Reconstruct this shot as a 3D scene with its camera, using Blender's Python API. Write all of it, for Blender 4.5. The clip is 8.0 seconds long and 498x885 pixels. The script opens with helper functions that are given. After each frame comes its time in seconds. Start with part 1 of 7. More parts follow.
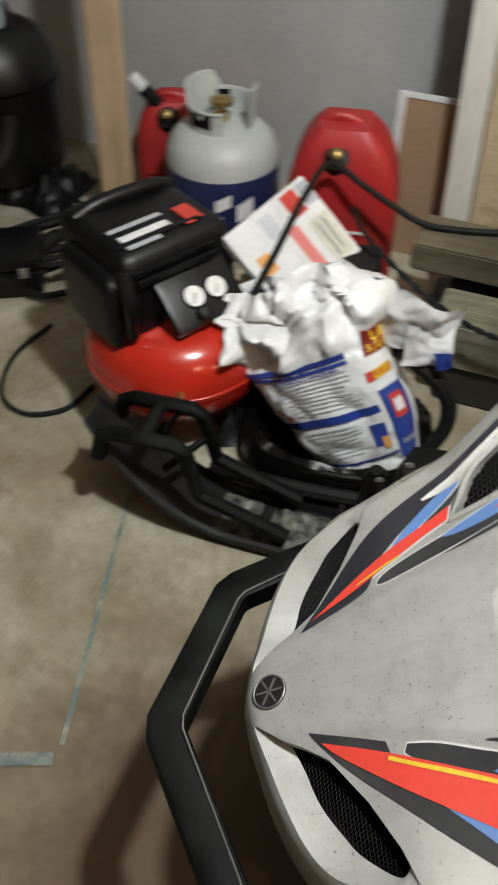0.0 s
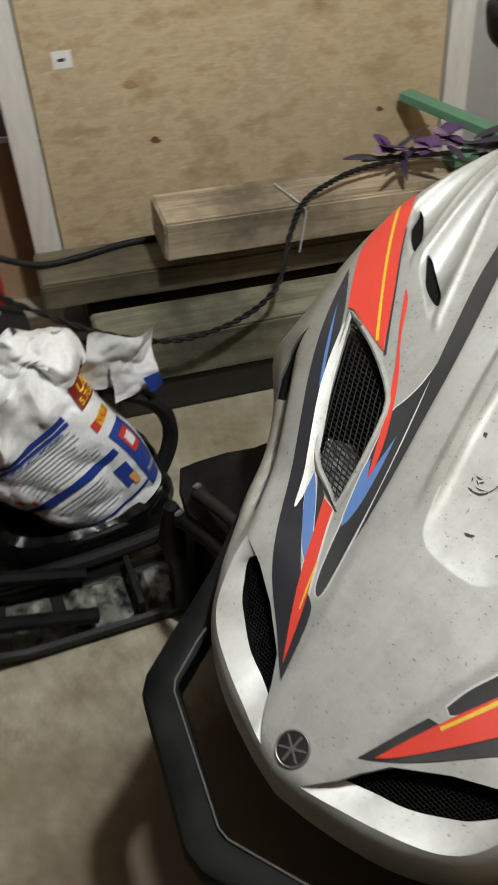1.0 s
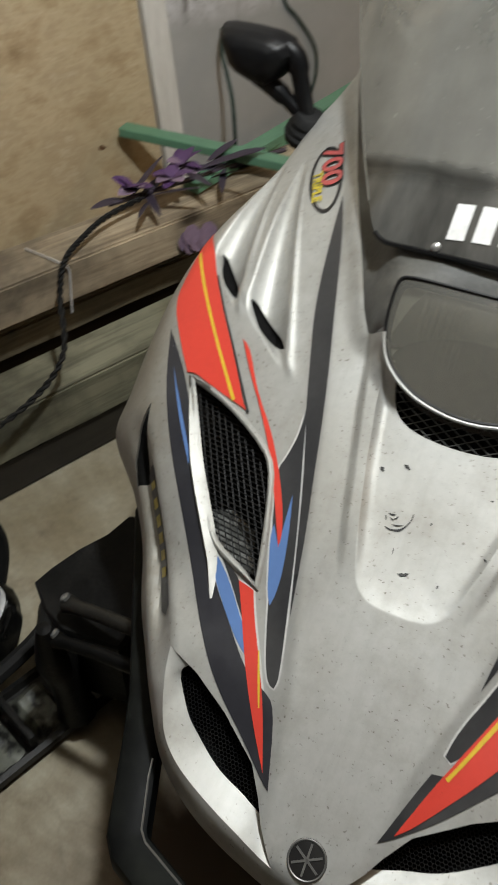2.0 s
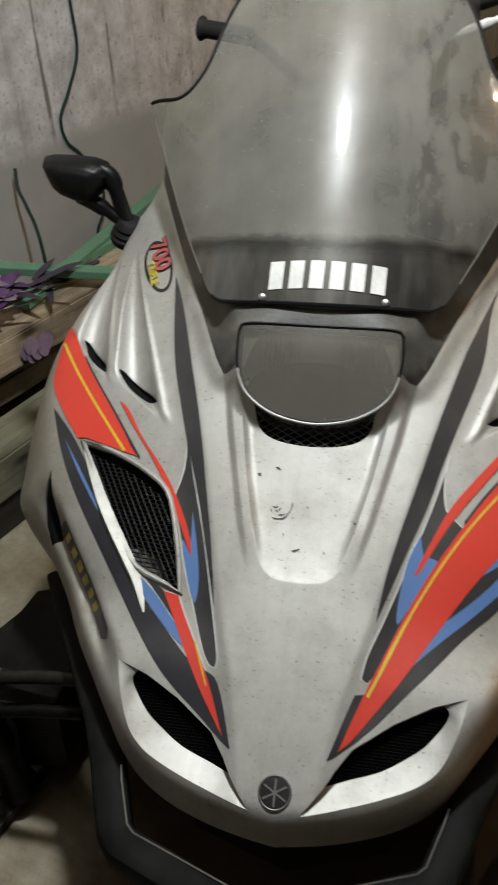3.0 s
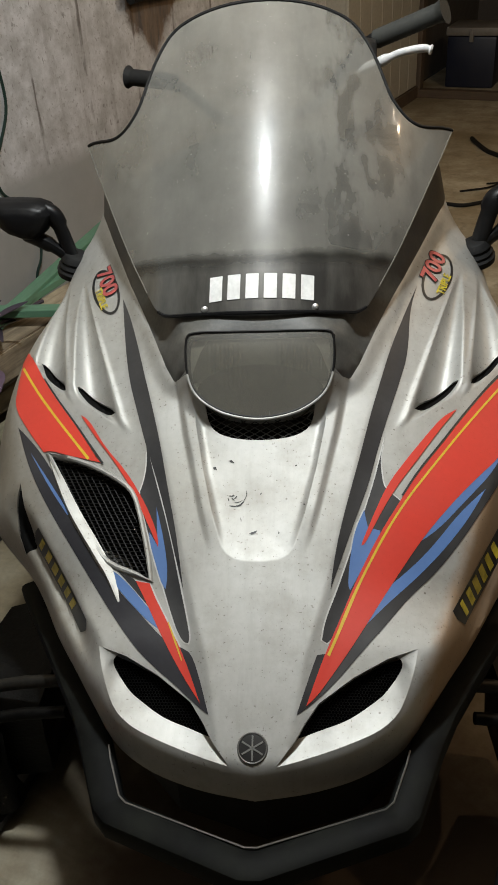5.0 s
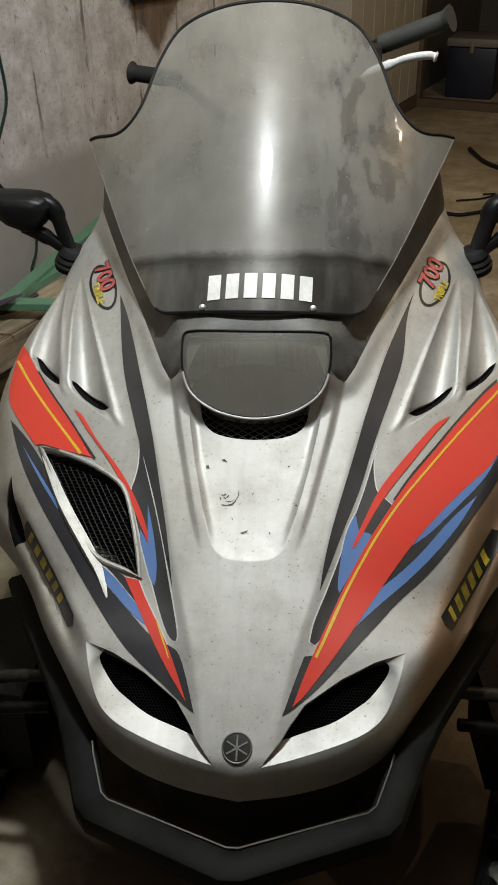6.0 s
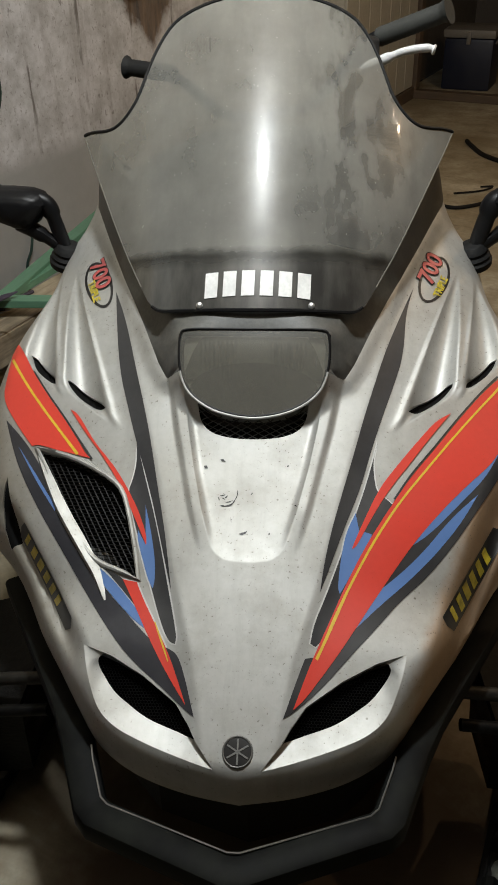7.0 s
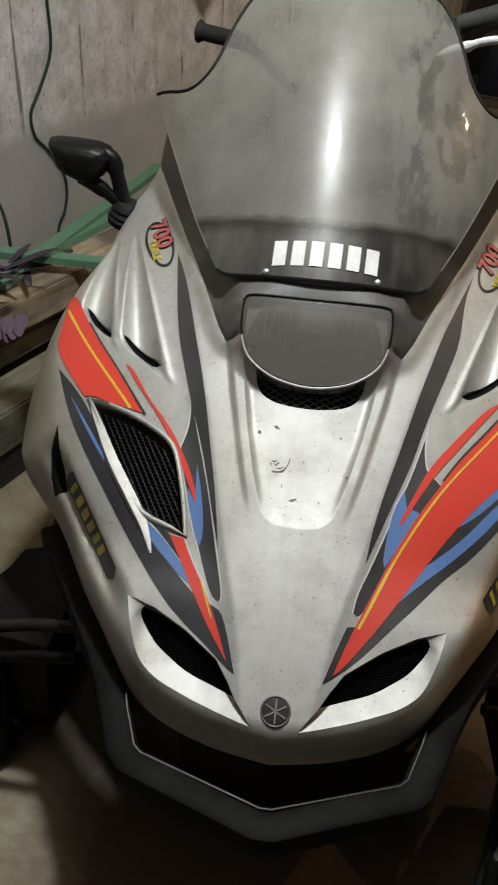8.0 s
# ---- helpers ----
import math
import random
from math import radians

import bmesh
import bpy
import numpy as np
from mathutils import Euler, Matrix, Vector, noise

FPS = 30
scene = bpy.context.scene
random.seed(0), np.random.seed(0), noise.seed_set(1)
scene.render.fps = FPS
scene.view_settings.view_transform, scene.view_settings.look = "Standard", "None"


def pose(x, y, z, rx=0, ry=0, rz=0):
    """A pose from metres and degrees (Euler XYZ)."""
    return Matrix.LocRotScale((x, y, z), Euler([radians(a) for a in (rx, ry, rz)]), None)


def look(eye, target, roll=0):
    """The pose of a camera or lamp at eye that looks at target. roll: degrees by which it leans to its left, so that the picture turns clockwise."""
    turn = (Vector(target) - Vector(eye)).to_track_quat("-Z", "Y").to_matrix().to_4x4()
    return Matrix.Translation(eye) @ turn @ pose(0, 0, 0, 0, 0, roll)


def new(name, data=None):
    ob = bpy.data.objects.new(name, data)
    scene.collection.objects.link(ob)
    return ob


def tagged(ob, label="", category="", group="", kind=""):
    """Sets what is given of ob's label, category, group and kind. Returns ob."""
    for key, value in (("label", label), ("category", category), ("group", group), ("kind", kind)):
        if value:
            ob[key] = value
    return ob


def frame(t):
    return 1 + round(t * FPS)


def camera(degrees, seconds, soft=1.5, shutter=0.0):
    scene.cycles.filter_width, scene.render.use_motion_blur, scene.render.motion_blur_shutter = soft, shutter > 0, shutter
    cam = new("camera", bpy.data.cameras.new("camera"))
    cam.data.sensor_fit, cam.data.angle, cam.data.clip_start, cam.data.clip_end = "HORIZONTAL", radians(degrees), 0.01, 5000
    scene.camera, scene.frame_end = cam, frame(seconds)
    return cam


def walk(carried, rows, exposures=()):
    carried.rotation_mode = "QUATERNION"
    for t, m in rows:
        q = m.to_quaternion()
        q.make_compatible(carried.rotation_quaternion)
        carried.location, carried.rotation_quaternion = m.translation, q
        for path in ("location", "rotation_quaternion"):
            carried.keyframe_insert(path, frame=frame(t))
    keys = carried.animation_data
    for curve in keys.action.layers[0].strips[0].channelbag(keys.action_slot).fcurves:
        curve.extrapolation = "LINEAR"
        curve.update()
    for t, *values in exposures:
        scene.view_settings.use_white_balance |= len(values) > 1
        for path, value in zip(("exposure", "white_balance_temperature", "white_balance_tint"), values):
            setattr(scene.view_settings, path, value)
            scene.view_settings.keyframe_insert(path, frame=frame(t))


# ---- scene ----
cam = camera(32.8, 8.0, 1.6, 0.4)
PATH = [
    (0, (0.455, -0.035, 1.371), (-0.946, 0.001, -0.056), 0.3),
    (0.5, (0.379, -0.234, 1.395), (-0.861, 0.401, -0.040), 3.8),
    (1, (0.280, -0.318, 1.395), (-0.787, 0.626, -0.008), 1.0),
    (1.5, (0.123, -0.253, 1.387), (-0.765, 0.811, -0.055), -3.1),
    (1.7, (0.108, -0.259, 1.384), (-0.677, 0.889, -0.052), -1.9),
    (2.8, (0.045, -0.551, 1.462), (-0.275, 1.027, 0.276), -1.0),
    (3, (0.089, -0.566, 1.453), (-0.207, 1.025, 0.277), -2.0),
    (3.5, (0.123, -0.613, 1.459), (-0.144, 0.987, 0.289), -5.4),
    (4, (0.102, -0.673, 1.466), (-0.141, 0.948, 0.320), -6.3),
    (4.5, (0.101, -0.700, 1.469), (-0.104, 0.948, 0.354), -5.6),
    (6, (0.087, -0.705, 1.463), (-0.056, 0.961, 0.365), -1.5),
    (6.5, (0.089, -0.695, 1.466), (-0.046, 0.968, 0.363), -1.6),
    (7, (0.085, -0.688, 1.463), (-0.053, 0.970, 0.352), -1.8),
    (7.5, (0.061, -0.694, 1.453), (-0.082, 0.953, 0.328), 0.4),
    (8, (-0.012, -0.724, 1.437), (-0.122, 0.922, 0.307), 4.1),
]
walk(cam, [(t, look(eye, target, roll)) for t, eye, target, roll in PATH], [(0.0, 0.82), (0.8, 0.57), (1.7, 0.4), (2.8, 0.12), (4.0, 0.1), (8.0, 0.1)])

# ---- light: a bare ceiling bulb over the nose, a dimmer warm one to the side, an added warm fill further back ----
world = bpy.data.worlds.new("world")
scene.world = world
world.use_nodes = True
world.node_tree.nodes["Background"].inputs[0].default_value = (0.5, 0.52, 0.55, 1)
world.node_tree.nodes["Background"].inputs[1].default_value = 0.004


def bulb(name, place, watts, colour, radius):
    lamp = bpy.data.lights.new(name, "POINT")
    lamp.energy, lamp.color, lamp.shadow_soft_size = watts, colour, radius
    ob = new(name, lamp)
    ob.location = place
    return ob


bulb("ceiling_bulb_light", (-0.02, 0.45, 2.3), 92, (0.925, 0.98, 1.0), 0.06)
bulb("rear_fill_light", (1.9, 3.3, 2.2), 33, (1.0, 0.70, 0.40), 0.03)
bulb("side_bulb_light", (1.87, 1.32, 2.2), 15, (1.0, 0.66, 0.36), 0.006)


# ---- materials ----
def nodes_of(name):
    m = bpy.data.materials.new(name)
    m.use_nodes = True
    nt = m.node_tree
    return m, nt, nt.nodes["Principled BSDF"]


def node(nt, kind, **values):
    n = nt.nodes.new(kind)
    for key, v in values.items():
        n.inputs[key.replace("_", " ")].default_value = v
    return n


def coords(nt, stretch=(1, 1, 1)):
    tc = nt.nodes.new("ShaderNodeTexCoord")
    mp = node(nt, "ShaderNodeMapping", Scale=stretch)
    nt.links.new(tc.outputs["Object"], mp.inputs["Vector"])
    return mp.outputs["Vector"]


def noise_at(nt, at, scale, detail=6.0, rough=0.6):
    n = node(nt, "ShaderNodeTexNoise", Scale=scale, Detail=detail, Roughness=rough)
    nt.links.new(at, n.inputs["Vector"])
    return n.outputs["Fac"]


def nodes_colour(nt, at, scale):
    """A wandering offset for bending lines."""
    n = node(nt, "ShaderNodeTexNoise", Scale=scale, Detail=4.0)
    nt.links.new(at, n.inputs["Vector"])
    return n.outputs["Color"]


def ramp(nt, fac, *stops):
    r = nt.nodes.new("ShaderNodeValToRGB")
    while len(r.color_ramp.elements) < len(stops):
        r.color_ramp.elements.new(0.5)
    for e, (p, c) in zip(r.color_ramp.elements, stops):
        e.position, e.color = p, (*c, 1) if len(c) == 3 else c
    nt.links.new(fac, r.inputs["Fac"])
    return r.outputs["Color"]


def grey(v):
    return (v, v, v)


def mix(nt, fac, a, b, mode="MIX"):
    m = nt.nodes.new("ShaderNodeMix")
    m.data_type, m.blend_type = "RGBA", mode
    for value, slot in ((fac, 0), (a, 6), (b, 7)):
        if hasattr(value, "links"):
            nt.links.new(value, m.inputs[slot])
        elif slot == 0:
            m.inputs[0].default_value = value
        else:
            m.inputs[slot].default_value = (*value, 1)
    return m.outputs[2]


def bump(nt, bsdf, fac, strength, distance=0.01):
    b = node(nt, "ShaderNodeBump", Strength=strength, Distance=distance)
    nt.links.new(fac, b.inputs["Height"])
    nt.links.new(b.outputs["Normal"], bsdf.inputs["Normal"])


def surface(name, base, dirt, rough=0.5, metal=0.0, scale=6.0, fine=60.0, amount=0.5, relief=0.1, stretch=(1, 1, 1), coat=0.0, speck=0.0, grain=0.11, shine=0.5):
    """A worn surface: base colour, blotches of dirt, fine grain, uneven gloss and relief."""
    m, nt, b = nodes_of(name)
    at = coords(nt, stretch)
    big, small = noise_at(nt, at, scale, 8), noise_at(nt, at, fine, 4)
    blotch = ramp(nt, big, (0.42, grey(0)), (0.72, grey(amount)))
    col = mix(nt, blotch, base, dirt)
    grain = ramp(nt, small, (0.3, grey(1 - grain)), (0.7, grey(1 + 0.6 * grain)))
    col = mix(nt, 1.0, col, grain, "MULTIPLY")
    if speck:
        dots = ramp(nt, noise_at(nt, at, fine * 2.6, 2), (0.69, grey(0)), (0.73, grey(speck)))
        col = mix(nt, dots, col, tuple(c * 0.25 for c in dirt))
    nt.links.new(col, b.inputs["Base Color"])
    nt.links.new(ramp(nt, big, (0.3, grey(max(0.03, rough - 0.08))), (0.75, grey(min(1, rough + 0.15)))), b.inputs["Roughness"])
    b.inputs["Metallic"].default_value = metal
    b.inputs["Coat Weight"].default_value = coat
    b.inputs["Specular IOR Level"].default_value = shine
    b.inputs["Coat Roughness"].default_value = 0.15
    if relief:
        bump(nt, b, small, relief, 0.003)
    return m


def silver_paint():
    """Silver paint under dust: dull smudges, fine grime and a scatter of dark specks."""
    m, nt, b = nodes_of("silver_paint")
    at = coords(nt)
    big, mid, fine = noise_at(nt, at, 3.0, 7, 0.6), noise_at(nt, at, 15, 9, 0.7), noise_at(nt, at, 90, 5)
    col = mix(nt, ramp(nt, big, (0.4, grey(0)), (0.68, grey(0.6))), (0.455, 0.455, 0.435), (0.36, 0.345, 0.305))
    col = mix(nt, ramp(nt, mid, (0.46, grey(0)), (0.70, grey(0.38))), col, (0.24, 0.22, 0.18))
    # brown on the outer flank under one brow: warm lamplight and mud in the colour
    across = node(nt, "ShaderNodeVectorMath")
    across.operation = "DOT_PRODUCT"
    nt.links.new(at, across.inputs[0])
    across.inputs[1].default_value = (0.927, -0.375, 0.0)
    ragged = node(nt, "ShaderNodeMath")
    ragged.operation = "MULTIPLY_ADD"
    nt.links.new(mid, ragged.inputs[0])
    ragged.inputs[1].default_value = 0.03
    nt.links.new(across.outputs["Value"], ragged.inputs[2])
    warm_mud = ramp(nt, ragged.outputs[0], (0.185, grey(0)), (0.207, grey(0.85)), (0.32, grey(0.75)))
    col = mix(nt, warm_mud, col, (0.36, 0.225, 0.115))
    # grey-brown on the opposite flank: light falling off and road film in the colour
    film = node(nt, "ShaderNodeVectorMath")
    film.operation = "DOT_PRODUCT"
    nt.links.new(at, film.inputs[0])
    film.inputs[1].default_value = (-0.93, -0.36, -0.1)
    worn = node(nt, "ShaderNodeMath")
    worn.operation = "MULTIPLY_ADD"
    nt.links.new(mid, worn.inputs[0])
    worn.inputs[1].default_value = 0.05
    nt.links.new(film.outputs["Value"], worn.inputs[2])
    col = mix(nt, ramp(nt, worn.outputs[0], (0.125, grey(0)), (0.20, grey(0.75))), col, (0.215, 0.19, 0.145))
    run = noise_at(nt, coords(nt, (26, 3, 3)), 2.0, 6, 0.65)
    col = mix(nt, ramp(nt, run, (0.5, grey(0)), (0.75, grey(0.24))), col, (0.26, 0.245, 0.215))
    col = mix(nt, 1.0, col, ramp(nt, fine, (0.3, grey(0.95)), (0.7, grey(1.03))), "MULTIPLY")
    v = node(nt, "ShaderNodeTexVoronoi", Scale=70.0)
    nt.links.new(at, v.inputs["Vector"])
    pick = node(nt, "ShaderNodeSeparateColor")
    nt.links.new(v.outputs["Color"], pick.inputs[0])
    some = ramp(nt, pick.outputs[0], (0.86, grey(0)), (0.87, grey(1)))
    size = node(nt, "ShaderNodeMath")
    size.operation = "DIVIDE"
    nt.links.new(v.outputs["Distance"], size.inputs[0])
    nt.links.new(ramp(nt, pick.outputs[1], (0.0, grey(0.2)), (0.85, grey(0.45)), (1.0, grey(1.0))), size.inputs[1])
    dot = ramp(nt, size.outputs[0], (0.10, grey(1)), (0.2, grey(0)))
    dots = mix(nt, 1.0, some, dot, "MULTIPLY")
    dots = mix(nt, 1.0, dots, ramp(nt, big, (0.36, grey(0.45)), (0.55, grey(0.95))), "MULTIPLY")
    grit = ramp(nt, noise_at(nt, at, 240, 2, 0.5), (0.67, grey(0)), (0.72, grey(0.7)))
    grit = mix(nt, 1.0, grit, ramp(nt, mid, (0.42, grey(0.1)), (0.58, grey(1))), "MULTIPLY")
    dots = mix(nt, 1.0, dots, grit, "LIGHTEN")
    col = mix(nt, dots, col, (0.12, 0.105, 0.085))
    nt.links.new(col, b.inputs["Base Color"])
    nt.links.new(ramp(nt, mid, (0.3, grey(0.50)), (0.75, grey(0.57))), b.inputs["Roughness"])
    b.inputs["Metallic"].default_value = 0.41
    b.inputs["Specular IOR Level"].default_value = 0.5
    bump(nt, b, fine, 0.015, 0.003)
    return m


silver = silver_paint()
decal_dark = surface("dark_grey_decal", (0.03, 0.03, 0.032), (0.07, 0.068, 0.065), 0.42, 0.0, 9, 120, 0.5, 0.01, speck=0.2)
decal_navy = surface("slate_decal", (0.022, 0.022, 0.028), (0.052, 0.052, 0.056), 0.4, 0.0, 9, 120, 0.5, 0.01)
decal_black = surface("black_badge_decal", (0.012, 0.012, 0.012), (0.035, 0.03, 0.028), 0.4, 0, 9, 120, 0.5, 0.01)
decal_red = surface("red_decal", (0.66, 0.058, 0.038), (0.5, 0.06, 0.045), 0.42, 0, 5, 120, 0.35, 0.01, speck=0.2, grain=0.03, shine=0.3)
decal_blue = surface("blue_decal", (0.11, 0.21, 0.46), (0.11, 0.17, 0.33), 0.42, 0, 5, 120, 0.35, 0.01, grain=0.03, shine=0.35)
badge_red = surface("faded_red_badge", (0.40, 0.075, 0.07), (0.22, 0.06, 0.055), 0.45, 0, 30, 120, 0.7, 0.01)
badge_yellow = surface("faded_yellow_badge", (0.58, 0.46, 0.035), (0.16, 0.14, 0.03), 0.45, 0, 60, 160, 0.7, 0.01)
decal_yellow = surface("yellow_decal", (0.72, 0.48, 0.03), (0.5, 0.36, 0.06), 0.4, 0, 7, 120, 0.4, 0.01)
decal_pale = surface("pale_decal_edging", (0.62, 0.62, 0.60), (0.45, 0.44, 0.42), 0.4, 0, 9, 120, 0.4, 0.01)
decal_white = surface("white_lettering", (0.80, 0.80, 0.78), (0.5, 0.5, 0.48), 0.45, 0, 20, 150, 0.4, 0.02)
ski_plastic = surface("dusty_ski_plastic", (0.006, 0.006, 0.006), (0.022, 0.021, 0.018), 0.42, 0, 9, 120, 0.7, 0.12, shine=0.3)
black_plastic = surface("black_plastic", (0.006, 0.006, 0.0065), (0.016, 0.015, 0.014), 0.45, 0, 8, 140, 0.45, 0.08, shine=0.25)
shroud_black = surface("glossy_black_shroud", (0.0022, 0.0022, 0.0028), (0.006, 0.006, 0.007), 0.36, 0, 8, 140, 0.5, 0.15, shine=0.4)
cowl_black = surface("dusty_black_cowl", (0.062, 0.062, 0.058), (0.16, 0.155, 0.135), 0.5, 0, 10, 160, 0.75, 0.1)
bumper_black = surface("scuffed_black_tube", (0.0024, 0.0027, 0.0026), (0.015, 0.0165, 0.0135), 0.55, 0, 13, 120, 0.9, 0.05, shine=0.09)
rubber = surface("black_rubber", (0.008, 0.008, 0.008), (0.018, 0.017, 0.015), 0.7, 0, 10, 150, 0.5, 0.2, shine=0.25)
greasy_black = surface("greasy_black_metal", (0.003, 0.003, 0.003), (0.013, 0.0115, 0.0095), 0.45, 0.0, 22, 120, 0.6, 0.4, shine=0.14)
worn_arm = surface("worn_dark_arm", (0.022, 0.020, 0.0165), (0.005, 0.005, 0.004), 0.45, 0.1, 26, 120, 0.9, 0.3, shine=0.3)
caked_ice = surface("dirty_caked_frost", (0.15, 0.155, 0.125), (0.006, 0.006, 0.005), 0.5, 0, 30, 120, 1.6, 0.5)
bin_black = surface("thin_black_polythene", (0.003, 0.003, 0.003), (0.008, 0.0075, 0.007), 0.3, 0, 20, 120, 0.5, 0.2, shine=0.3)
steel = surface("worn_steel", (0.50, 0.49, 0.47), (0.22, 0.17, 0.12), 0.35, 0.9, 10, 120, 0.5, 0.05)
alloy = surface("bright_alloy", (0.78, 0.78, 0.77), (0.5, 0.5, 0.48), 0.28, 0.9, 10, 120, 0.4, 0.03)
oily_black = surface("oily_black_metal", (0.005, 0.005, 0.005), (0.022, 0.019, 0.015), 0.5, 0.1, 16, 120, 0.5, 0.3, shine=0.2)
dull_metal = surface("dull_metal", (0.26, 0.26, 0.25), (0.12, 0.11, 0.1), 0.45, 0.7, 20, 120, 0.5, 0.05)
dark_steel = surface("oily_dark_steel", (0.018, 0.017, 0.016), (0.06, 0.05, 0.04), 0.42, 0.4, 12, 120, 0.6, 0.15)
red_plastic = surface("faded_red_plastic", (0.42, 0.022, 0.022), (0.25, 0.03, 0.03), 0.42, 0, 5, 120, 0.5, 0.05)
red_enamel = surface("red_enamel", (0.50, 0.025, 0.012), (0.28, 0.03, 0.02), 0.2, 0, 6, 120, 0.35, 0.02, coat=0.4)
tank_white = surface("white_tank_paint", (0.50, 0.53, 0.51), (0.36, 0.37, 0.34), 0.4, 0, 6, 80, 0.5, 0.05)
navy_label = surface("navy_label", (0.012, 0.02, 0.08), (0.05, 0.06, 0.1), 0.4, 0, 8, 100, 0.4, 0.02)
paper_white = surface("white_printed_paper", (0.74, 0.74, 0.74), (0.5, 0.49, 0.48), 0.55, 0, 9, 120, 0.5, 0.05)
bag_white = surface("white_plastic_sack", (0.82, 0.82, 0.82), (0.46, 0.45, 0.43), 0.4, 0, 8, 120, 0.5, 0.05)
bag_blue = surface("blue_print", (0.02, 0.05, 0.28), (0.05, 0.07, 0.2), 0.4, 0, 8, 100, 0.3, 0.02)
bag_yellow = surface("yellow_print", (0.80, 0.50, 0.02), (0.6, 0.36, 0.03), 0.4, 0, 8, 100, 0.3, 0.02)
bag_red = surface("red_print", (0.58, 0.05, 0.03), (0.4, 0.05, 0.04), 0.4, 0, 8, 100, 0.3, 0.02)
bag_maroon = surface("maroon_print", (0.20, 0.018, 0.012), (0.14, 0.02, 0.015), 0.4, 0, 8, 100, 0.3, 0.02)
bag_grey = surface("grey_print", (0.42, 0.43, 0.46), (0.25, 0.25, 0.27), 0.5, 0, 8, 100, 0.3, 0.02)
pink_print = surface("pink_print", (0.70, 0.20, 0.18), (0.55, 0.2, 0.18), 0.5, 0, 8, 100, 0.3, 0.02)
cream_print = surface("cream_print", (0.62, 0.60, 0.52), (0.5, 0.48, 0.42), 0.5, 0, 8, 100, 0.3, 0.02)
bag_pale = surface("pale_grey_print", (0.56, 0.57, 0.60), (0.42, 0.43, 0.46), 0.5, 0, 8, 100, 0.4, 0.02)
orange_print = surface("orange_print", (0.75, 0.36, 0.10), (0.6, 0.3, 0.1), 0.5, 0, 8, 100, 0.3, 0.02)
green_paint = surface("mint_green_paint", (0.11, 0.25, 0.155), (0.09, 0.16, 0.11), 0.5, 0, 8, 90, 0.5, 0.08, stretch=(1, 0.2, 1))
green_cord = surface("dark_green_cord", (0.008, 0.035, 0.026), (0.02, 0.035, 0.028), 0.5, 0, 10, 90, 0.5, 0.1)
petal_purple = surface("purple_petal", (0.075, 0.03, 0.11), (0.15, 0.09, 0.19), 0.6, 0, 14, 100, 0.6, 0.1)
petal_pale = surface("pale_lilac_petal", (0.24, 0.17, 0.24), (0.15, 0.10, 0.16), 0.6, 0, 14, 100, 0.6, 0.1)
leaf_dark = surface("dark_purple_leaf", (0.035, 0.025, 0.045), (0.06, 0.05, 0.06), 0.5, 0, 14, 100, 0.6, 0.1)
gauge_face = surface("white_gauge_face", (0.8, 0.8, 0.78), (0.6, 0.6, 0.58), 0.3, 0, 14, 100, 0.3, 0.0)
brass = surface("dull_brass", (0.50, 0.36, 0.14), (0.25, 0.18, 0.08), 0.35, 0.9, 14, 100, 0.5, 0.05)
white_trim = surface("white_painted_trim", (0.62, 0.60, 0.56), (0.42, 0.38, 0.32), 0.55, 0, 5, 70, 0.5, 0.1, stretch=(1, 1, 0.2))
tan_board = surface("tan_hardboard", (0.34, 0.22, 0.13), (0.26, 0.17, 0.10), 0.6, 0, 5, 90, 0.5, 0.05)
blue_paint = surface("blue_floor_paint", (0.13, 0.18, 0.175), (0.34, 0.31, 0.24), 0.7, 0, 22, 90, 1.3, 0.1)
panel_white = surface("cream_wall_panel", (0.50, 0.485, 0.42), (0.38, 0.355, 0.29), 0.6, 0, 2, 60, 0.5, 0.05)
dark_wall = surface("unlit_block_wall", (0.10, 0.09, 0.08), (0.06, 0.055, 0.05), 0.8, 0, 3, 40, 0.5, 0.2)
ceiling_paint = surface("ceiling_board", (0.24, 0.20, 0.15), (0.17, 0.14, 0.10), 0.8, 0, 2, 50, 0.5, 0.1)
blue_plastic = surface("deep_blue_plastic", (0.012, 0.016, 0.035), (0.03, 0.03, 0.04), 0.4, 0, 6, 90, 0.4, 0.05)
grey_lid = surface("grey_plastic_lid", (0.20, 0.19, 0.17), (0.13, 0.12, 0.1), 0.5, 0, 6, 90, 0.4, 0.05)


def wood(name, pale, dark, stain, along=1, rough=0.65, tight=26.0):
    """Sawn timber with its grain along one axis, knots and grey weathering."""
    m, nt, b = nodes_of(name)
    stretch = [tight, tight, tight]
    stretch[along] = tight * 0.06
    at = coords(nt, stretch)
    plain = coords(nt)
    grain = noise_at(nt, at, 1.3, 9, 0.72)
    blotch = noise_at(nt, plain, 4.0, 8, 0.62)
    col = ramp(nt, grain, (0.3, dark), (0.55, pale), (0.8, tuple(c * 0.8 for c in pale)))
    col = mix(nt, ramp(nt, blotch, (0.44, grey(0)), (0.64, grey(0.85))), col, stain)
    stretch2 = [11.0, 11.0, 11.0]
    stretch2[along] = 4.0
    v = node(nt, "ShaderNodeTexVoronoi", Scale=0.55)
    nt.links.new(coords(nt, stretch2), v.inputs["Vector"])
    col = mix(nt, ramp(nt, v.outputs["Distance"], (0.05, grey(0.9)), (0.11, grey(0))), col, tuple(c * 0.3 for c in dark))
    nt.links.new(col, b.inputs["Base Color"])
    b.inputs["Roughness"].default_value = rough
    bump(nt, b, grain, 0.25, 0.004)
    return m


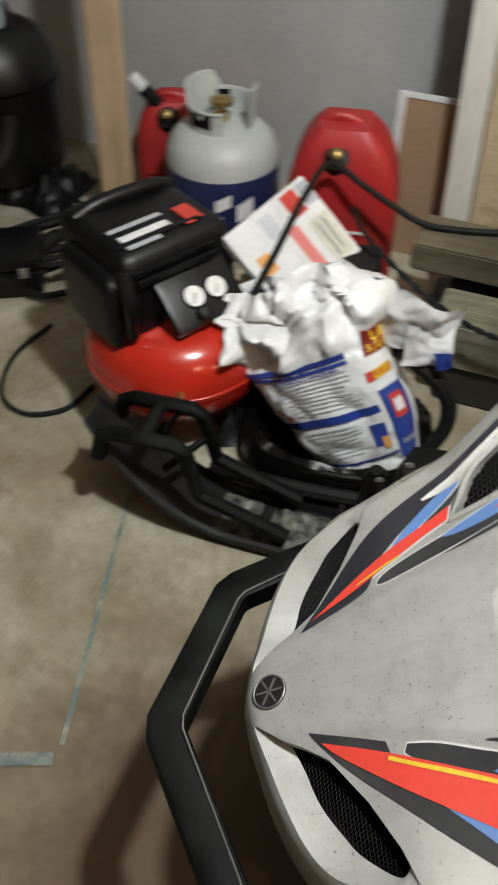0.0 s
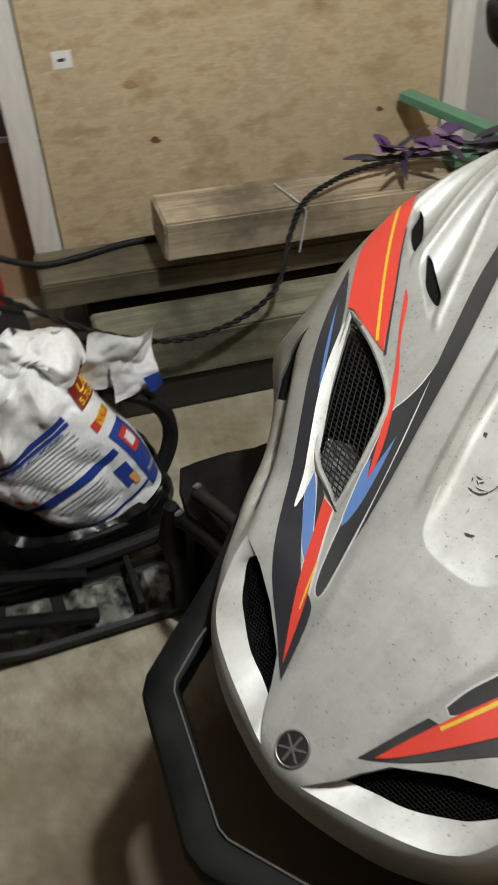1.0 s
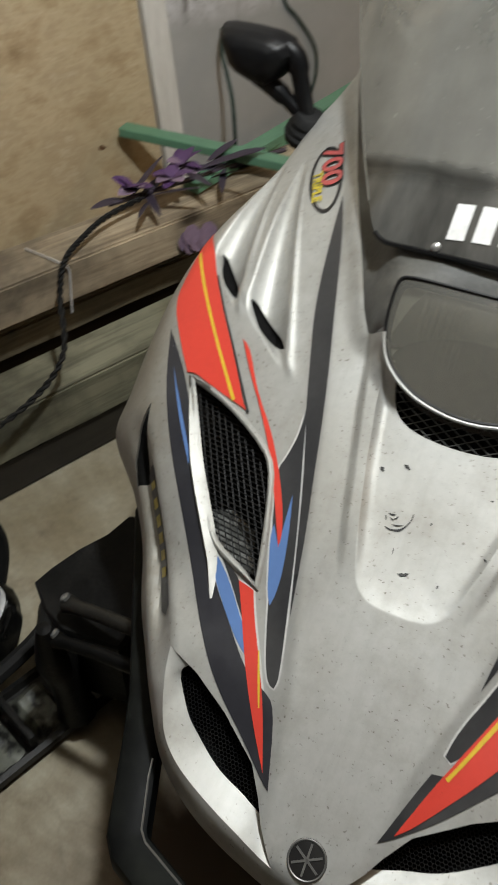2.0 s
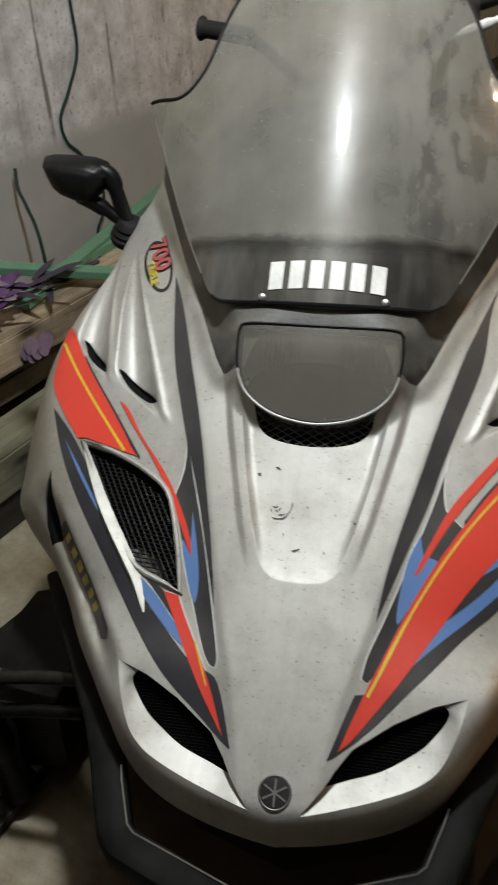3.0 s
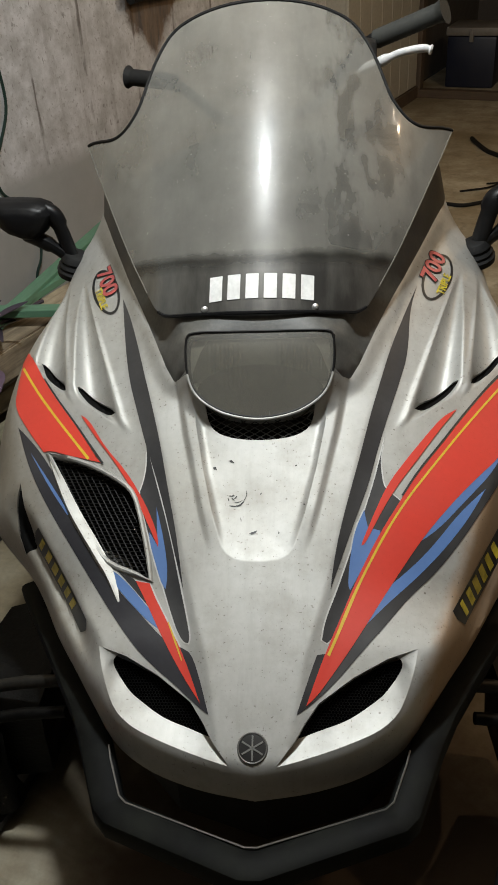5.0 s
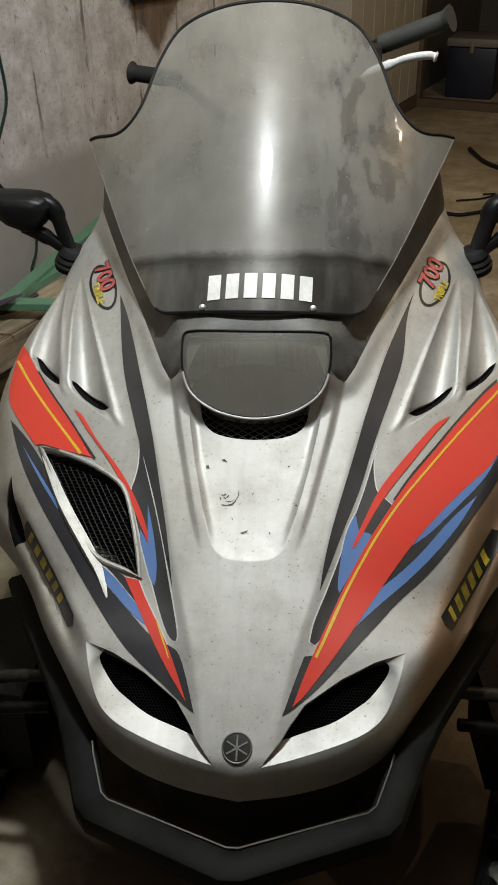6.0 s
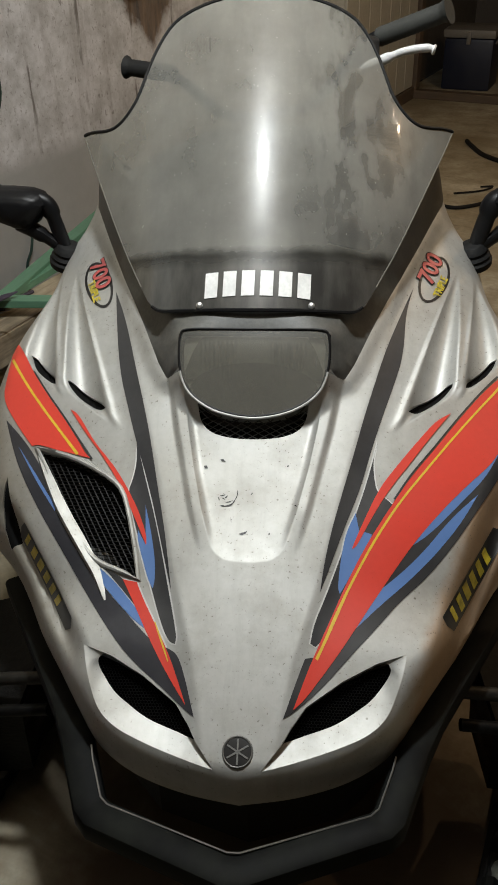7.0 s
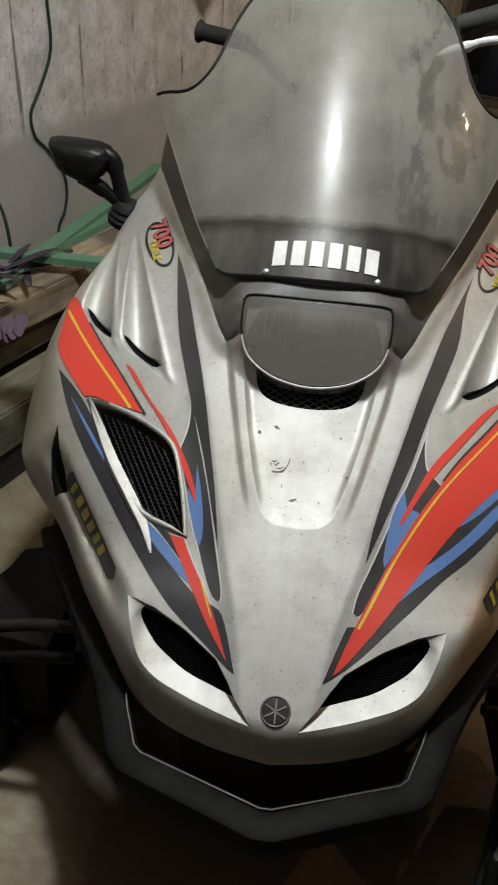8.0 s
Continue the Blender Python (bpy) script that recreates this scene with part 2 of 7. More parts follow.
timber = wood("weathered_timber", (0.44, 0.36, 0.25), (0.085, 0.055, 0.03), (0.085, 0.068, 0.048), tight=20.0)
timber_green = wood("green_treated_timber", (0.25, 0.24, 0.165), (0.05, 0.045, 0.028), (0.048, 0.045, 0.03), tight=20.0)
timber_brown = wood("old_brown_timber", (0.15, 0.125, 0.08), (0.045, 0.034, 0.02), (0.05, 0.042, 0.028))
timber_dark = wood("near_black_timber", (0.03, 0.025, 0.018), (0.014, 0.011, 0.008), (0.013, 0.011, 0.009))
stud = wood("pale_stud", (0.42, 0.30, 0.18), (0.27, 0.175, 0.095), (0.25, 0.18, 0.11), along=2)
sill_wood = wood("brown_sill", (0.12, 0.085, 0.055), (0.07, 0.048, 0.03), (0.08, 0.06, 0.045), along=0)


def plywood_material():
    m, nt, b = nodes_of("rotary_cut_plywood")
    at = coords(nt, (1, 2.6, 4.6))
    wave = noise_at(nt, at, 2.3, 10, 0.68)
    fine = noise_at(nt, coords(nt, (1, 6, 60)), 3.0, 5)
    col = ramp(nt, wave, (0.28, (0.26, 0.18, 0.095)), (0.42, (0.405, 0.305, 0.18)), (0.5, (0.49, 0.395, 0.25)), (0.58, (0.42, 0.325, 0.20)), (0.66, (0.52, 0.43, 0.29)), (0.78, (0.32, 0.23, 0.13)))
    col = mix(nt, 1.0, col, ramp(nt, fine, (0.3, grey(0.92)), (0.7, grey(1.04))), "MULTIPLY")
    fleck = noise_at(nt, coords(nt, (1, 9, 42)), 2.2, 4, 0.6)
    col = mix(nt, ramp(nt, fleck, (0.58, grey(0)), (0.7, grey(0.3))), col, (0.64, 0.56, 0.40))
    col = mix(nt, ramp(nt, fleck, (0.3, grey(0.3)), (0.4, grey(0))), col, (0.31, 0.21, 0.11))
    v = node(nt, "ShaderNodeTexVoronoi", Scale=2.6, Randomness=1.0)
    nt.links.new(coords(nt, (1, 1.4, 3.4)), v.inputs["Vector"])
    knots = ramp(nt, v.outputs["Distance"], (0.02, grey(0.45)), (0.10, grey(0)))
    col = mix(nt, knots, col, (0.26, 0.15, 0.06))
    stain = ramp(nt, noise_at(nt, coords(nt), 1.8, 5), (0.5, grey(0)), (0.75, grey(0.4)))
    col = mix(nt, stain, col, (0.36, 0.29, 0.17))
    nt.links.new(col, b.inputs["Base Color"])
    b.inputs["Roughness"].default_value = 0.6
    bump(nt, b, fine, 0.15, 0.003)
    return m


plywood = plywood_material()


def floor_material():
    m, nt, b = nodes_of("stained_concrete_floor")
    at = coords(nt)
    big, mid, fine = noise_at(nt, at, 1.1, 8, 0.62), noise_at(nt, at, 5.5, 8, 0.65), noise_at(nt, at, 45, 6)
    col = ramp(nt, mid, (0.3, (0.20, 0.165, 0.10)), (0.48, (0.37, 0.33, 0.24)), (0.62, (0.48, 0.445, 0.345)), (0.78, (0.60, 0.56, 0.45)))
    col = mix(nt, ramp(nt, big, (0.43, grey(0)), (0.61, grey(0.8))), col, (0.21, 0.168, 0.098))
    spots = ramp(nt, noise_at(nt, at, 7, 9, 0.7), (0.56, grey(0)), (0.70, grey(0.65)))
    col = mix(nt, spots, col, (0.16, 0.12, 0.08))
    col = mix(nt, 1.0, col, ramp(nt, fine, (0.3, grey(0.85)), (0.7, grey(1.08))), "MULTIPLY")
    # shade under and around the machine put into the floor colour, with brown staining
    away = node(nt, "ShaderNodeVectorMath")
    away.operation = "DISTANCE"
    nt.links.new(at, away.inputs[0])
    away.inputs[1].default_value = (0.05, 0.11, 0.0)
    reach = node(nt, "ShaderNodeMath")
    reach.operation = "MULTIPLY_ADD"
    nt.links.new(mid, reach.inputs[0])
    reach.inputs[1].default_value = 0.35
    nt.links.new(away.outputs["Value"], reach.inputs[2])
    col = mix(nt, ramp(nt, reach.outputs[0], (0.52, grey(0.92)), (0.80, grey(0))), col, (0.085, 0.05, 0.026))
    bent = mix(nt, 0.12, at, nodes_colour(nt, at, 5.0))
    crack = node(nt, "ShaderNodeTexVoronoi", Scale=2.6)
    crack.feature = "DISTANCE_TO_EDGE"
    nt.links.new(bent, crack.inputs["Vector"])
    seam = mix(nt, 1.0, ramp(nt, crack.outputs["Distance"], (0.002, grey(1)), (0.012, grey(0))), ramp(nt, big, (0.42, grey(0.22)), (0.58, grey(0.0))), "MULTIPLY")
    col = mix(nt, seam, col, (0.13, 0.105, 0.075))
    nt.links.new(col, b.inputs["Base Color"])
    nt.links.new(ramp(nt, mid, (0.3, grey(0.55)), (0.7, grey(0.85))), b.inputs["Roughness"])
    bump(nt, b, fine, 0.2, 0.003)
    return m


def wall_material():
    """Poured concrete: pale and pitted above, a smooth grey parging below, a brown leak stain."""
    m, nt, b = nodes_of("poured_concrete_wall")
    at = coords(nt)
    big, mid, fine = noise_at(nt, at, 1.6, 8), noise_at(nt, at, 9, 8, 0.7), noise_at(nt, at, 60, 6)
    streak = noise_at(nt, coords(nt, (5, 5, 0.5)), 2.2, 6, 0.65)
    upper = ramp(nt, mid, (0.3, (0.40, 0.395, 0.39)), (0.47, (0.56, 0.56, 0.565)), (0.62, (0.72, 0.72, 0.74)))
    upper = mix(nt, ramp(nt, streak, (0.56, grey(0)), (0.78, grey(0.6))), upper, (0.22, 0.20, 0.185))
    pits = ramp(nt, noise_at(nt, at, 62, 3, 0.6), (0.585, grey(0)), (0.67, grey(0.5)))
    upper = mix(nt, pits, upper, (0.25, 0.235, 0.22))
    pocks = ramp(nt, noise_at(nt, coords(nt, (1, 1, 0.55)), 44, 2, 0.5), (0.68, grey(0)), (0.73, grey(0.6)))
    upper = mix(nt, pocks, upper, (0.16, 0.145, 0.135))
    lower = ramp(nt, big, (0.35, (0.36, 0.365, 0.355)), (0.65, (0.48, 0.485, 0.475)))
    sep = nt.nodes.new("ShaderNodeSeparateXYZ")
    nt.links.new(at, sep.inputs[0])
    wob = node(nt, "ShaderNodeMath")
    wob.operation = "MULTIPLY_ADD"
    nt.links.new(big, wob.inputs[0])
    wob.inputs[1].default_value = -0.16
    nt.links.new(sep.outputs["Z"], wob.inputs[2])
    part_up = ramp(nt, wob.outputs[0], (0.475, grey(0)), (0.545, grey(1)))
    col = mix(nt, part_up, lower, upper)

    def maths(kind, a, b, c=None):
        n = nt.nodes.new("ShaderNodeMath")
        n.operation = kind
        for slot, value in enumerate((a, b, c)):
            if hasattr(value, "links"):
                nt.links.new(value, n.inputs[slot])
            elif value is not None:
                n.inputs[slot].default_value = value
        return n.outputs[0]

    # upright seams left by the form boards, broken here and there
    along = maths("MULTIPLY_ADD", maths("SUBTRACT", streak, 0.5), 0.10, sep.outputs["Y"])
    gap = maths("ABSOLUTE", maths("SUBTRACT", maths("FRACT", maths("MULTIPLY", maths("SUBTRACT", along, 1.49), 1 / 0.338), 0.0), 0.5), 0.0)
    seam = mix(nt, 1.0, ramp(nt, gap, (0.012, grey(0.85)), (0.035, grey(0))), ramp(nt, noise_at(nt, coords(nt, (2, 2, 1.2)), 4.0, 4, 0.6), (0.42, grey(0)), (0.55, grey(1))), "MULTIPLY")
    seam = mix(nt, 1.0, seam, part_up, "MULTIPLY")
    col = mix(nt, seam, col, (0.13, 0.115, 0.10))
    # a brown leak that has run down and dried to a ragged point
    off = maths("ABSOLUTE", maths("SUBTRACT", sep.outputs["Y"], 2.84), 0.0)
    low_edge = maths("MULTIPLY_ADD", off, 0.9, 0.84)
    rise = maths("SUBTRACT", sep.outputs["Z"], low_edge)
    rise = maths("MULTIPLY_ADD", mid, 0.22, rise)
    wide = maths("MULTIPLY_ADD", mid, 0.25, maths("MULTIPLY", off, -1.0))
    wet = mix(nt, 1.0, ramp(nt, rise, (0.10, grey(0)), (0.15, grey(0.9))), ramp(nt, maths("ADD", wide, 0.2), (0.08, grey(0)), (0.14, grey(1))), "MULTIPLY")
    brown = ramp(nt, noise_at(nt, coords(nt, (6, 6, 0.8)), 3.0, 7, 0.7), (0.35, (0.045, 0.03, 0.02)), (0.55, (0.16, 0.10, 0.055)), (0.7, (0.30, 0.21, 0.13)))
    col = mix(nt, wet, col, brown)
    nt.links.new(col, b.inputs["Base Color"])
    b.inputs["Roughness"].default_value = 0.8
    bump(nt, b, mid, 0.35, 0.006)
    return m


def smooth_wall_material():
    m, nt, b = nodes_of("grey_painted_block_wall")
    at = coords(nt)
    big, fine = noise_at(nt, at, 1.7, 8), noise_at(nt, at, 60, 5)
    col = ramp(nt, big, (0.35, (0.37, 0.375, 0.37)), (0.65, (0.50, 0.505, 0.495)))
    col = mix(nt, 1.0, col, ramp(nt, fine, (0.3, grey(0.92)), (0.7, grey(1.05))), "MULTIPLY")
    nt.links.new(col, b.inputs["Base Color"])
    b.inputs["Roughness"].default_value = 0.6
    bump(nt, b, fine, 0.1, 0.003)
    return m


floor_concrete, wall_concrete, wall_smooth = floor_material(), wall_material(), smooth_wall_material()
knot_faint = surface("faint_knot", (0.34, 0.22, 0.11), (0.24, 0.15, 0.07), 0.6, 0, 40, 150, 0.8, 0.2)
knot_brown = surface("knot_brown", (0.13, 0.065, 0.025), (0.05, 0.025, 0.012), 0.6, 0, 40, 150, 0.8, 0.2)


def shield_material():
    """Smoke-tinted acrylic under a film of dust with wiped streaks, over a black band along its foot."""
    m, nt, b = nodes_of("dusty_smoked_acrylic")
    out = nt.nodes["Material Output"]
    at = coords(nt)
    clear = node(nt, "ShaderNodeBsdfTransparent")
    clear.inputs[0].default_value = (0.45, 0.45, 0.425, 1)
    b.inputs["Roughness"].default_value = 0.29
    b.inputs["Coat Weight"].default_value = 1.0
    b.inputs["Coat Roughness"].default_value = 0.032
    smear = noise_at(nt, coords(nt, (9, 2, 2)), 1.4, 8, 0.65)
    wipe = noise_at(nt, coords(nt, (24, 8, 12)), 1.5, 3, 0.5)
    blot = noise_at(nt, at, 6, 7)
    dust = mix(nt, 0.5, ramp(nt, smear, (0.3, grey(0.26)), (0.75, grey(0.46))), ramp(nt, blot, (0.35, grey(0.19)), (0.68, grey(0.46))))
    place = nt.nodes.new("ShaderNodeSeparateXYZ")
    nt.links.new(at, place.inputs[0])
    side = ramp(nt, place.outputs["X"], (0.05, grey(0.0)), (0.13, grey(1)), (0.22, grey(1)), (0.27, grey(0.2)))
    fingers = ramp(nt, wipe, (0.38, grey(0.85)), (0.54, grey(0)))
    dust = mix(nt, mix(nt, 1.0, side, fingers, "MULTIPLY"), dust, (0.18, 0.18, 0.18))
    speck = ramp(nt, noise_at(nt, at, 150, 2), (0.70, grey(0)), (0.76, grey(0.22)))
    dust = mix(nt, 1.0, dust, speck, "ADD")
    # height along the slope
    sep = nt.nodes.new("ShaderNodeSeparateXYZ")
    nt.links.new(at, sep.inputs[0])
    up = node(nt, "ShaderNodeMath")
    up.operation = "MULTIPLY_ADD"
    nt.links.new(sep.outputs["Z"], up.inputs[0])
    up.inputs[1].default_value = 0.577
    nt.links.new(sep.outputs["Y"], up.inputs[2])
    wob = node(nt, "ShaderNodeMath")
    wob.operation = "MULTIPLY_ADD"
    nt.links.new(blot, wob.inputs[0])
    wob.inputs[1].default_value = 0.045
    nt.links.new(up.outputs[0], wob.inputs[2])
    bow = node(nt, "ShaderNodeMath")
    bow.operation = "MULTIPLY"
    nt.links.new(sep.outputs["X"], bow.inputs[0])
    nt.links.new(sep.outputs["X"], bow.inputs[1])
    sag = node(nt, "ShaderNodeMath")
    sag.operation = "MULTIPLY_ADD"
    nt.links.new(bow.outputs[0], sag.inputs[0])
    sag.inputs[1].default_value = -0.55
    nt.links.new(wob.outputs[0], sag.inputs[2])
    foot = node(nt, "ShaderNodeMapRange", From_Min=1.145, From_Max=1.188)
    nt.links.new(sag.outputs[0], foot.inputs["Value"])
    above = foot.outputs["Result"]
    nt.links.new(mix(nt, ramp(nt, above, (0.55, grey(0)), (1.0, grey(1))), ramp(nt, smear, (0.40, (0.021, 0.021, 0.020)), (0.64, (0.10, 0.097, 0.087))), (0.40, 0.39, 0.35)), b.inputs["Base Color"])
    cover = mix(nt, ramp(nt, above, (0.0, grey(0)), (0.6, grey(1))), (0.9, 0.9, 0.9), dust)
    mx = nt.nodes.new("ShaderNodeMixShader")
    nt.links.new(cover, mx.inputs[0])
    nt.links.new(clear.outputs[0], mx.inputs[1])
    nt.links.new(b.outputs[0], mx.inputs[2])
    nt.links.new(mx.outputs[0], out.inputs["Surface"])
    return m


def lens_material():
    m, nt, b = nodes_of("dusty_headlight_lens")
    out = nt.nodes["Material Output"]
    clear = node(nt, "ShaderNodeBsdfTransparent")
    clear.inputs[0].default_value = (0.78, 0.77, 0.72, 1)
    b.inputs["Base Color"].default_value = (0.17, 0.162, 0.138, 1)
    b.inputs["Roughness"].default_value = 0.45
    b.inputs["Coat Weight"].default_value = 0.12
    b.inputs["Coat Roughness"].default_value = 0.1
    dust = ramp(nt, noise_at(nt, coords(nt), 9, 6), (0.3, grey(0.46)), (0.7, grey(0.62)))
    ribs = noise_at(nt, coords(nt, (60, 4, 4)), 3.0, 3)
    dust = mix(nt, 1.0, dust, ramp(nt, ribs, (0.35, grey(0.955)), (0.65, grey(1.02))), "MULTIPLY")
    mx = nt.nodes.new("ShaderNodeMixShader")
    nt.links.new(dust, mx.inputs[0])
    nt.links.new(clear.outputs[0], mx.inputs[1])
    nt.links.new(b.outputs[0], mx.inputs[2])
    nt.links.new(mx.outputs[0], out.inputs["Surface"])
    return m


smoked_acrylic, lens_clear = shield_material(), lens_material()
acrylic_edge = surface("pale_acrylic_edge", (0.13, 0.125, 0.105), (0.07, 0.067, 0.057), 0.4, 0, 20, 150, 0.5, 0.02)
mirror_glass, _nt, _b = nodes_of("mirror_glass")
_b.inputs["Base Color"].default_value, _b.inputs["Metallic"].default_value, _b.inputs["Roughness"].default_value = (0.8, 0.8, 0.8, 1), 1.0, 0.03
glow_glass, _nt, _b = nodes_of("lit_bulb_glass")
_b.inputs["Emission Color"].default_value, _b.inputs["Emission Strength"].default_value = (1, 0.95, 0.85, 1), 30.0


# ---- building helpers ----
ROOM = pose(0, 0, 0, 0, 0, -24)  # the room's walls run askew to the parked machine


def thing(name, label, category, at=None, group="", kind=""):
    ob = new(name)
    ob.matrix_world = at if at is not None else Matrix()
    return tagged(ob, label, category, group, kind)


def finish(ob, bm, material, smooth=True):
    bmesh.ops.recalc_face_normals(bm, faces=bm.faces)
    for f in bm.faces:
        f.smooth = smooth
    if smooth:
        for e in bm.edges:
            if len(e.link_faces) == 2 and e.calc_face_angle(0) > 0.7:
                e.smooth = False
    bm.to_mesh(ob.data)
    bm.free()
    ob.data.materials.append(material)
    return ob


def part(name, bm, material, parent, label="", smooth=True):
    """One mesh under a thing or under a part, in the parent's own space."""
    ob = finish(new(name, bpy.data.meshes.new(name)), bm, material, smooth)
    ob.parent = parent
    return tagged(ob, label)


def solid(name, bm, material, label, category, at=None, group="", kind="", smooth=True):
    """A thing that is one mesh."""
    ob = finish(new(name, bpy.data.meshes.new(name)), bm, material, smooth)
    ob.matrix_world = at if at is not None else Matrix()
    return tagged(ob, label, category, group, kind)


def box(x0, x1, y0, y1, z0, z1, soft=0.0, bm=None, turn=None):
    bm = bm or bmesh.new()
    m = Matrix.LocRotScale(((x0 + x1) / 2, (y0 + y1) / 2, (z0 + z1) / 2), None, (x1 - x0, y1 - y0, z1 - z0))
    made = bmesh.ops.create_cube(bm, size=1.0, matrix=(turn @ m) if turn is not None else m)
    if soft:
        edges = {e for v in made["verts"] for e in v.link_edges}
        bmesh.ops.bevel(bm, geom=list(edges), offset=soft, segments=2, profile=0.6, affect="EDGES")
    return bm


def rod(points, radius, sides=10, bm=None, close=False, flat=1.0):
    """A round bar along points, with mitred bends. radius may be one number or one for each point."""
    bm = bm or bmesh.new()
    pts = [Vector(p) for p in points]
    n = len(pts)
    radii = radius if isinstance(radius, (list, tuple)) else [radius] * n
    rings, up = [], None
    for i, p in enumerate(pts):
        a = pts[(i - 1) % n] if (close or i) else p
        b = pts[(i + 1) % n] if (close or i < n - 1) else p
        d = (b - a).normalized()
        if up is None:
            up = d.orthogonal().normalized()
        up = (up - d * up.dot(d)).normalized()
        side = d.cross(up)
        rings.append([bm.verts.new(p + radii[i] * (math.cos(k) * side + flat * math.sin(k) * up)) for k in (2 * math.pi * j / sides for j in range(sides))])
    pairs = list(zip(rings, rings[1:] + rings[:1])) if close else list(zip(rings, rings[1:]))
    for r, q in pairs:
        for j in range(sides):
            bm.faces.new((r[j], r[(j + 1) % sides], q[(j + 1) % sides], q[j]))
    if not close:
        bm.faces.new(rings[0])
        bm.faces.new(rings[-1][::-1])
    return bm


def smooth_path(points, steps=6):
    """A rounder line through the points."""
    p = [Vector(q) for q in points]
    p = [2 * p[0] - p[1]] + p + [2 * p[-1] - p[-2]]
    out = []
    for a, b, c, d in zip(p, p[1:], p[2:], p[3:]):
        for i in range(steps):
            t = i / steps
            out.append(0.5 * ((2 * b) + (c - a) * t + (2 * a - 5 * b + 4 * c - d) * t * t + (3 * b - a - 3 * c + d) * t**3))
    return out + [p[-2]]


def lathe(profile, sides=32, bm=None, at=None):
    """Turns (radius, height) pairs round the z axis."""
    bm = bm or bmesh.new()
    at = at if at is not None else Matrix()
    rings = []
    for r, z in profile:
        rings.append([bm.verts.new(at @ Vector((max(r, 1e-4) * math.cos(2 * math.pi * j / sides), max(r, 1e-4) * math.sin(2 * math.pi * j / sides), z))) for j in range(sides)])
    for a, b in zip(rings, rings[1:]):
        for j in range(sides):
            bm.faces.new((a[j], a[(j + 1) % sides], b[(j + 1) % sides], b[j]))
    bm.faces.new(rings[0][::-1])
    bm.faces.new(rings[-1])
    return bm


def plate(ring, thick, bm=None, at=None):
    """A flat plate with the outline ring in x and y, from z 0 down to -thick."""
    bm = bm or bmesh.new()
    at = at if at is not None else Matrix()
    top = [bm.verts.new(at @ Vector((x, y, 0))) for x, y in ring]
    low = [bm.verts.new(at @ Vector((x, y, -thick))) for x, y in ring]
    bm.faces.new(top)
    bm.faces.new(low[::-1])
    n = len(ring)
    for j in range(n):
        bm.faces.new((top[j], low[j], low[(j + 1) % n], top[(j + 1) % n]))
    return bm


# ---- the room ----
def room_solid(name, bm, material, label, category, smooth=False):
    return solid(name, bm, material, label, category, ROOM, kind="structure", smooth=smooth)


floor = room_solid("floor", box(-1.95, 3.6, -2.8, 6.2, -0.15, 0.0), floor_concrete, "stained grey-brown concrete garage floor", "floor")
room_solid("wall_west", box(-2.15, -1.95, 1.1, 4.75, 0, 2.6), wall_concrete, "pitted pale concrete wall with grey lower coat", "wall")
room_solid("wall_west_painted", box(-2.15, -1.95, -2.8, 1.1, 0, 2.6), wall_smooth, "grey painted smooth basement wall", "wall")
# closing walls: the unlit look is put into their colour, which cuts bounce
room_solid("wall_south", box(-2.15, 3.8, -3.0, -2.8, 0, 2.6), dark_wall, "unseen closing wall at the garage's end, coloured dark", "wall")
room_solid("wall_east", box(3.6, 3.8, -2.8, 8.4, 0, 2.6), dark_wall, "unseen closing wall along the garage, coloured dark", "wall")
room_solid("wall_north", box(-2.15, 3.8, 8.4, 8.6, 0, 2.6), dark_wall, "far wall beyond the sill, coloured dark as if unlit", "wall")
room_solid("wall_west_far", box(-2.15, -1.95, 6.2, 8.4, 0, 2.6), dark_wall, "wall beside the storage bay, coloured dark as if unlit", "wall")
room_solid("floor_bay", box(-1.95, 3.6, 6.2, 8.4, -0.15, -0.01), floor_concrete, "dim concrete floor of the storage bay", "floor")
# unseen ceiling, its colour darkened to cut the light it bounces down
room_solid("ceiling", box(-2.15, 3.8, -3.0, 8.6, 2.6, 2.75), ceiling_paint, "plain brown ceiling boards, unseen and kept dark to cut bounce", "ceiling")
room_solid("door_sill", box(-1.80, 2.4, 6.14, 6.22, 0.0, 0.06, 0.006), sill_wood, "worn wooden sill across the floor", "sill")

# cream panelling on the wall before the bay
panel_wall = thing("panel_wall", "cream vertical tongue-and-groove wall panelling", "wall panelling", ROOM, kind="structure")
part("backing", box(-1.95, -1.82, 4.75, 6.14, 0, 2.4), panel_white, panel_wall, smooth=False)
for i in range(7):
    part("panel", box(-1.822, -1.80, 4.752 + i * 0.198, 4.752 + i * 0.198 + 0.192, 0.09, 2.4, 0.006), panel_white, panel_wall, smooth=False)
part("baseboard", box(-1.822, -1.785, 4.75, 6.14, 0, 0.085, 0.006), sill_wood, panel_wall, "brown wooden baseboard", smooth=False)
part("corner_post", box(-1.95, -1.77, 6.14, 6.23, 0.06, 2.4, 0.008), sill_wood, panel_wall, "brown wooden corner post", smooth=False)

# faint blue lines on the floor
for x0, y0, x1, y1, w in ((-0.60, -0.545, -0.034, -0.376, 0.009), (0.029, -0.46, -0.007, -0.377, 0.022)):
    d = Vector((x1 - x0, y1 - y0, 0))
    n = Vector((-d.y, d.x, 0)).normalized() * w / 2
    a, b = Vector((x0, y0, 0.004)), Vector((x1, y1, 0.004))
    bm = bmesh.new()
    bm.faces.new([bm.verts.new(p) for p in (a - n, b - n, b + n, a + n)])
    part("paint_line", bm, blue_paint, floor, "worn blue painted line", smooth=False)

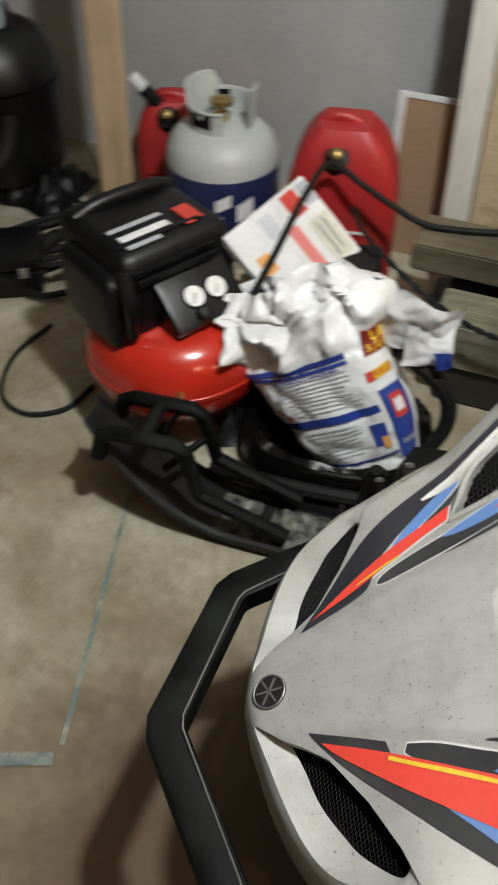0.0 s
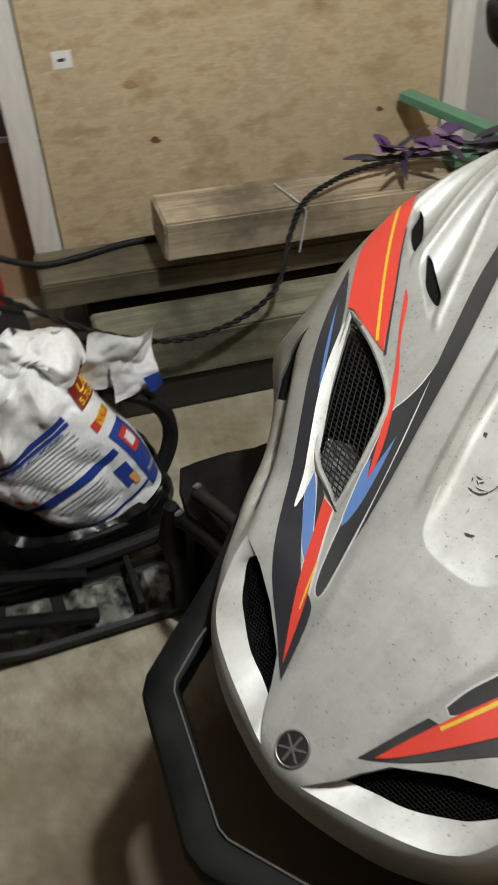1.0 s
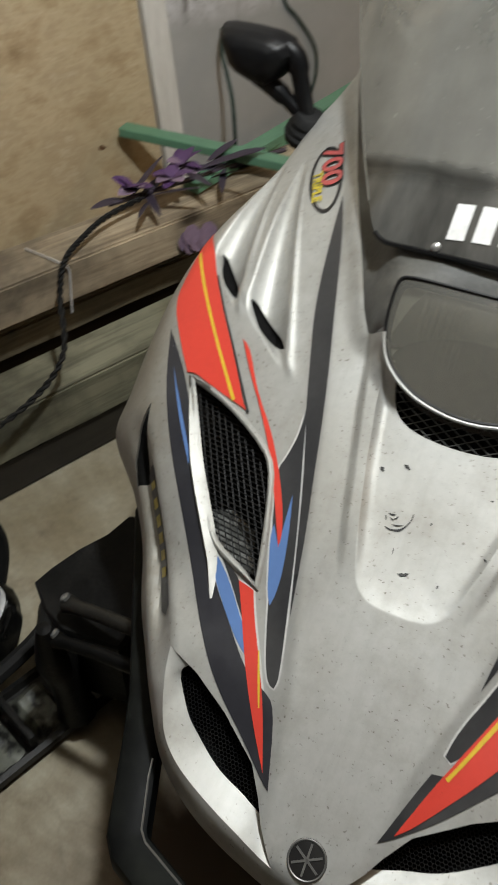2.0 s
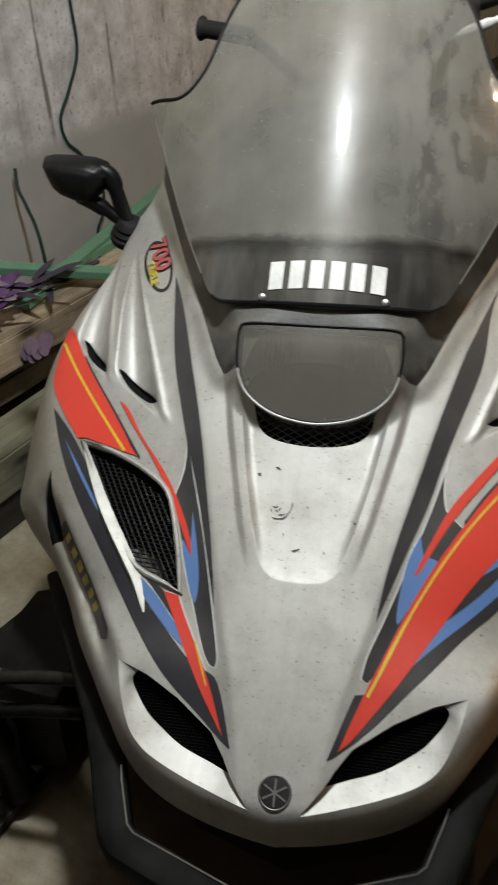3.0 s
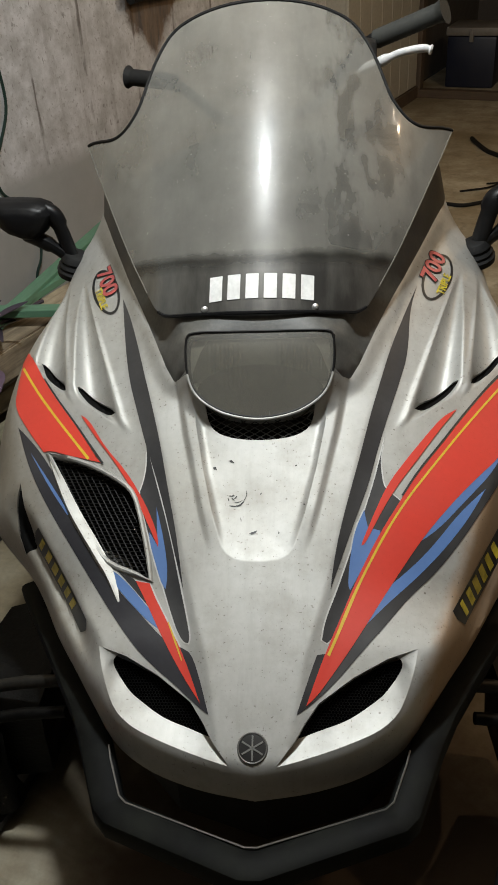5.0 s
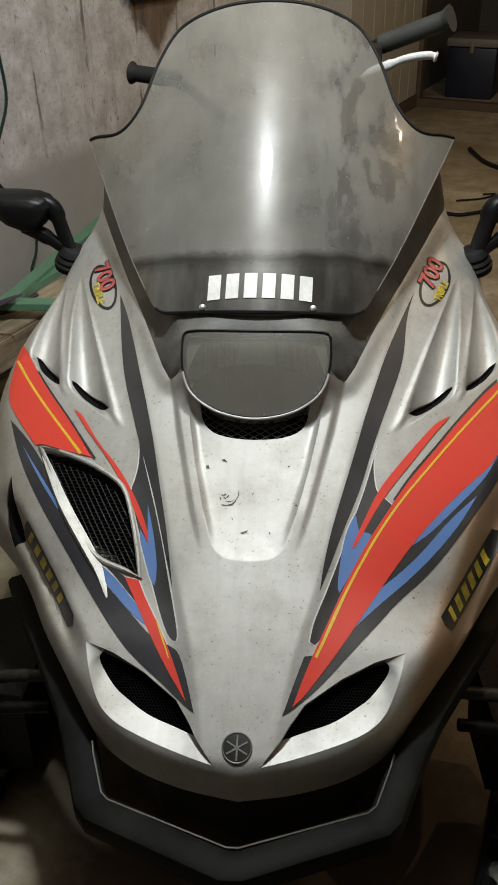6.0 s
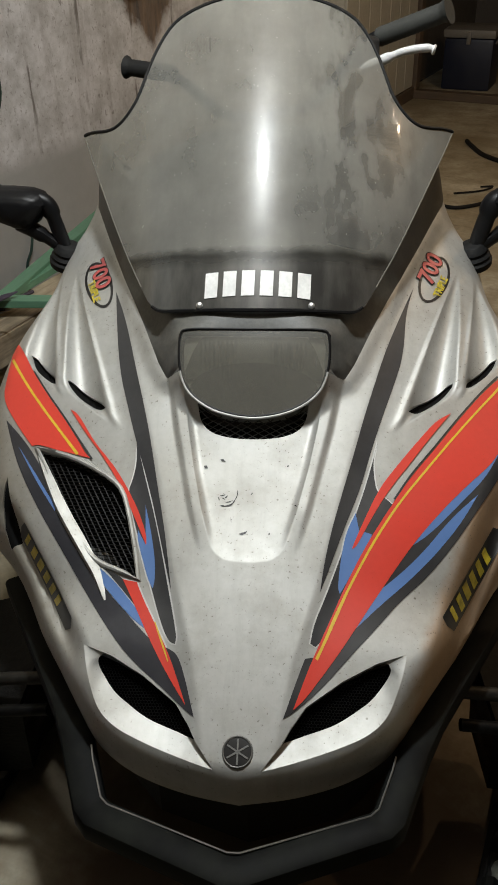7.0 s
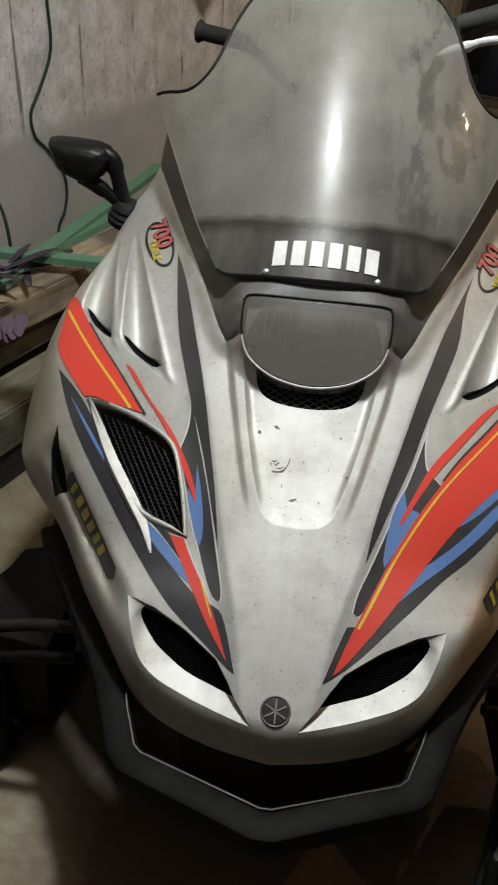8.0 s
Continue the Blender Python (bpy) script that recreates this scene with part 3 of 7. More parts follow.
# the lamps of the ceiling, out of view; the rear one is an added fill
for x, y, z, r in ((0.03, 0.45, 2.3, 1.0), (1.9, 3.3, 2.2, 1.0), (1.87, 1.32, 2.2, 0.3)):
    lamp = thing("ceiling_lamp", "bare white bulb in a ceiling holder, out of view", "lamp", pose(x, y, z), "ceiling lamps")
    part("holder", lathe([(0.055, 2.6 - z), (0.06, 2.57 - z), (0.045, 2.53 - z), (0.03, 2.5 - z), (0.028, 0.115)], 20), tank_white, lamp, "white porcelain holder")
    bulb_part = part("bulb", lathe([(0.014, 0.11), (0.018 * r, 0.085), (0.03 * r, 0.05), (0.034 * r, 0.02), (0.026 * r, -0.012), (0.008 * r, -0.028)], 20), glow_glass, lamp, "glowing glass bulb")
    bulb_part.visible_shadow = False

# ---- plywood leaning on the wall between two white battens ----
LEAN_BACK = ROOM @ pose(-1.575, -0.055, 0.0, 0, -5.2, 0) @ pose(0, 0, 0, 2.3, 0, 0)
sheet = thing("plywood_sheet", "tan rotary-cut plywood sheet leaning against the wall", "plywood", LEAN_BACK)
part("sheet", box(-0.018, 0.0, -0.005, 1.045, 0.02, 1.95, 0.001), plywood, sheet, smooth=False)
for y, z, r in ((0.27, 0.445, 0.009), (0.871, 0.432, 0.007), (0.226, 0.584, 0.012)):
    ring = [(r * (1.5 + 0.35 * math.sin(3 * a + y * 9)) * math.cos(a), r * (0.75 + 0.2 * math.cos(2 * a + z * 7)) * math.sin(a)) for a in (2 * math.pi * i / 14 for i in range(14))]
    part("knot", plate(ring, 0.002, at=pose(0.0012, y, z, 0, 90, 0) @ pose(0, 0, 0, 0, 0, 75)), knot_brown if z < 0.5 else knot_faint, sheet, "dark knot", smooth=False)
tag = part("sticker", box(-0.001, 0.0012, 0.057, 0.101, 0.640, 0.678), paper_white, sheet, "small white paper sticker", smooth=False)
part("print", box(0.0013, 0.002, 0.068, 0.086, 0.655, 0.662), decal_dark, tag, "dark printed bar", smooth=False)
for y0 in (-0.078, 1.05):
    solid("batten", box(-0.016, 0.012, y0, y0 + 0.068, 0.0, 1.95, 0.003), white_trim, "white painted wooden batten beside the plywood", "batten", LEAN_BACK, "white battens", smooth=False)

# ---- stacked timbers along the wall ----


def beam(material, label, x0, x1, y0, y1, z0, z1, yaw=0.0):
    m = ROOM @ pose((x0 + x1) / 2, y0, z0, 0, 0, yaw)
    bm = box(-(x1 - x0) / 2, (x1 - x0) / 2, 0, y1 - y0, 0, z1 - z0)
    bmesh.ops.subdivide_edges(bm, edges=[e for e in bm.edges if abs(e.verts[0].co.y - e.verts[1].co.y) > 0.5], cuts=14, use_grid_fill=True)
    edges = [e for e in bm.edges if e.calc_face_angle(0) > 1]
    bmesh.ops.bevel(bm, geom=edges, offset=0.005, segments=2, affect="EDGES")
    for v in bm.verts:
        v.co += 0.0025 * noise.noise_vector(v.co * 9 + Vector((x0 * 7, z0 * 11, 0)))
    return solid("timber_beam", bm, material, label, "beam", m, "stacked timbers", smooth=False)


beam(timber_dark, "near-black timber lying on the concrete floor", -1.25, -1.125, -0.02, 2.3, 0.0, 0.105, 1.0)
beam(timber_dark, "near-black timber on the floor behind the stack", -1.46, -1.30, -0.1, 2.2, 0.0, 0.115, 0.5)
beam(timber_green, "greenish treated timber in the stack", -1.26, -1.115, -0.05, 2.3, 0.107, 0.225, 0.8)
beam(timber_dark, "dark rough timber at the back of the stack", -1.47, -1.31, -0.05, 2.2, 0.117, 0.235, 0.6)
beam(timber_brown, "brownish old timber across the stack", -1.42, -1.275, -0.15, 2.2, 0.237, 0.305, 0.3)
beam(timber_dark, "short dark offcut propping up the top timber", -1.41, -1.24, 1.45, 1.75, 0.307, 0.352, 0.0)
beam(timber, "weathered squared timber on top of the stack", -1.362, -1.222, 0.13, 2.25, 0.354, 0.447, 0.0)


# ---- the snowmobile ----
# ---- the hood as a height over its sloping plane: x across, s up the slope, h off it ----
SLOPE, LIFT = radians(30), 0.515


def lerp_table(table, v):
    """A smooth line through (v, value) pairs, with no kinks and no overshoot."""
    if v <= table[0][0]:
        return table[0][1]
    for i in range(len(table) - 1):
        (a, p), (b, q) = table[i], table[i + 1]
        if v <= b:
            w, grade = b - a, (q - p) / (b - a)
            before = (p - table[i - 1][1]) / (a - table[i - 1][0]) if i else grade
            after = (table[i + 2][1] - q) / (table[i + 2][0] - b) if i + 2 < len(table) else grade
            m0 = 2 * grade * before / (grade + before) if grade * before > 0 else 0.0
            m1 = 2 * grade * after / (grade + after) if grade * after > 0 else 0.0
            k = (v - a) / w
            return (2 * k**3 - 3 * k * k + 1) * p + (k**3 - 2 * k * k + k) * w * m0 + (3 * k * k - 2 * k**3) * q + (k**3 - k * k) * w * m1
    return table[-1][1]


def step(a, b, v):
    k = min(1.0, max(0.0, (v - a) / (b - a)))
    return k * k * (3 - 2 * k)


RIM = [(0.0, -0.054), (0.05, -0.047), (0.091, -0.038), (0.138, -0.023), (0.179, -0.002), (0.213, 0.025), (0.245, 0.072), (0.279, 0.121), (0.315, 0.169),
       (0.352, 0.228), (0.388, 0.287), (0.427, 0.327), (0.459, 0.362), (0.482, 0.405), (0.494, 0.45), (0.498, 0.52), (0.49, 0.62), (0.47, 0.71), (0.44, 0.82), (0.43, 0.90),
       (0.412, 0.968), (0.38, 0.984), (0.358, 1.02), (0.346, 1.06)]


for _ in range(2):
    RIM = RIM[:1] + [(a[0] + (b[0] - a[0]) * k, a[1] + (b[1] - a[1]) * k) for a, b in zip(RIM, RIM[1:]) for k in (0.25, 0.75)] + RIM[-1:]


def seg_dist(x, s, a, b):
    (ax, ay), (bx, by) = a, b
    dx, dy = bx - ax, by - ay
    k = min(1.0, max(0.0, ((x - ax) * dx + (s - ay) * dy) / (dx * dx + dy * dy)))
    return math.hypot(x - ax - k * dx, s - ay - k * dy)


def rim_dist(x, s):
    return min(seg_dist(abs(x), s, a, b) for a, b in zip(RIM, RIM[1:]))


def groove(x, s, top, low, high, deep):
    """A flute that widens and deepens from its top to a skewed foot between two points."""
    ax, ay, bx, by = low[0] - top[0], low[1] - top[1], high[0] - top[0], high[1] - top[1]
    det = ax * by - ay * bx
    p, q = x - top[0], s - top[1]
    a, b = (p * by - q * bx) / det, (ax * q - ay * p) / det
    k = a + b
    if k <= 0.02 or k >= 1.07:
        return 0.0
    u = (b - a) / k
    fade = 1 - step(1.0, 1.07, k)
    v = max(0.0, 1 - (u / 0.96) ** 2)
    return fade * (0.0032 * step(0.15, 0.6, k) * math.exp(-(((abs(u) - 1) / 0.24) ** 2)) - deep * step(0.02, 0.3, k) * min(1, k) ** 0.9 * v ** 1.4)


# the brow over each side badge: where it starts and ends, how wide and how deep the wall under it is
FLANKS = {-1: ((0.243, 0.177), (0.353, 0.341), 0.033, 0.042), 1: ((0.262, 0.165), (0.345, 0.378), 0.052, 0.046)}


def flank_step(x, s, side):
    """A steep wall under a brow, with a ridge at its foot; gives the drop and how far it reaches."""
    (ax, ay), (bx, by), wide, deep = FLANKS[side]
    dx, dy = bx - ax, by - ay
    n = math.hypot(dx, dy)
    k = ((x - ax) * dx + (s - ay) * dy) / n / n
    q = ((x - ax) * dy - (s - ay) * dx) / n
    w = step(-0.45, 0.05, k) * (1 - step(1.0, 1.5, k))
    return w, w * (deep * step(0.0, wide, q) - 0.011 * math.exp(-(((q - wide - 0.010) / 0.012) ** 2)))


CHANNEL_SIDE = [(0.145, 0.76), (0.112, 0.56), (0.101, 0.478), (0.088, 0.411), (0.0715, 0.341), (0.0595, 0.2995), (0.053, 0.281), (0.0455, 0.2705), (0.033, 0.2625), (0.015, 0.2595)]
CHANNEL = CHANNEL_SIDE + [(-x, s) for x, s in CHANNEL_SIDE[::-1]]
RIB = ((0.27, 0.017), (0.34, 0.0155), (0.40, 0.0155), (0.46, 0.0175), (0.52, 0.0205), (0.556, 0.023))  # how wide the ribs are


COWL_EDGE = [(0.0, 0.545), (0.110, 0.5495), (0.130, 0.554), (0.143, 0.5645), (0.158, 0.592), (0.186, 0.659), (0.205, 0.703), (0.241, 0.783), (0.296, 0.920), (0.340, 1.034), (0.346, 1.062)]


def edge_dist(x, s):
    return min(seg_dist(abs(x), s, a, b) for a, b in zip(COWL_EDGE[1:], COWL_EDGE[2:]))


HEAD = [(0.117, 0.608), (0.109, 0.6155), (0.05, 0.6135), (0.0, 0.6125), (-0.05, 0.6135), (-0.109, 0.6155), (-0.117, 0.608), (-0.1175, 0.571), (-0.113, 0.547),
        (-0.102, 0.5245), (-0.08, 0.506), (-0.05, 0.4915), (0.0, 0.4835), (0.05, 0.4915), (0.08, 0.506), (0.102, 0.5245), (0.113, 0.547), (0.1175, 0.571)]


def head_height(x, s):
    return 0.0175 + 0.254 * (s - 0.49) + 0.013 * step(0.50, 0.63, s) + 0.012 * (1 - (x / 0.13) ** 2) * (1 - ((s - 0.555) / 0.09) ** 2)


def hood_height(x, s):
    """Off the sloping plane; alike on both sides but for the flank, which is worn wider on one."""
    side = 1 if x > 0 else -1
    x = abs(x)
    w = lerp_table(HALF, s)
    a = min(1.2, x / w)
    h = -lerp_table(SAG, s) * a * a
    d = rim_dist(x, s)
    w, drop = flank_step(x, s, side) if x > 0.15 and s < 0.6 else (0.0, 0.0)
    h -= lerp_table(EDGE, s) * (1 - 0.45 * w) * (1 - min(1.0, d / lerp_table(ROLL, s))) ** 2.2 + drop
    # the channel under the headlight between its two ribs
    if x < 0.2 and 0.2 < s < 0.8:
        d = ring_dist(x, s, CHANNEL)
        fade, wide = step(0.262, 0.35, s), lerp_table(RIB, s)
        rib = fade * (0.0038 + 0.007 * step(0.40, 0.53, s))
        if inside(x, s, CHANNEL):
            span = lerp_table(((0.26, 0.05), (0.3, 0.06), (0.56, 0.112)), s)
            bowl = 1 - (1 - min(1.0, d / (0.95 * span))) ** 2
            wall = 1 - (1 - min(1.0, d / 0.013)) ** 2
            h += rib - (rib + 0.0015 * fade) * wall - 0.0045 * bowl + 0.27 * max(0.0, s - 0.30) ** 2 * bowl
        else:
            h += rib * (1 - step(wide - 0.004, wide + 0.006, d))
    # the sides of the channel rise to meet the lens
    if 0.06 < x < 0.15 and 0.46 < s < 0.58:
        near, within = ring_dist(x, s, HEAD), inside(x, s, HEAD)
        k = step(0.066, 0.088, x) * (1 - step(0.0, 0.026, near)) if not within else step(0.066, 0.088, x) * (1 - step(0.001, 0.006, near))
        h += k * (max(h, head_height(x, s) - 0.004) - h)
    # the lip that rises to the black cowl
    if s > 0.5 and x > 0.1:
        h += 0.010 * step(0.5, 0.57, s) * (1 - step(0.93, 1.03, s)) * (1 - step(0.0, 0.03, edge_dist(x, s))) ** 1.5
    # a soft crease along the middle panel
    crease = lerp_table(((-0.03, 0.042), (0.04, 0.0546), (0.10, 0.0655), (0.142, 0.0767), (0.183, 0.0883), (0.226, 0.1011), (0.31, 0.122), (0.45, 0.157), (0.6, 0.2), (0.9, 0.26)), s)
    h -= 0.006 * (1 - (1 - min(1.0, max(0.0, x - crease) / 0.04)) ** 2)
    # two scoops
    h += groove(x, s, (0.362, 0.885), (0.234, 0.514), (0.330, 0.594), 0.024) if s > 0.45 else 0.0
    h += groove(x, s, (0.394, 0.885), (0.338, 0.584), (0.418, 0.672), 0.024) if s > 0.45 else 0.0
    return h


HALF = ((-0.06, 0.1), (-0.01, 0.14), (0.07, 0.23), (0.17, 0.33), (0.25, 0.385), (0.36, 0.462), (0.42, 0.472), (0.62, 0.47), (0.9, 0.42), (1.04, 0.43))
SAG = ((-0.06, 0.0), (0.13, 0.02), (0.25, 0.085), (0.45, 0.09), (0.56, 0.097), (0.66, 0.1), (0.72, 0.108), (0.78, 0.125), (0.88, 0.158), (1.04, 0.19))
EDGE = ((-0.06, 0.04), (0.0, 0.055), (0.06, 0.06), (0.13, 0.055), (0.2, 0.04), (0.3, 0.035), (0.36, 0.04), (0.45, 0.08), (0.56, 0.07), (0.7, 0.06), (0.9, 0.05), (0.98, 0.02), (1.06, 0.015))
ROLL = ((-0.06, 0.036), (0.05, 0.042), (0.12, 0.045), (0.22, 0.03), (0.3, 0.035), (0.36, 0.06), (0.45, 0.09), (0.6, 0.06), (0.9, 0.05), (1.04, 0.03))
EYE_OUT = [(0.226, 0.138), (0.184, 0.123), (0.137, 0.097), (0.088, 0.061), (0.068, 0.032), (0.0565, 0.0115), (0.031, -0.022), (0.084, -0.006),
           (0.141, 0.015), (0.182, 0.038), (0.204, 0.068), (0.22, 0.111)]
EYE_HOLE = [(0.212, 0.129), (0.177, 0.115), (0.14, 0.096), (0.096, 0.063), (0.073, 0.04), (0.058, 0.012), (0.091, 0.0235),
            (0.129, 0.041), (0.17, 0.065), (0.195, 0.092), (0.206, 0.112)]


def inside(x, s, ring):
    hit = False
    for (ax, ay), (bx, by) in zip(ring, ring[1:] + ring[:1]):
        if (ay > s) != (by > s) and x < ax + (bx - ax) * (s - ay) / (by - ay):
            hit = not hit
    return hit


def ring_dist(x, s, ring):
    return min(seg_dist(x, s, a, b) for a, b in zip(ring, ring[1:] + ring[:1]))


def shield_height(x, s):
    return 0.083 + 0.235 * (s - 0.654) - 1.471 * x * x


def slope_place(x, s, h):
    c, n = math.cos(SLOPE), math.sin(SLOPE)
    return Vector((x, s * c - h * n, s * n + h * c + LIFT))


sled = thing("snowmobile", "silver snowmobile with red and blue stripes, parked nose-on", "snowmobile")
GRILLE = [(0.087, 0.5185), (0.068, 0.505), (0.04, 0.4935), (0.0, 0.489), (-0.04, 0.4935), (-0.068, 0.505), (-0.087, 0.5185), (-0.084, 0.490), (-0.068, 0.469),
          (-0.04, 0.4585), (0.0, 0.455), (0.04, 0.4585), (0.068, 0.469), (0.084, 0.490)]
VENT = [(-0.352, 0.459), (-0.303, 0.443), (-0.262, 0.4235), (-0.2155, 0.394), (-0.1975, 0.374), (-0.185, 0.341), (-0.17, 0.287), (-0.16, 0.238),
        (-0.19, 0.252), (-0.223, 0.2655), (-0.244, 0.284), (-0.29, 0.352)]
SLOT_IN = [(0.324, 0.590), (0.310, 0.570), (0.290, 0.547), (0.268, 0.534), (0.243, 0.526), (0.258, 0.545), (0.279, 0.561), (0.301, 0.578), (0.315, 0.590)]
SLOT_OUT = [(0.405, 0.66), (0.396, 0.638), (0.380, 0.613), (0.362, 0.597), (0.343, 0.5855), (0.347, 0.600), (0.363, 0.619), (0.383, 0.641), (0.396, 0.657)]
FLANK_SLOT = [(0.401, 0.416), (0.389, 0.375), (0.377, 0.345), (0.369, 0.316), (0.391, 0.308), (0.403, 0.338), (0.407, 0.375)]


def flip(ring):
    return [(-x, s) for x, s in ring][::-1]


def height_mesh(outline, holes, height, pitch, bm=None, lift=0.0, within=None, dense=None, extra=(), bare=None):
    """A sheet over the slope: a fine net inside the outline, with clean-edged holes and extra points along its creases."""
    from mathutils.geometry import delaunay_2d_cdt
    pts, edges = [], []
    for ring in [outline, *holes]:
        fine = []
        for a, b in zip(ring, ring[1:] + ring[:1]):
            n = max(1, round(math.dist(a, b) / pitch))
            fine += [(a[0] + (b[0] - a[0]) * i / n, a[1] + (b[1] - a[1]) * i / n) for i in range(n)]
        k = len(pts)
        pts += fine
        edges += [(k + i, k + (i + 1) % len(fine)) for i in range(len(fine))]
    x0, x1 = min(p[0] for p in outline), max(p[0] for p in outline)
    s0, s1 = min(p[1] for p in outline), max(p[1] for p in outline)
    rings = [outline, *holes]
    for j in range(int((s1 - s0) / pitch) + 1):
        for i in range(int((x1 - x0) / pitch) + 1):
            p = (x0 + (i + 0.5 * (j % 2)) * pitch, s0 + j * pitch)
            if bare and bare(*p):
                continue
            if inside(*p, outline) and not any(inside(*p, h) for h in holes) and all(ring_dist(*p, r) > 0.35 * pitch for r in rings):
                pts.append(p)
                if dense and dense(*p):
                    pts += [(p[0] + 0.5 * pitch, p[1]), (p[0] + 0.25 * pitch, p[1] + 0.5 * pitch), (p[0] - 0.25 * pitch, p[1] + 0.5 * pitch)]
    pts += [p for p in extra if inside(*p, outline) and not any(inside(*p, h) for h in holes) and all(ring_dist(*p, r) > 0.3 * pitch for r in rings)]
    vs, _, fs, *_ = delaunay_2d_cdt([Vector(p) for p in pts], edges, [], 0, 1e-6)
    bm = bm or bmesh.new()
    made = [bm.verts.new(slope_place(v.x, v.y, height(v.x, v.y) + lift)) for v in vs]
    for f in fs:
        c = sum((vs[i] for i in f), Vector((0, 0))) / 3
        if inside(c.x, c.y, outline) and not any(inside(c.x, c.y, h) for h in holes) and (not within or inside(c.x, c.y, within)):
            bm.faces.new([made[i] for i in f])
    bmesh.ops.delete(bm, geom=[v for v in bm.verts if not v.link_faces], context="VERTS")
    return bm


def skirt(bm, down):
    """Turns the open edges of a sheet down, which gives it thickness."""
    rim = [e for e in bm.edges if len(e.link_faces) == 1]
    out = bmesh.ops.extrude_edge_only(bm, edges=rim)
    for v in out["geom"]:
        if isinstance(v, bmesh.types.BMVert):
            v.co += down(v.co)


OFF = Vector((0, -math.sin(SLOPE), math.cos(SLOPE)))  # off the slope

def soften(ring, rounds=2, keep=2.25):
    """Rounds the blunt corners of an outline and keeps the sharp ones."""
    for _ in range(rounds):
        out, n = [], len(ring)
        for i, p in enumerate(ring):
            a, b = Vector(ring[i - 1]) - Vector(p), Vector(ring[(i + 1) % n]) - Vector(p)
            if a.length < 1e-6 or b.length < 1e-6:
                continue
            if a.angle(b) < keep:
                out.append(tuple(p))
            else:
                out += [tuple(Vector(p) + a * 0.25), tuple(Vector(p) + b * 0.25)]
        ring = out
    return ring


OUTLINE = [(-x, s) for x, s in RIM[::-1]] + RIM[1:] + COWL_EDGE[-2:0:-1] + [COWL_EDGE[0]] + [(-x, s) for x, s in COWL_EDGE[1:-1]]
LEDGE_OUT = [(0.031, -0.022), (0.055, -0.0155), (0.084, -0.006), (0.112, 0.0035), (0.141, 0.015), (0.164, 0.0255), (0.182, 0.038), (0.195, 0.0515), (0.204, 0.068), (0.213, 0.091), (0.22, 0.111), (0.226, 0.138)]
LEDGE_IN = [(0.0565, 0.0115), (0.072, 0.017), (0.090, 0.024), (0.108, 0.030), (0.126, 0.037), (0.144, 0.047), (0.161, 0.059), (0.178, 0.0715), (0.194, 0.092), (0.204, 0.108), (0.2065, 0.119), (0.2005, 0.1285)]
for _ in range(2):  # rounds off the corners of both lines alike
    LEDGE_OUT, LEDGE_IN = ([line[0]] + [(a[0] + (b[0] - a[0]) * k, a[1] + (b[1] - a[1]) * k) for a, b in zip(line, line[1:]) for k in (0.25, 0.75)] + [line[-1]]
                           for line in (LEDGE_OUT, LEDGE_IN))
EYE_RING = EYE_OUT[:7] + LEDGE_OUT[1:-1]
EYES = [EYE_RING, flip(EYE_RING)]
SLOT_IN, SLOT_OUT, GRILLE = soften(SLOT_IN, 2, 0.9), soften(SLOT_OUT, 2, 0.9), soften(GRILLE, 2)
SLOTS = [SLOT_IN, flip(SLOT_IN), SLOT_OUT, flip(SLOT_OUT), flip(FLANK_SLOT)]


def near_detail(x, s):
    """Where the hood's skin turns sharply: the flutes and the ribs of the channel."""
    if abs(x) < 0.18 and 0.25 < s < 0.56:
        return 0.0075 < ring_dist(x, s, CHANNEL) < 0.04 and edge_dist(x, s) > 0.008 and ring_dist(x, s, GRILLE) > 0.008
    return 0.21 < abs(x) < 0.47 and 0.49 < s < 0.92 and min(ring_dist(x, s, h) for h in SLOTS) > 0.006 and rim_dist(x, s) > 0.008


def grow(ring, by):
    """The outline a little wider all round."""
    area = sum(a[0] * b[1] - b[0] * a[1] for a, b in zip(ring, ring[1:] + ring[:1]))
    out = []
    for i, p in enumerate(ring):
        d = Vector(ring[(i + 1) % len(ring)]) - Vector(ring[i - 1])
        n = Vector((d.y, -d.x)).normalized() * (by if area > 0 else -by)
        out.append((p[0] + n.x, p[1] + n.y))
    return out


def crest_points():
    """Rows of points along both sides of the channel's crest."""
    fine = []
    for a, b in zip(CHANNEL, CHANNEL[1:]):
        n = max(1, round(math.dist(a, b) / 0.0035))
        fine += [(a[0] + (b[0] - a[0]) * i / n, a[1] + (b[1] - a[1]) * i / n) for i in range(n)]
    rows = []
    for off in (-0.0095, -0.0075, -0.0055, -0.0035, -0.0015, 0.0, 0.002, 0.0045):
        rows += [p for p in grow(fine, off) if p[1] < 0.545]
    return rows


bm = height_mesh(OUTLINE, EYES + SLOTS + [VENT, GRILLE], hood_height, 0.0052, dense=near_detail, extra=crest_points(), bare=lambda x, s: abs(x) < 0.15 and 0.2 < s < 0.545 and ring_dist(x, s, CHANNEL) < (0.0115 if inside(x, s, CHANNEL) else 0.0065))


def hood_drop(p):
    return -0.014 * OFF + (Vector((0, 0, -0.012)) if rim_dist(p.x, (p.y * math.cos(SLOPE) + (p.z - LIFT) * math.sin(SLOPE))) < 0.02 else Vector())


bmesh.ops.holes_fill(bm, edges=[e for e in bm.edges if len(e.link_faces) == 1], sides=8)
skirt(bm, hood_drop)
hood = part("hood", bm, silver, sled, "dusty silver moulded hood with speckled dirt")


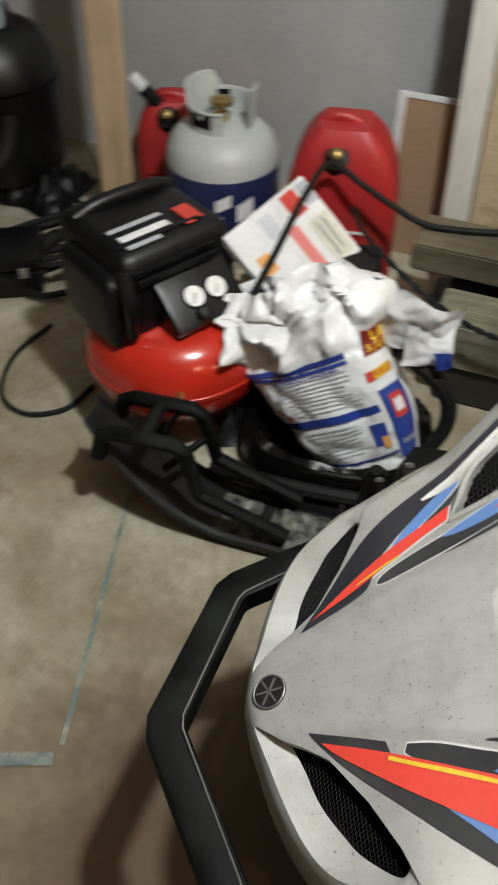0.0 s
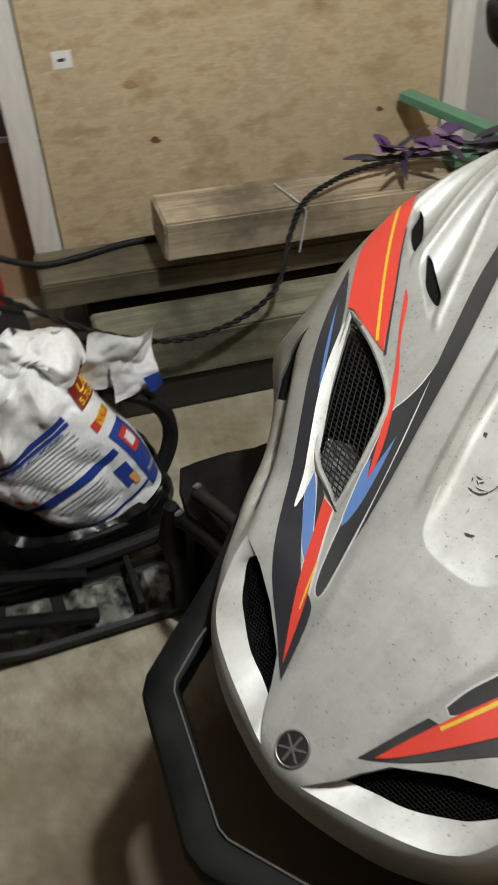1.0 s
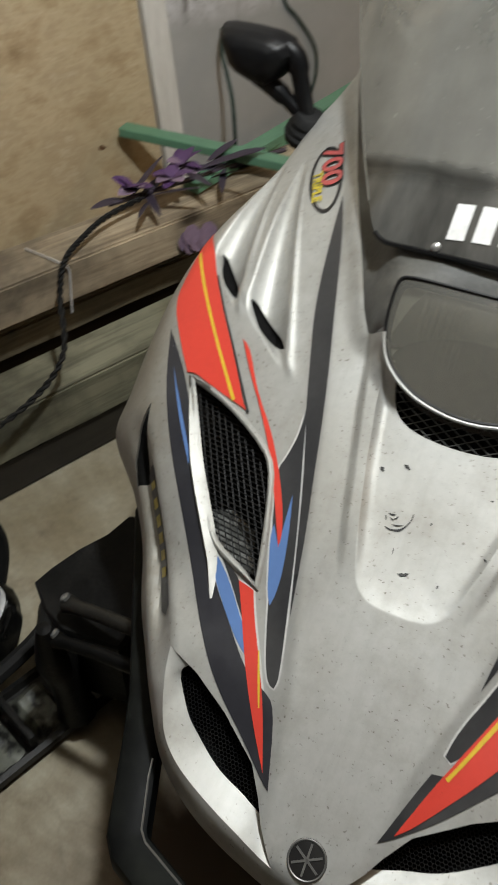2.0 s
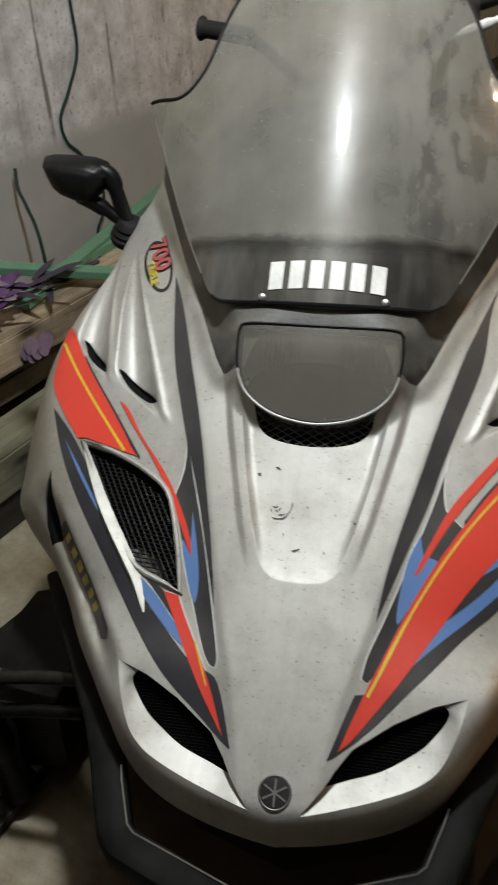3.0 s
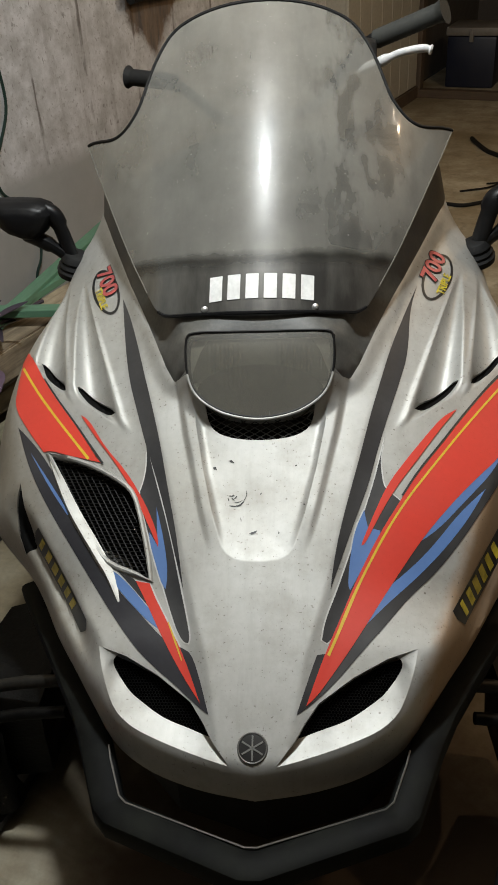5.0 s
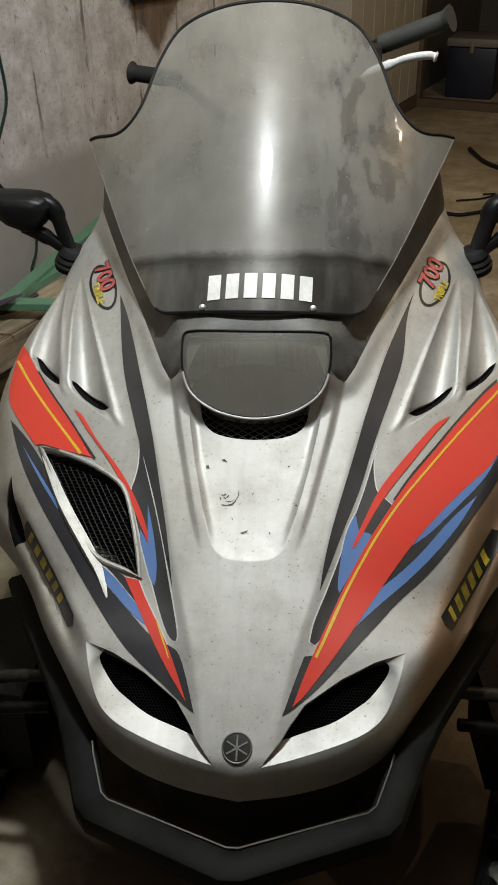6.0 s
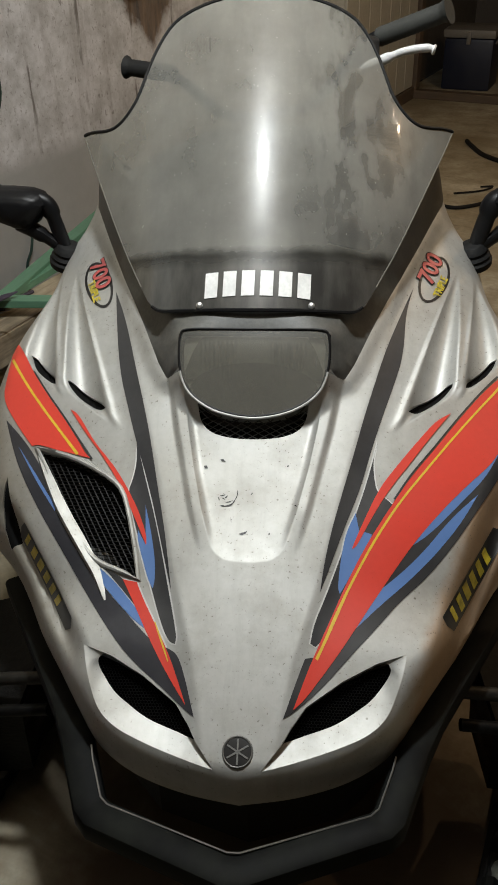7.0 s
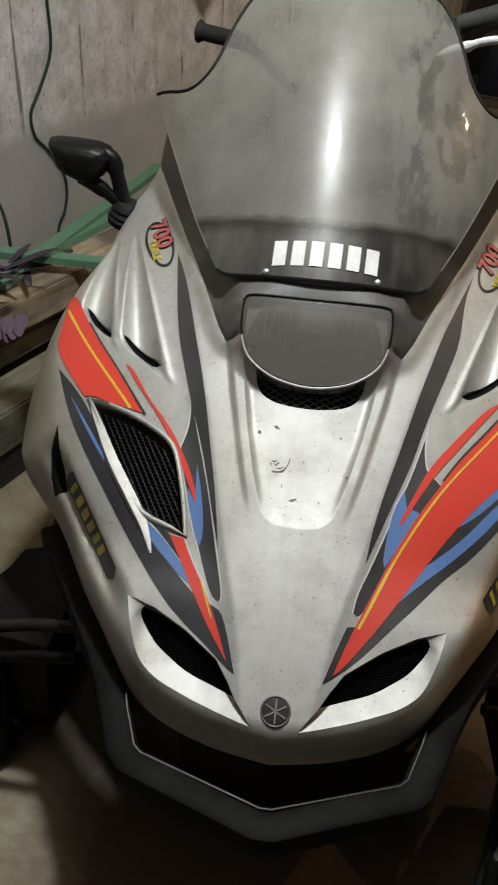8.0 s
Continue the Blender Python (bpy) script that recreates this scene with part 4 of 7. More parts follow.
def decal(name, material, layer, ring):
    ring = soften(ring)
    if name == "yellow_line":
        ring = grow(ring, -0.0008)
    if name in ("blue_flash", "red_tip", "dark_panel"):
        pale = part("pale_edging", height_mesh(grow(ring, 0.0022), [], hood_height, 0.007, lift=0.0006, within=OUTLINE), decal_pale, hood)
    bm = height_mesh(ring, [], hood_height, 0.007, lift=0.0012 + 0.0005 * layer, within=OUTLINE)
    return part(name, bm, material, hood)


decal("dark_stripe", decal_dark, 0, [(0.265, 0.779), (0.248, 0.718), (0.24, 0.629), (0.224, 0.575), (0.204, 0.515), (0.184, 0.452), (0.166, 0.385),
      (0.142, 0.322), (0.123, 0.267), (0.106, 0.219), (0.111, 0.259), (0.122, 0.313), (0.139, 0.376), (0.157, 0.442), (0.173, 0.505), (0.19, 0.563),
      (0.21, 0.631), (0.235, 0.699)])
decal("dark_panel", decal_dark, 0, [(0.195, 0.469), (0.185, 0.432), (0.188, 0.387), (0.195, 0.378), (0.215, 0.361), (0.194, 0.32), (0.176, 0.283),
      (0.156, 0.247), (0.139, 0.211), (0.12, 0.176), (0.109, 0.151), (0.1, 0.142), (0.093, 0.146), (0.098, 0.174), (0.114, 0.214), (0.133, 0.268),
      (0.154, 0.329), (0.175, 0.392)])
decal("dark_band", decal_dark, 0, [(0.443, 0.552), (0.392, 0.496), (0.334, 0.432), (0.277, 0.368), (0.223, 0.301), (0.18, 0.238), (0.139, 0.172),
      (0.115, 0.131), (0.086, 0.125), (0.077, 0.101), (0.058, 0.044), (0.072, 0.053), (0.108, 0.085), (0.146, 0.129), (0.187, 0.175), (0.221, 0.217),
      (0.265, 0.259), (0.31, 0.315), (0.359, 0.388), (0.386, 0.43), (0.431, 0.501)])
decal("red_stripe", decal_red, 2, [(0.493, 0.736), (0.44, 0.661), (0.404, 0.615), (0.375, 0.585), (0.322, 0.516), (0.282, 0.46), (0.244, 0.411),
      (0.216, 0.367), (0.181, 0.31), (0.16, 0.27), (0.139, 0.226), (0.123, 0.187), (0.107, 0.15), (0.092, 0.114), (0.078, 0.076), (0.071, 0.056),
      (0.085, 0.069), (0.108, 0.1), (0.131, 0.132), (0.155, 0.169), (0.179, 0.208), (0.214, 0.262), (0.249, 0.312), (0.294, 0.366), (0.333, 0.408),
      (0.373, 0.448), (0.39, 0.475), (0.438, 0.533), (0.487, 0.646)])
decal("red_thin_stripe", decal_red, 2, [(0.314, 0.531), (0.289, 0.514), (0.26, 0.477), (0.227, 0.433), (0.195, 0.388), (0.173, 0.34), (0.154, 0.295),
      (0.152, 0.288), (0.158, 0.291), (0.181, 0.337), (0.208, 0.384), (0.245, 0.435), (0.283, 0.49)])
decal("blue_flash", decal_blue, 1, [(0.158, 0.344), (0.143, 0.311), (0.135, 0.268), (0.131, 0.229), (0.134, 0.22), (0.142, 0.234), (0.162, 0.272),
      (0.181, 0.308), (0.181, 0.313), (0.163, 0.317), (0.16, 0.33)])
decal("blue_flash", decal_blue, 1, [(0.388, 0.469), (0.344, 0.439), (0.305, 0.39), (0.259, 0.34), (0.223, 0.297), (0.227, 0.291), (0.267, 0.319),
      (0.312, 0.368), (0.361, 0.422)])
decal("blue_flash", decal_blue, 1, [(0.348, 0.394), (0.302, 0.349), (0.257, 0.292), (0.214, 0.249), (0.163, 0.207), (0.139, 0.16), (0.148, 0.162),
      (0.188, 0.204), (0.239, 0.252), (0.283, 0.299), (0.32, 0.347)])
decal("yellow_line", decal_yellow, 3, [(0.481, 0.708), (0.402, 0.591), (0.375, 0.559), (0.322, 0.492), (0.273, 0.427), (0.227, 0.366), (0.192, 0.31),
      (0.166, 0.262), (0.146, 0.221), (0.13, 0.182), (0.114, 0.145), (0.104, 0.123), (0.099, 0.126), (0.109, 0.147), (0.124, 0.185), (0.141, 0.223),
      (0.162, 0.265), (0.187, 0.312), (0.223, 0.369), (0.269, 0.43), (0.318, 0.495), (0.371, 0.562), (0.397, 0.594), (0.476, 0.711)])
decal("black_line", decal_dark, 3, [(0.401, 0.616), (0.377, 0.588), (0.323, 0.52), (0.283, 0.464), (0.245, 0.414), (0.218, 0.37), (0.215, 0.371),
      (0.243, 0.416), (0.281, 0.465), (0.321, 0.521), (0.374, 0.59), (0.399, 0.618)])
decal("dark_stripe", decal_dark, 0, [(-0.256, 0.764), (-0.234, 0.711), (-0.215, 0.651), (-0.197, 0.588), (-0.177, 0.521), (-0.158, 0.451), (-0.141,
      0.377), (-0.124, 0.308), (-0.107, 0.217), (-0.117, 0.249), (-0.132, 0.302), (-0.147, 0.353), (-0.164, 0.404), (-0.187, 0.466), (-0.205, 0.523),
      (-0.222, 0.575), (-0.234, 0.63), (-0.245, 0.696)])
decal("dark_panel", decal_dark, 0, [(-0.184, 0.462), (-0.163, 0.395), (-0.143, 0.334), (-0.127, 0.279), (-0.113, 0.225), (-0.102, 0.185), (-0.093,
      0.149), (-0.095, 0.14), (-0.102, 0.142), (-0.112, 0.157), (-0.124, 0.186), (-0.137, 0.221), (-0.154, 0.268), (-0.171, 0.317), (-0.189, 0.373),
      (-0.183, 0.391), (-0.179, 0.424)])
decal("dark_band", decal_navy, 0, [(-0.426, 0.527), (-0.382, 0.481), (-0.352, 0.442), (-0.327, 0.403), (-0.289, 0.343), (-0.242, 0.273), (-0.21,
      0.224), (-0.173, 0.188), (-0.129, 0.143), (-0.105, 0.135), (-0.086, 0.123), (-0.061, 0.043), (-0.076, 0.053), (-0.108, 0.081), (-0.147, 0.111),
      (-0.179, 0.142), (-0.233, 0.211), (-0.292, 0.294), (-0.346, 0.37), (-0.391, 0.445)])
decal("red_stripe", decal_red, 2, [(-0.469, 0.731), (-0.424, 0.674), (-0.387, 0.611), (-0.351, 0.56), (-0.318, 0.517), (-0.285, 0.471), (-0.266,
      0.442), (-0.257, 0.434), (-0.281, 0.442), (-0.322, 0.456), (-0.354, 0.469), (-0.365, 0.467), (-0.402, 0.513), (-0.443, 0.572), (-0.444, 0.621),
      (-0.445, 0.665)])
decal("red_tip", decal_red, 2, [(-0.182, 0.236), (-0.16, 0.231), (-0.148, 0.206), (-0.125, 0.167), (-0.099, 0.12), (-0.073, 0.057), (-0.098, 0.092),
      (-0.118, 0.123), (-0.14, 0.161), (-0.164, 0.205)])
decal("yellow_line", decal_yellow, 3, [(-0.438, 0.657), (-0.398, 0.596), (-0.354, 0.538), (-0.316, 0.491), (-0.278, 0.445), (-0.283, 0.441), (-0.32,
      0.487), (-0.359, 0.535), (-0.403, 0.593), (-0.443, 0.653)])
decal("yellow_line", decal_yellow, 3, [(-0.125, 0.172), (-0.112, 0.144), (-0.101, 0.116), (-0.104, 0.115), (-0.116, 0.142), (-0.128, 0.171)])
decal("black_line", decal_dark, 3, [(-0.388, 0.618), (-0.351, 0.565), (-0.317, 0.521), (-0.283, 0.474), (-0.253, 0.433), (-0.256, 0.431), (-0.285,
      0.472), (-0.319, 0.519), (-0.353, 0.563), (-0.39, 0.617)])
decal("red_thin_stripe", decal_red, 2, [(-0.306, 0.529), (-0.289, 0.517), (-0.255, 0.463), (-0.217, 0.42), (-0.19, 0.38), (-0.168, 0.341), (-0.152,
      0.303), (-0.151, 0.286), (-0.172, 0.328), (-0.199, 0.38), (-0.235, 0.434), (-0.274, 0.483)])
decal("blue_flash", decal_blue, 1, [(-0.158, 0.35), (-0.146, 0.31), (-0.135, 0.262), (-0.133, 0.233), (-0.135, 0.221), (-0.143, 0.233), (-0.154,
      0.263), (-0.166, 0.298), (-0.166, 0.31), (-0.152, 0.288)])
decal("blue_flash", decal_blue, 1, [(-0.391, 0.471), (-0.342, 0.406), (-0.303, 0.352), (-0.306, 0.349), (-0.346, 0.402)])
decal("blue_flash", decal_blue, 1, [(-0.231, 0.26), (-0.217, 0.253), (-0.189, 0.228), (-0.159, 0.194), (-0.143, 0.178), (-0.138, 0.16), (-0.157,
      0.173), (-0.188, 0.203), (-0.214, 0.231)])
decal("dark_wedge", decal_dark, 0, [(-0.213, 0.254), (-0.182, 0.239), (-0.168, 0.215), (-0.152, 0.189), (-0.142, 0.178), (-0.159, 0.196), (-0.189,
      0.229)])


def lettering(text, size, centre, along, material, lift, parent, name, label, squash=1.0, bold=0.022):
    """Letters laid on the hood: centre and the way they read are in x and s."""
    curve = bpy.data.curves.new(name, "FONT")
    curve.offset = size * bold
    curve.body, curve.size, curve.align_x, curve.align_y = text, size, "CENTER", "CENTER"
    ob = new("letters", curve)
    mesh = bpy.data.meshes.new_from_object(ob.evaluated_get(bpy.context.evaluated_depsgraph_get()))
    bpy.data.objects.remove(ob)
    bm = bmesh.new()
    bm.from_mesh(mesh)
    bpy.data.meshes.remove(mesh)
    bmesh.ops.triangulate(bm, faces=bm.faces)
    d = Vector(along).normalized()
    for v in bm.verts:
        x, s = Vector(centre) + d * v.co.x * squash + Vector((-d.y, d.x)) * v.co.y
        v.co = slope_place(x, s, hood_height(x, s) + lift)
    return part(name, bm, material, parent, label)


def oval(centre, along, a, b, w):
    d = Vector(along).normalized()
    n = Vector((-d.y, d.x))
    return [tuple(Vector(centre) + d * (a * math.cos(k)) + n * (b * math.sin(k))) for k in (2 * math.pi * i / 28 for i in range(28))]


for side in (-1, 1):
    way = (0.33, 0.94) if side > 0 else (0.37, -0.93)
    c0 = Vector((0.3101, 0.8045)) if side > 0 else Vector((-0.2963, 0.785))
    n0 = Vector((0.3026, 0.842)) if side > 0 else Vector((-0.2996, 0.825))
    w0 = c0 + Vector((side * 0.007, -0.004))
    c0 = c0 + 0.4 * (n0 - c0)
    badge = part("number_badge", height_mesh(oval(c0, way, 0.073, 0.025, 0), [oval(c0, way, 0.066, 0.020, 0)], hood_height, 0.006, lift=0.0011), decal_black, hood, "dark oval ring badge")
    lettering("700", 0.041, n0, way, decal_black, 0.0022, badge, "number_shadow", "black number outline", 1.45, 0.06)
    lettering("700", 0.041, n0, way, badge_red, 0.0032, badge, "number", "red number 700", 1.45, 0.025)
    lettering("TRIPLE", 0.019, w0, way, badge_yellow, 0.0026, badge, "word", "yellow word TRIPLE", 1.15, 0.03)
# side badges: a dark plate with plain yellow blocks
for (ax, ay), (bx, by), wide in (((-0.3655, 0.331), (-0.262, 0.175), 0.019), ((0.292, 0.193), (0.387, 0.352), 0.024)):
    d = Vector((bx - ax, by - ay))
    n = Vector((-d.y, d.x)).normalized() * wide / 2
    p, q = Vector((ax, ay)), Vector((bx, by))
    plate_ob = part("side_badge", height_mesh([tuple(p - n), tuple(q - n), tuple(q + 0.05 * d), tuple(q + n), tuple(p + n), tuple(p - 0.03 * d)], [], hood_height, 0.007, lift=0.0011), decal_black, hood, "black side badge")
    for i in range(6):
        o = p + d * (0.07 + 0.125 * i)
        e = d * (0.055, 0.075, 0.08, 0.075, 0.07, 0.07)[i]
        lean = d * 0.03
        m = n * 0.7
        part("badge_block", height_mesh([tuple(o - m), tuple(o + e - m), tuple(o + e + m + lean), tuple(o + m + lean)], [], hood_height, 0.007, lift=0.0022), badge_yellow, plate_ob, "plain yellow block")
# dark scuffs in the channel and specks on the nose
rng = random.Random(4)
for x, s, turn, size, bow, thick in ((-0.0195, 0.362, 1.25, 0.010, 0.5, 1.0), (-0.0262, 0.3505, 0.75, 0.007, 0.3, 1.9), (-0.036, 0.347, 0.1, 0.008, 0.5, 1.2), (-0.031, 0.3535, 0.25, 0.007, 0.4, 0.8),
                                      (-0.041, 0.3635, 0.1, 0.004, 0.5, 1.0), (-0.046, 0.358, 1.9, 0.003, 0.3, 1.0), (-0.035, 0.361, 0.8, 0.003, 0.6, 1.1), (-0.039, 0.3585, 2.6, 0.003, 0.2, 0.9),
                                      (-0.043, 0.4205, 2.7, 0.0045, 0.3, 2.2), (-0.0687, 0.4095, 2.5, 0.0035, 0.3, 2.4), (-0.0072, 0.304, 0.35, 0.0062, 0.5, 1.9), (0.003, 0.367, 1.2, 0.002, 0.2, 1.0),
                                      (0.031, 0.304, 1.5, 0.002, 0.2, 1.3), (-0.026, 0.325, 1.7, 0.004, 0.3, 0.7), (0.056, 0.413, 0.5, 0.0018, 0.2, 1.2), (0.069, 0.348, 2.4, 0.0022, 0.3, 1.2)):
    up, low = [], []
    for i in range(8):
        k = i / 7 * 2 - 1
        a = turn + bow * k
        cx, cs = x + size * k * math.cos(turn) - size * bow * 0.5 * k * k * math.sin(turn), s + size * k * math.sin(turn) + size * bow * 0.5 * k * k * math.cos(turn)
        w = 0.0009 * thick * (1 - 0.8 * k * k) * rng.uniform(0.5, 1.3)
        up.append((cx - w * math.sin(a), cs + w * math.cos(a)))
        low.append((cx + w * math.sin(a), cs - w * math.cos(a)))
    part("scuff", height_mesh(up + low[::-1], [], hood_height, 0.006, lift=0.0009), decal_black, hood, "small dark scuff")


def grille_mesh(ring, height, sink, pitch, wire, turn=0.0):
    """A honeycomb of thin wires behind an opening, clipped to its outline."""
    bm = bmesh.new()
    cx, cs = sum(p[0] for p in ring) / len(ring), sum(p[1] for p in ring) / len(ring)
    reach = max(math.dist(p, (cx, cs)) for p in ring)
    side = pitch / math.sqrt(3)
    c, n = math.cos(turn), math.sin(turn)
    rows = int(reach / (1.5 * side)) + 1
    for j in range(-rows, rows + 1):
        for i in range(-int(reach / pitch) - 1, int(reach / pitch) + 2):
            u, v = (i + 0.5 * (j % 2)) * pitch, j * 1.5 * side
            for a, b in ((90, 30), (30, -30), (30, 90), (150, 90)):
                if (a, b) == (30, 90):
                    continue
                ends = []
                for k in (a, b):
                    p, q = u + side * math.cos(radians(k)), v + side * math.sin(radians(k))
                    ends.append((cx + c * p - n * q, cs + n * p + c * q))
                if all(inside(*e, ring) for e in ends):
                    rod([slope_place(x, s, height(x, s) - sink) for x, s in ends], wire, 3, bm)
    return bm


def diamond_mesh(ring, height, sink, p, q, wire):
    """Expanded metal behind an opening: strands along p and along q, clipped to its outline."""
    bm = bmesh.new()
    c = Vector((sum(v[0] for v in ring) / len(ring), sum(v[1] for v in ring) / len(ring)))
    reach = max(math.dist(v, c) for v in ring)
    p, q = Vector(p), Vector(q)
    count = int(2.2 * reach / min(p.length, q.length)) + 2
    for along, across in ((p, q), (q, p)):
        for i in range(-count, count + 1):
            run = []
            for k in range(-2 * count, 2 * count + 1):
                x, y = c + along * (k / 2) + across * i
                if inside(x, y, ring):
                    run.append(slope_place(x, y, height(x, y) - sink))
                    continue
                if len(run) > 1:
                    rod(run, wire, 4, bm)
                run = []
    return bm


def flat_ring(ring, grow):
    cx, cs = sum(p[0] for p in ring) / len(ring), sum(p[1] for p in ring) / len(ring)
    return [(cx + (x - cx) * grow, cs + (s - cs) * grow) for x, s in ring]


mesh_black = surface("dusty_black_mesh", (0.007, 0.007, 0.007), (0.02, 0.019, 0.017), 0.5, 0, 20, 140, 0.6, 0.05, shine=0.15)
# near-black standing for the shade inside openings; the handlebar wears it too
pit_black = surface("unlit_black", (0.008, 0.008, 0.008), (0.012, 0.011, 0.01), 0.8, 0, 8, 100, 0.5, 0.0, shine=0.03)


def ledge(side):
    """The pale lip under an eye, sinking from the hood's skin back to the mesh."""
    bm, rows = bmesh.new(), []
    for k in (0.0, 0.12, 0.3, 0.5, 0.7, 0.88, 1.0, 1.15):
        row = []
        for j, ((ax, ay), (bx, by)) in enumerate(zip(LEDGE_OUT, LEDGE_IN)):
            x, y = ax + (bx - ax) * k, ay + (by - ay) * k
            reach = min(1.0, math.dist((ax, ay), (bx, by)) / 0.03) * min(1.0, 0.12 + (len(LEDGE_OUT) - 1 - j) / 9)
            h0 = hood_height(ax, ay) - 0.0005
            h1 = hood_height(bx, by) - 0.0125 * reach - 0.001
            h = h0 + (h1 - h0) * k
            row.append(bm.verts.new(slope_place(side * x, y, h)))
        rows.append(row)
    for a, b in zip(rows, rows[1:]):
        for j in range(len(a) - 1):
            bm.faces.new((a[j], a[j + 1], b[j + 1], b[j]))
    return bm


def boxed_duct(ring, depth, reach):
    """The inside of an intake, near-black for shade: a floor and walls that flare down to it."""
    low = flat_ring(ring, reach)
    bm = height_mesh(low, [], lambda x, s: hood_height(x, s) - depth, 0.02)
    high = flat_ring(ring, 1.07)
    a = [bm.verts.new(slope_place(x, s, hood_height(x, s) - 0.019)) for x, s in high]
    b = [bm.verts.new(slope_place(x, s, hood_height(x, s) - depth)) for x, s in low]
    for j in range(len(a)):
        bm.faces.new((a[j], a[(j + 1) % len(a)], b[(j + 1) % len(a)], b[j]))
    return bm


for side in (1, -1):
    part("eye_ledge", ledge(side), silver, hood, "pale satin lip under the intake")
for ring in (EYE_HOLE, flip(EYE_HOLE)):
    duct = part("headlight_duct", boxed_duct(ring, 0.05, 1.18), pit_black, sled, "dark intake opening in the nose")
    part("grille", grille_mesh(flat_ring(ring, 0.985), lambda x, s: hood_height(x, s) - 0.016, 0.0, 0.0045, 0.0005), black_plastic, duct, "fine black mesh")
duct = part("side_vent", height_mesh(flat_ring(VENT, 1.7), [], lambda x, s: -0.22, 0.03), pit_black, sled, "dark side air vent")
part("grille", diamond_mesh(flat_ring(VENT, 1.03), hood_height, 0.012, (0.0099, -0.0013), (0.0036, -0.0062), 0.0010), mesh_black, duct, "black slanted wire mesh")
insulation_grey = surface("grey_insulation", (0.24, 0.24, 0.225), (0.10, 0.098, 0.09), 0.6, 0, 30, 150, 0.6, 0.2)
foil = [(-0.305, 0.318), (-0.262, 0.330), (-0.226, 0.312), (-0.205, 0.262), (-0.235, 0.235), (-0.29, 0.27)]
part("insulation", height_mesh(foil, [], lambda x, s: -0.16 + 0.014 * abs(noise.noise(Vector((x * 50, s * 50, 1)))) + 0.003 * noise.noise(Vector((x * 150, s * 150, 4))), 0.003), insulation_grey, duct, "crumpled grey insulation behind the mesh")
bm = rod([slope_place(x, s, hood_height(x, s) + 0.001) for x, s in soften(flat_ring(VENT, 1.03), 1)], 0.0042, 8, close=True)
part("vent_rim", bm, silver, duct, "raised silver rim")
bm, rows = bmesh.new(), []
for k, up in ((-0.006, 0.002), (0.003, 0.006), (0.0095, 0.0105), (0.014, 0.0)):
    line = smooth_path([(-0.352, 0.459, 0), (-0.322, 0.407, 0), (-0.29, 0.352, 0), (-0.244, 0.284, 0), (-0.222, 0.248, 0), (-0.2045, 0.2055, 0)], 5)
    thin = [math.sin(math.pi * (0.04 + 0.93 * i / (len(line) - 1))) ** 0.6 for i in range(len(line))]
    rows.append([bm.verts.new(slope_place(p.x - k * w * 0.83, p.y - k * w * 0.55, hood_height(p.x - k * w * 0.83, p.y - k * w * 0.55) + up * w)) for p, w in zip(line, thin)])
for a, b in zip(rows, rows[1:]):
    for j in range(len(a) - 1):
        bm.faces.new((a[j], a[j + 1], b[j + 1], b[j]))
part("vent_lip", bm, silver, duct, "bright bevelled lip")
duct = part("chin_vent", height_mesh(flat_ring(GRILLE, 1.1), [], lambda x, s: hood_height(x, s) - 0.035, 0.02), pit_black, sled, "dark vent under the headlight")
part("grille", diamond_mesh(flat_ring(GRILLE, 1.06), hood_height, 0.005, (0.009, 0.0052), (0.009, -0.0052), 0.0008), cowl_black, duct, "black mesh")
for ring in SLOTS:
    part("slot_shade", height_mesh(flat_ring(ring, 1.2), [], lambda x, s: hood_height(x, s) - 0.006, 0.007), pit_black, sled, "near-black sheet for the shade in an air slot")


# black cowl round the headlight and under the windshield
def cowl_height(x, s):
    d = edge_dist(x, s)
    near = ring_dist(x, s, HEAD) if abs(x) > 0.08 and s < 0.66 else 0.0
    k = 1 + step(0.075, 0.125, abs(x)) * (d / (d + near) - 1) if near else min(1.0, d / 0.045)
    k = k * (1 - step(0.615, 0.66, s)) + min(1.0, d / 0.045) * step(0.615, 0.66, s)
    m = step(0.615, 0.665, s)
    flush = 0.0195 + 0.254 * (s - 0.49) + 0.013 * step(0.50, 0.63, s)
    top = flush * (1 - m) + (shield_height(x, s) - 0.010) * m
    low = hood_height(x, s) if d < 0.08 else -0.02
    return low * (1 - k) + top * k - 0.13 * step(0.765, 0.84, s) * step(0.035, 0.08, d)


COWL = COWL_EDGE[1:] + [(0.2, 1.07), (0.0, 1.08), (-0.2, 1.07)] + [(-x, s) for x, s in COWL_EDGE[:0:-1]] + [(-0.105, 0.53), (0.105, 0.53)]
bm = height_mesh(COWL, [flat_ring(HEAD, 1.015)], cowl_height, 0.012)
skirt(bm, lambda p: -0.02 * OFF)
cowl = part("cowl", bm, cowl_black, sled, "dusty black plastic cowl under the windshield")


# headlight
headlight = thing("headlight_base", "", "")
headlight.parent = sled
headlight.name = "headlight"
HEAD = soften(HEAD, 2)
bm = height_mesh(HEAD, [], head_height, 0.009)
skirt(bm, lambda p: -0.011 * OFF)
part("lens", bm, lens_clear, headlight, "dusty clear ribbed headlight lens")
shell_dark = surface("dark_reflector", (0.13, 0.123, 0.10), (0.08, 0.076, 0.062), 0.5, 0.2, 14, 90, 0.6, 0.05)
head_steel = surface("tarnished_reflector", (0.46, 0.45, 0.39), (0.32, 0.31, 0.26), 0.45, 0.3, 8, 90, 0.6, 0.05)
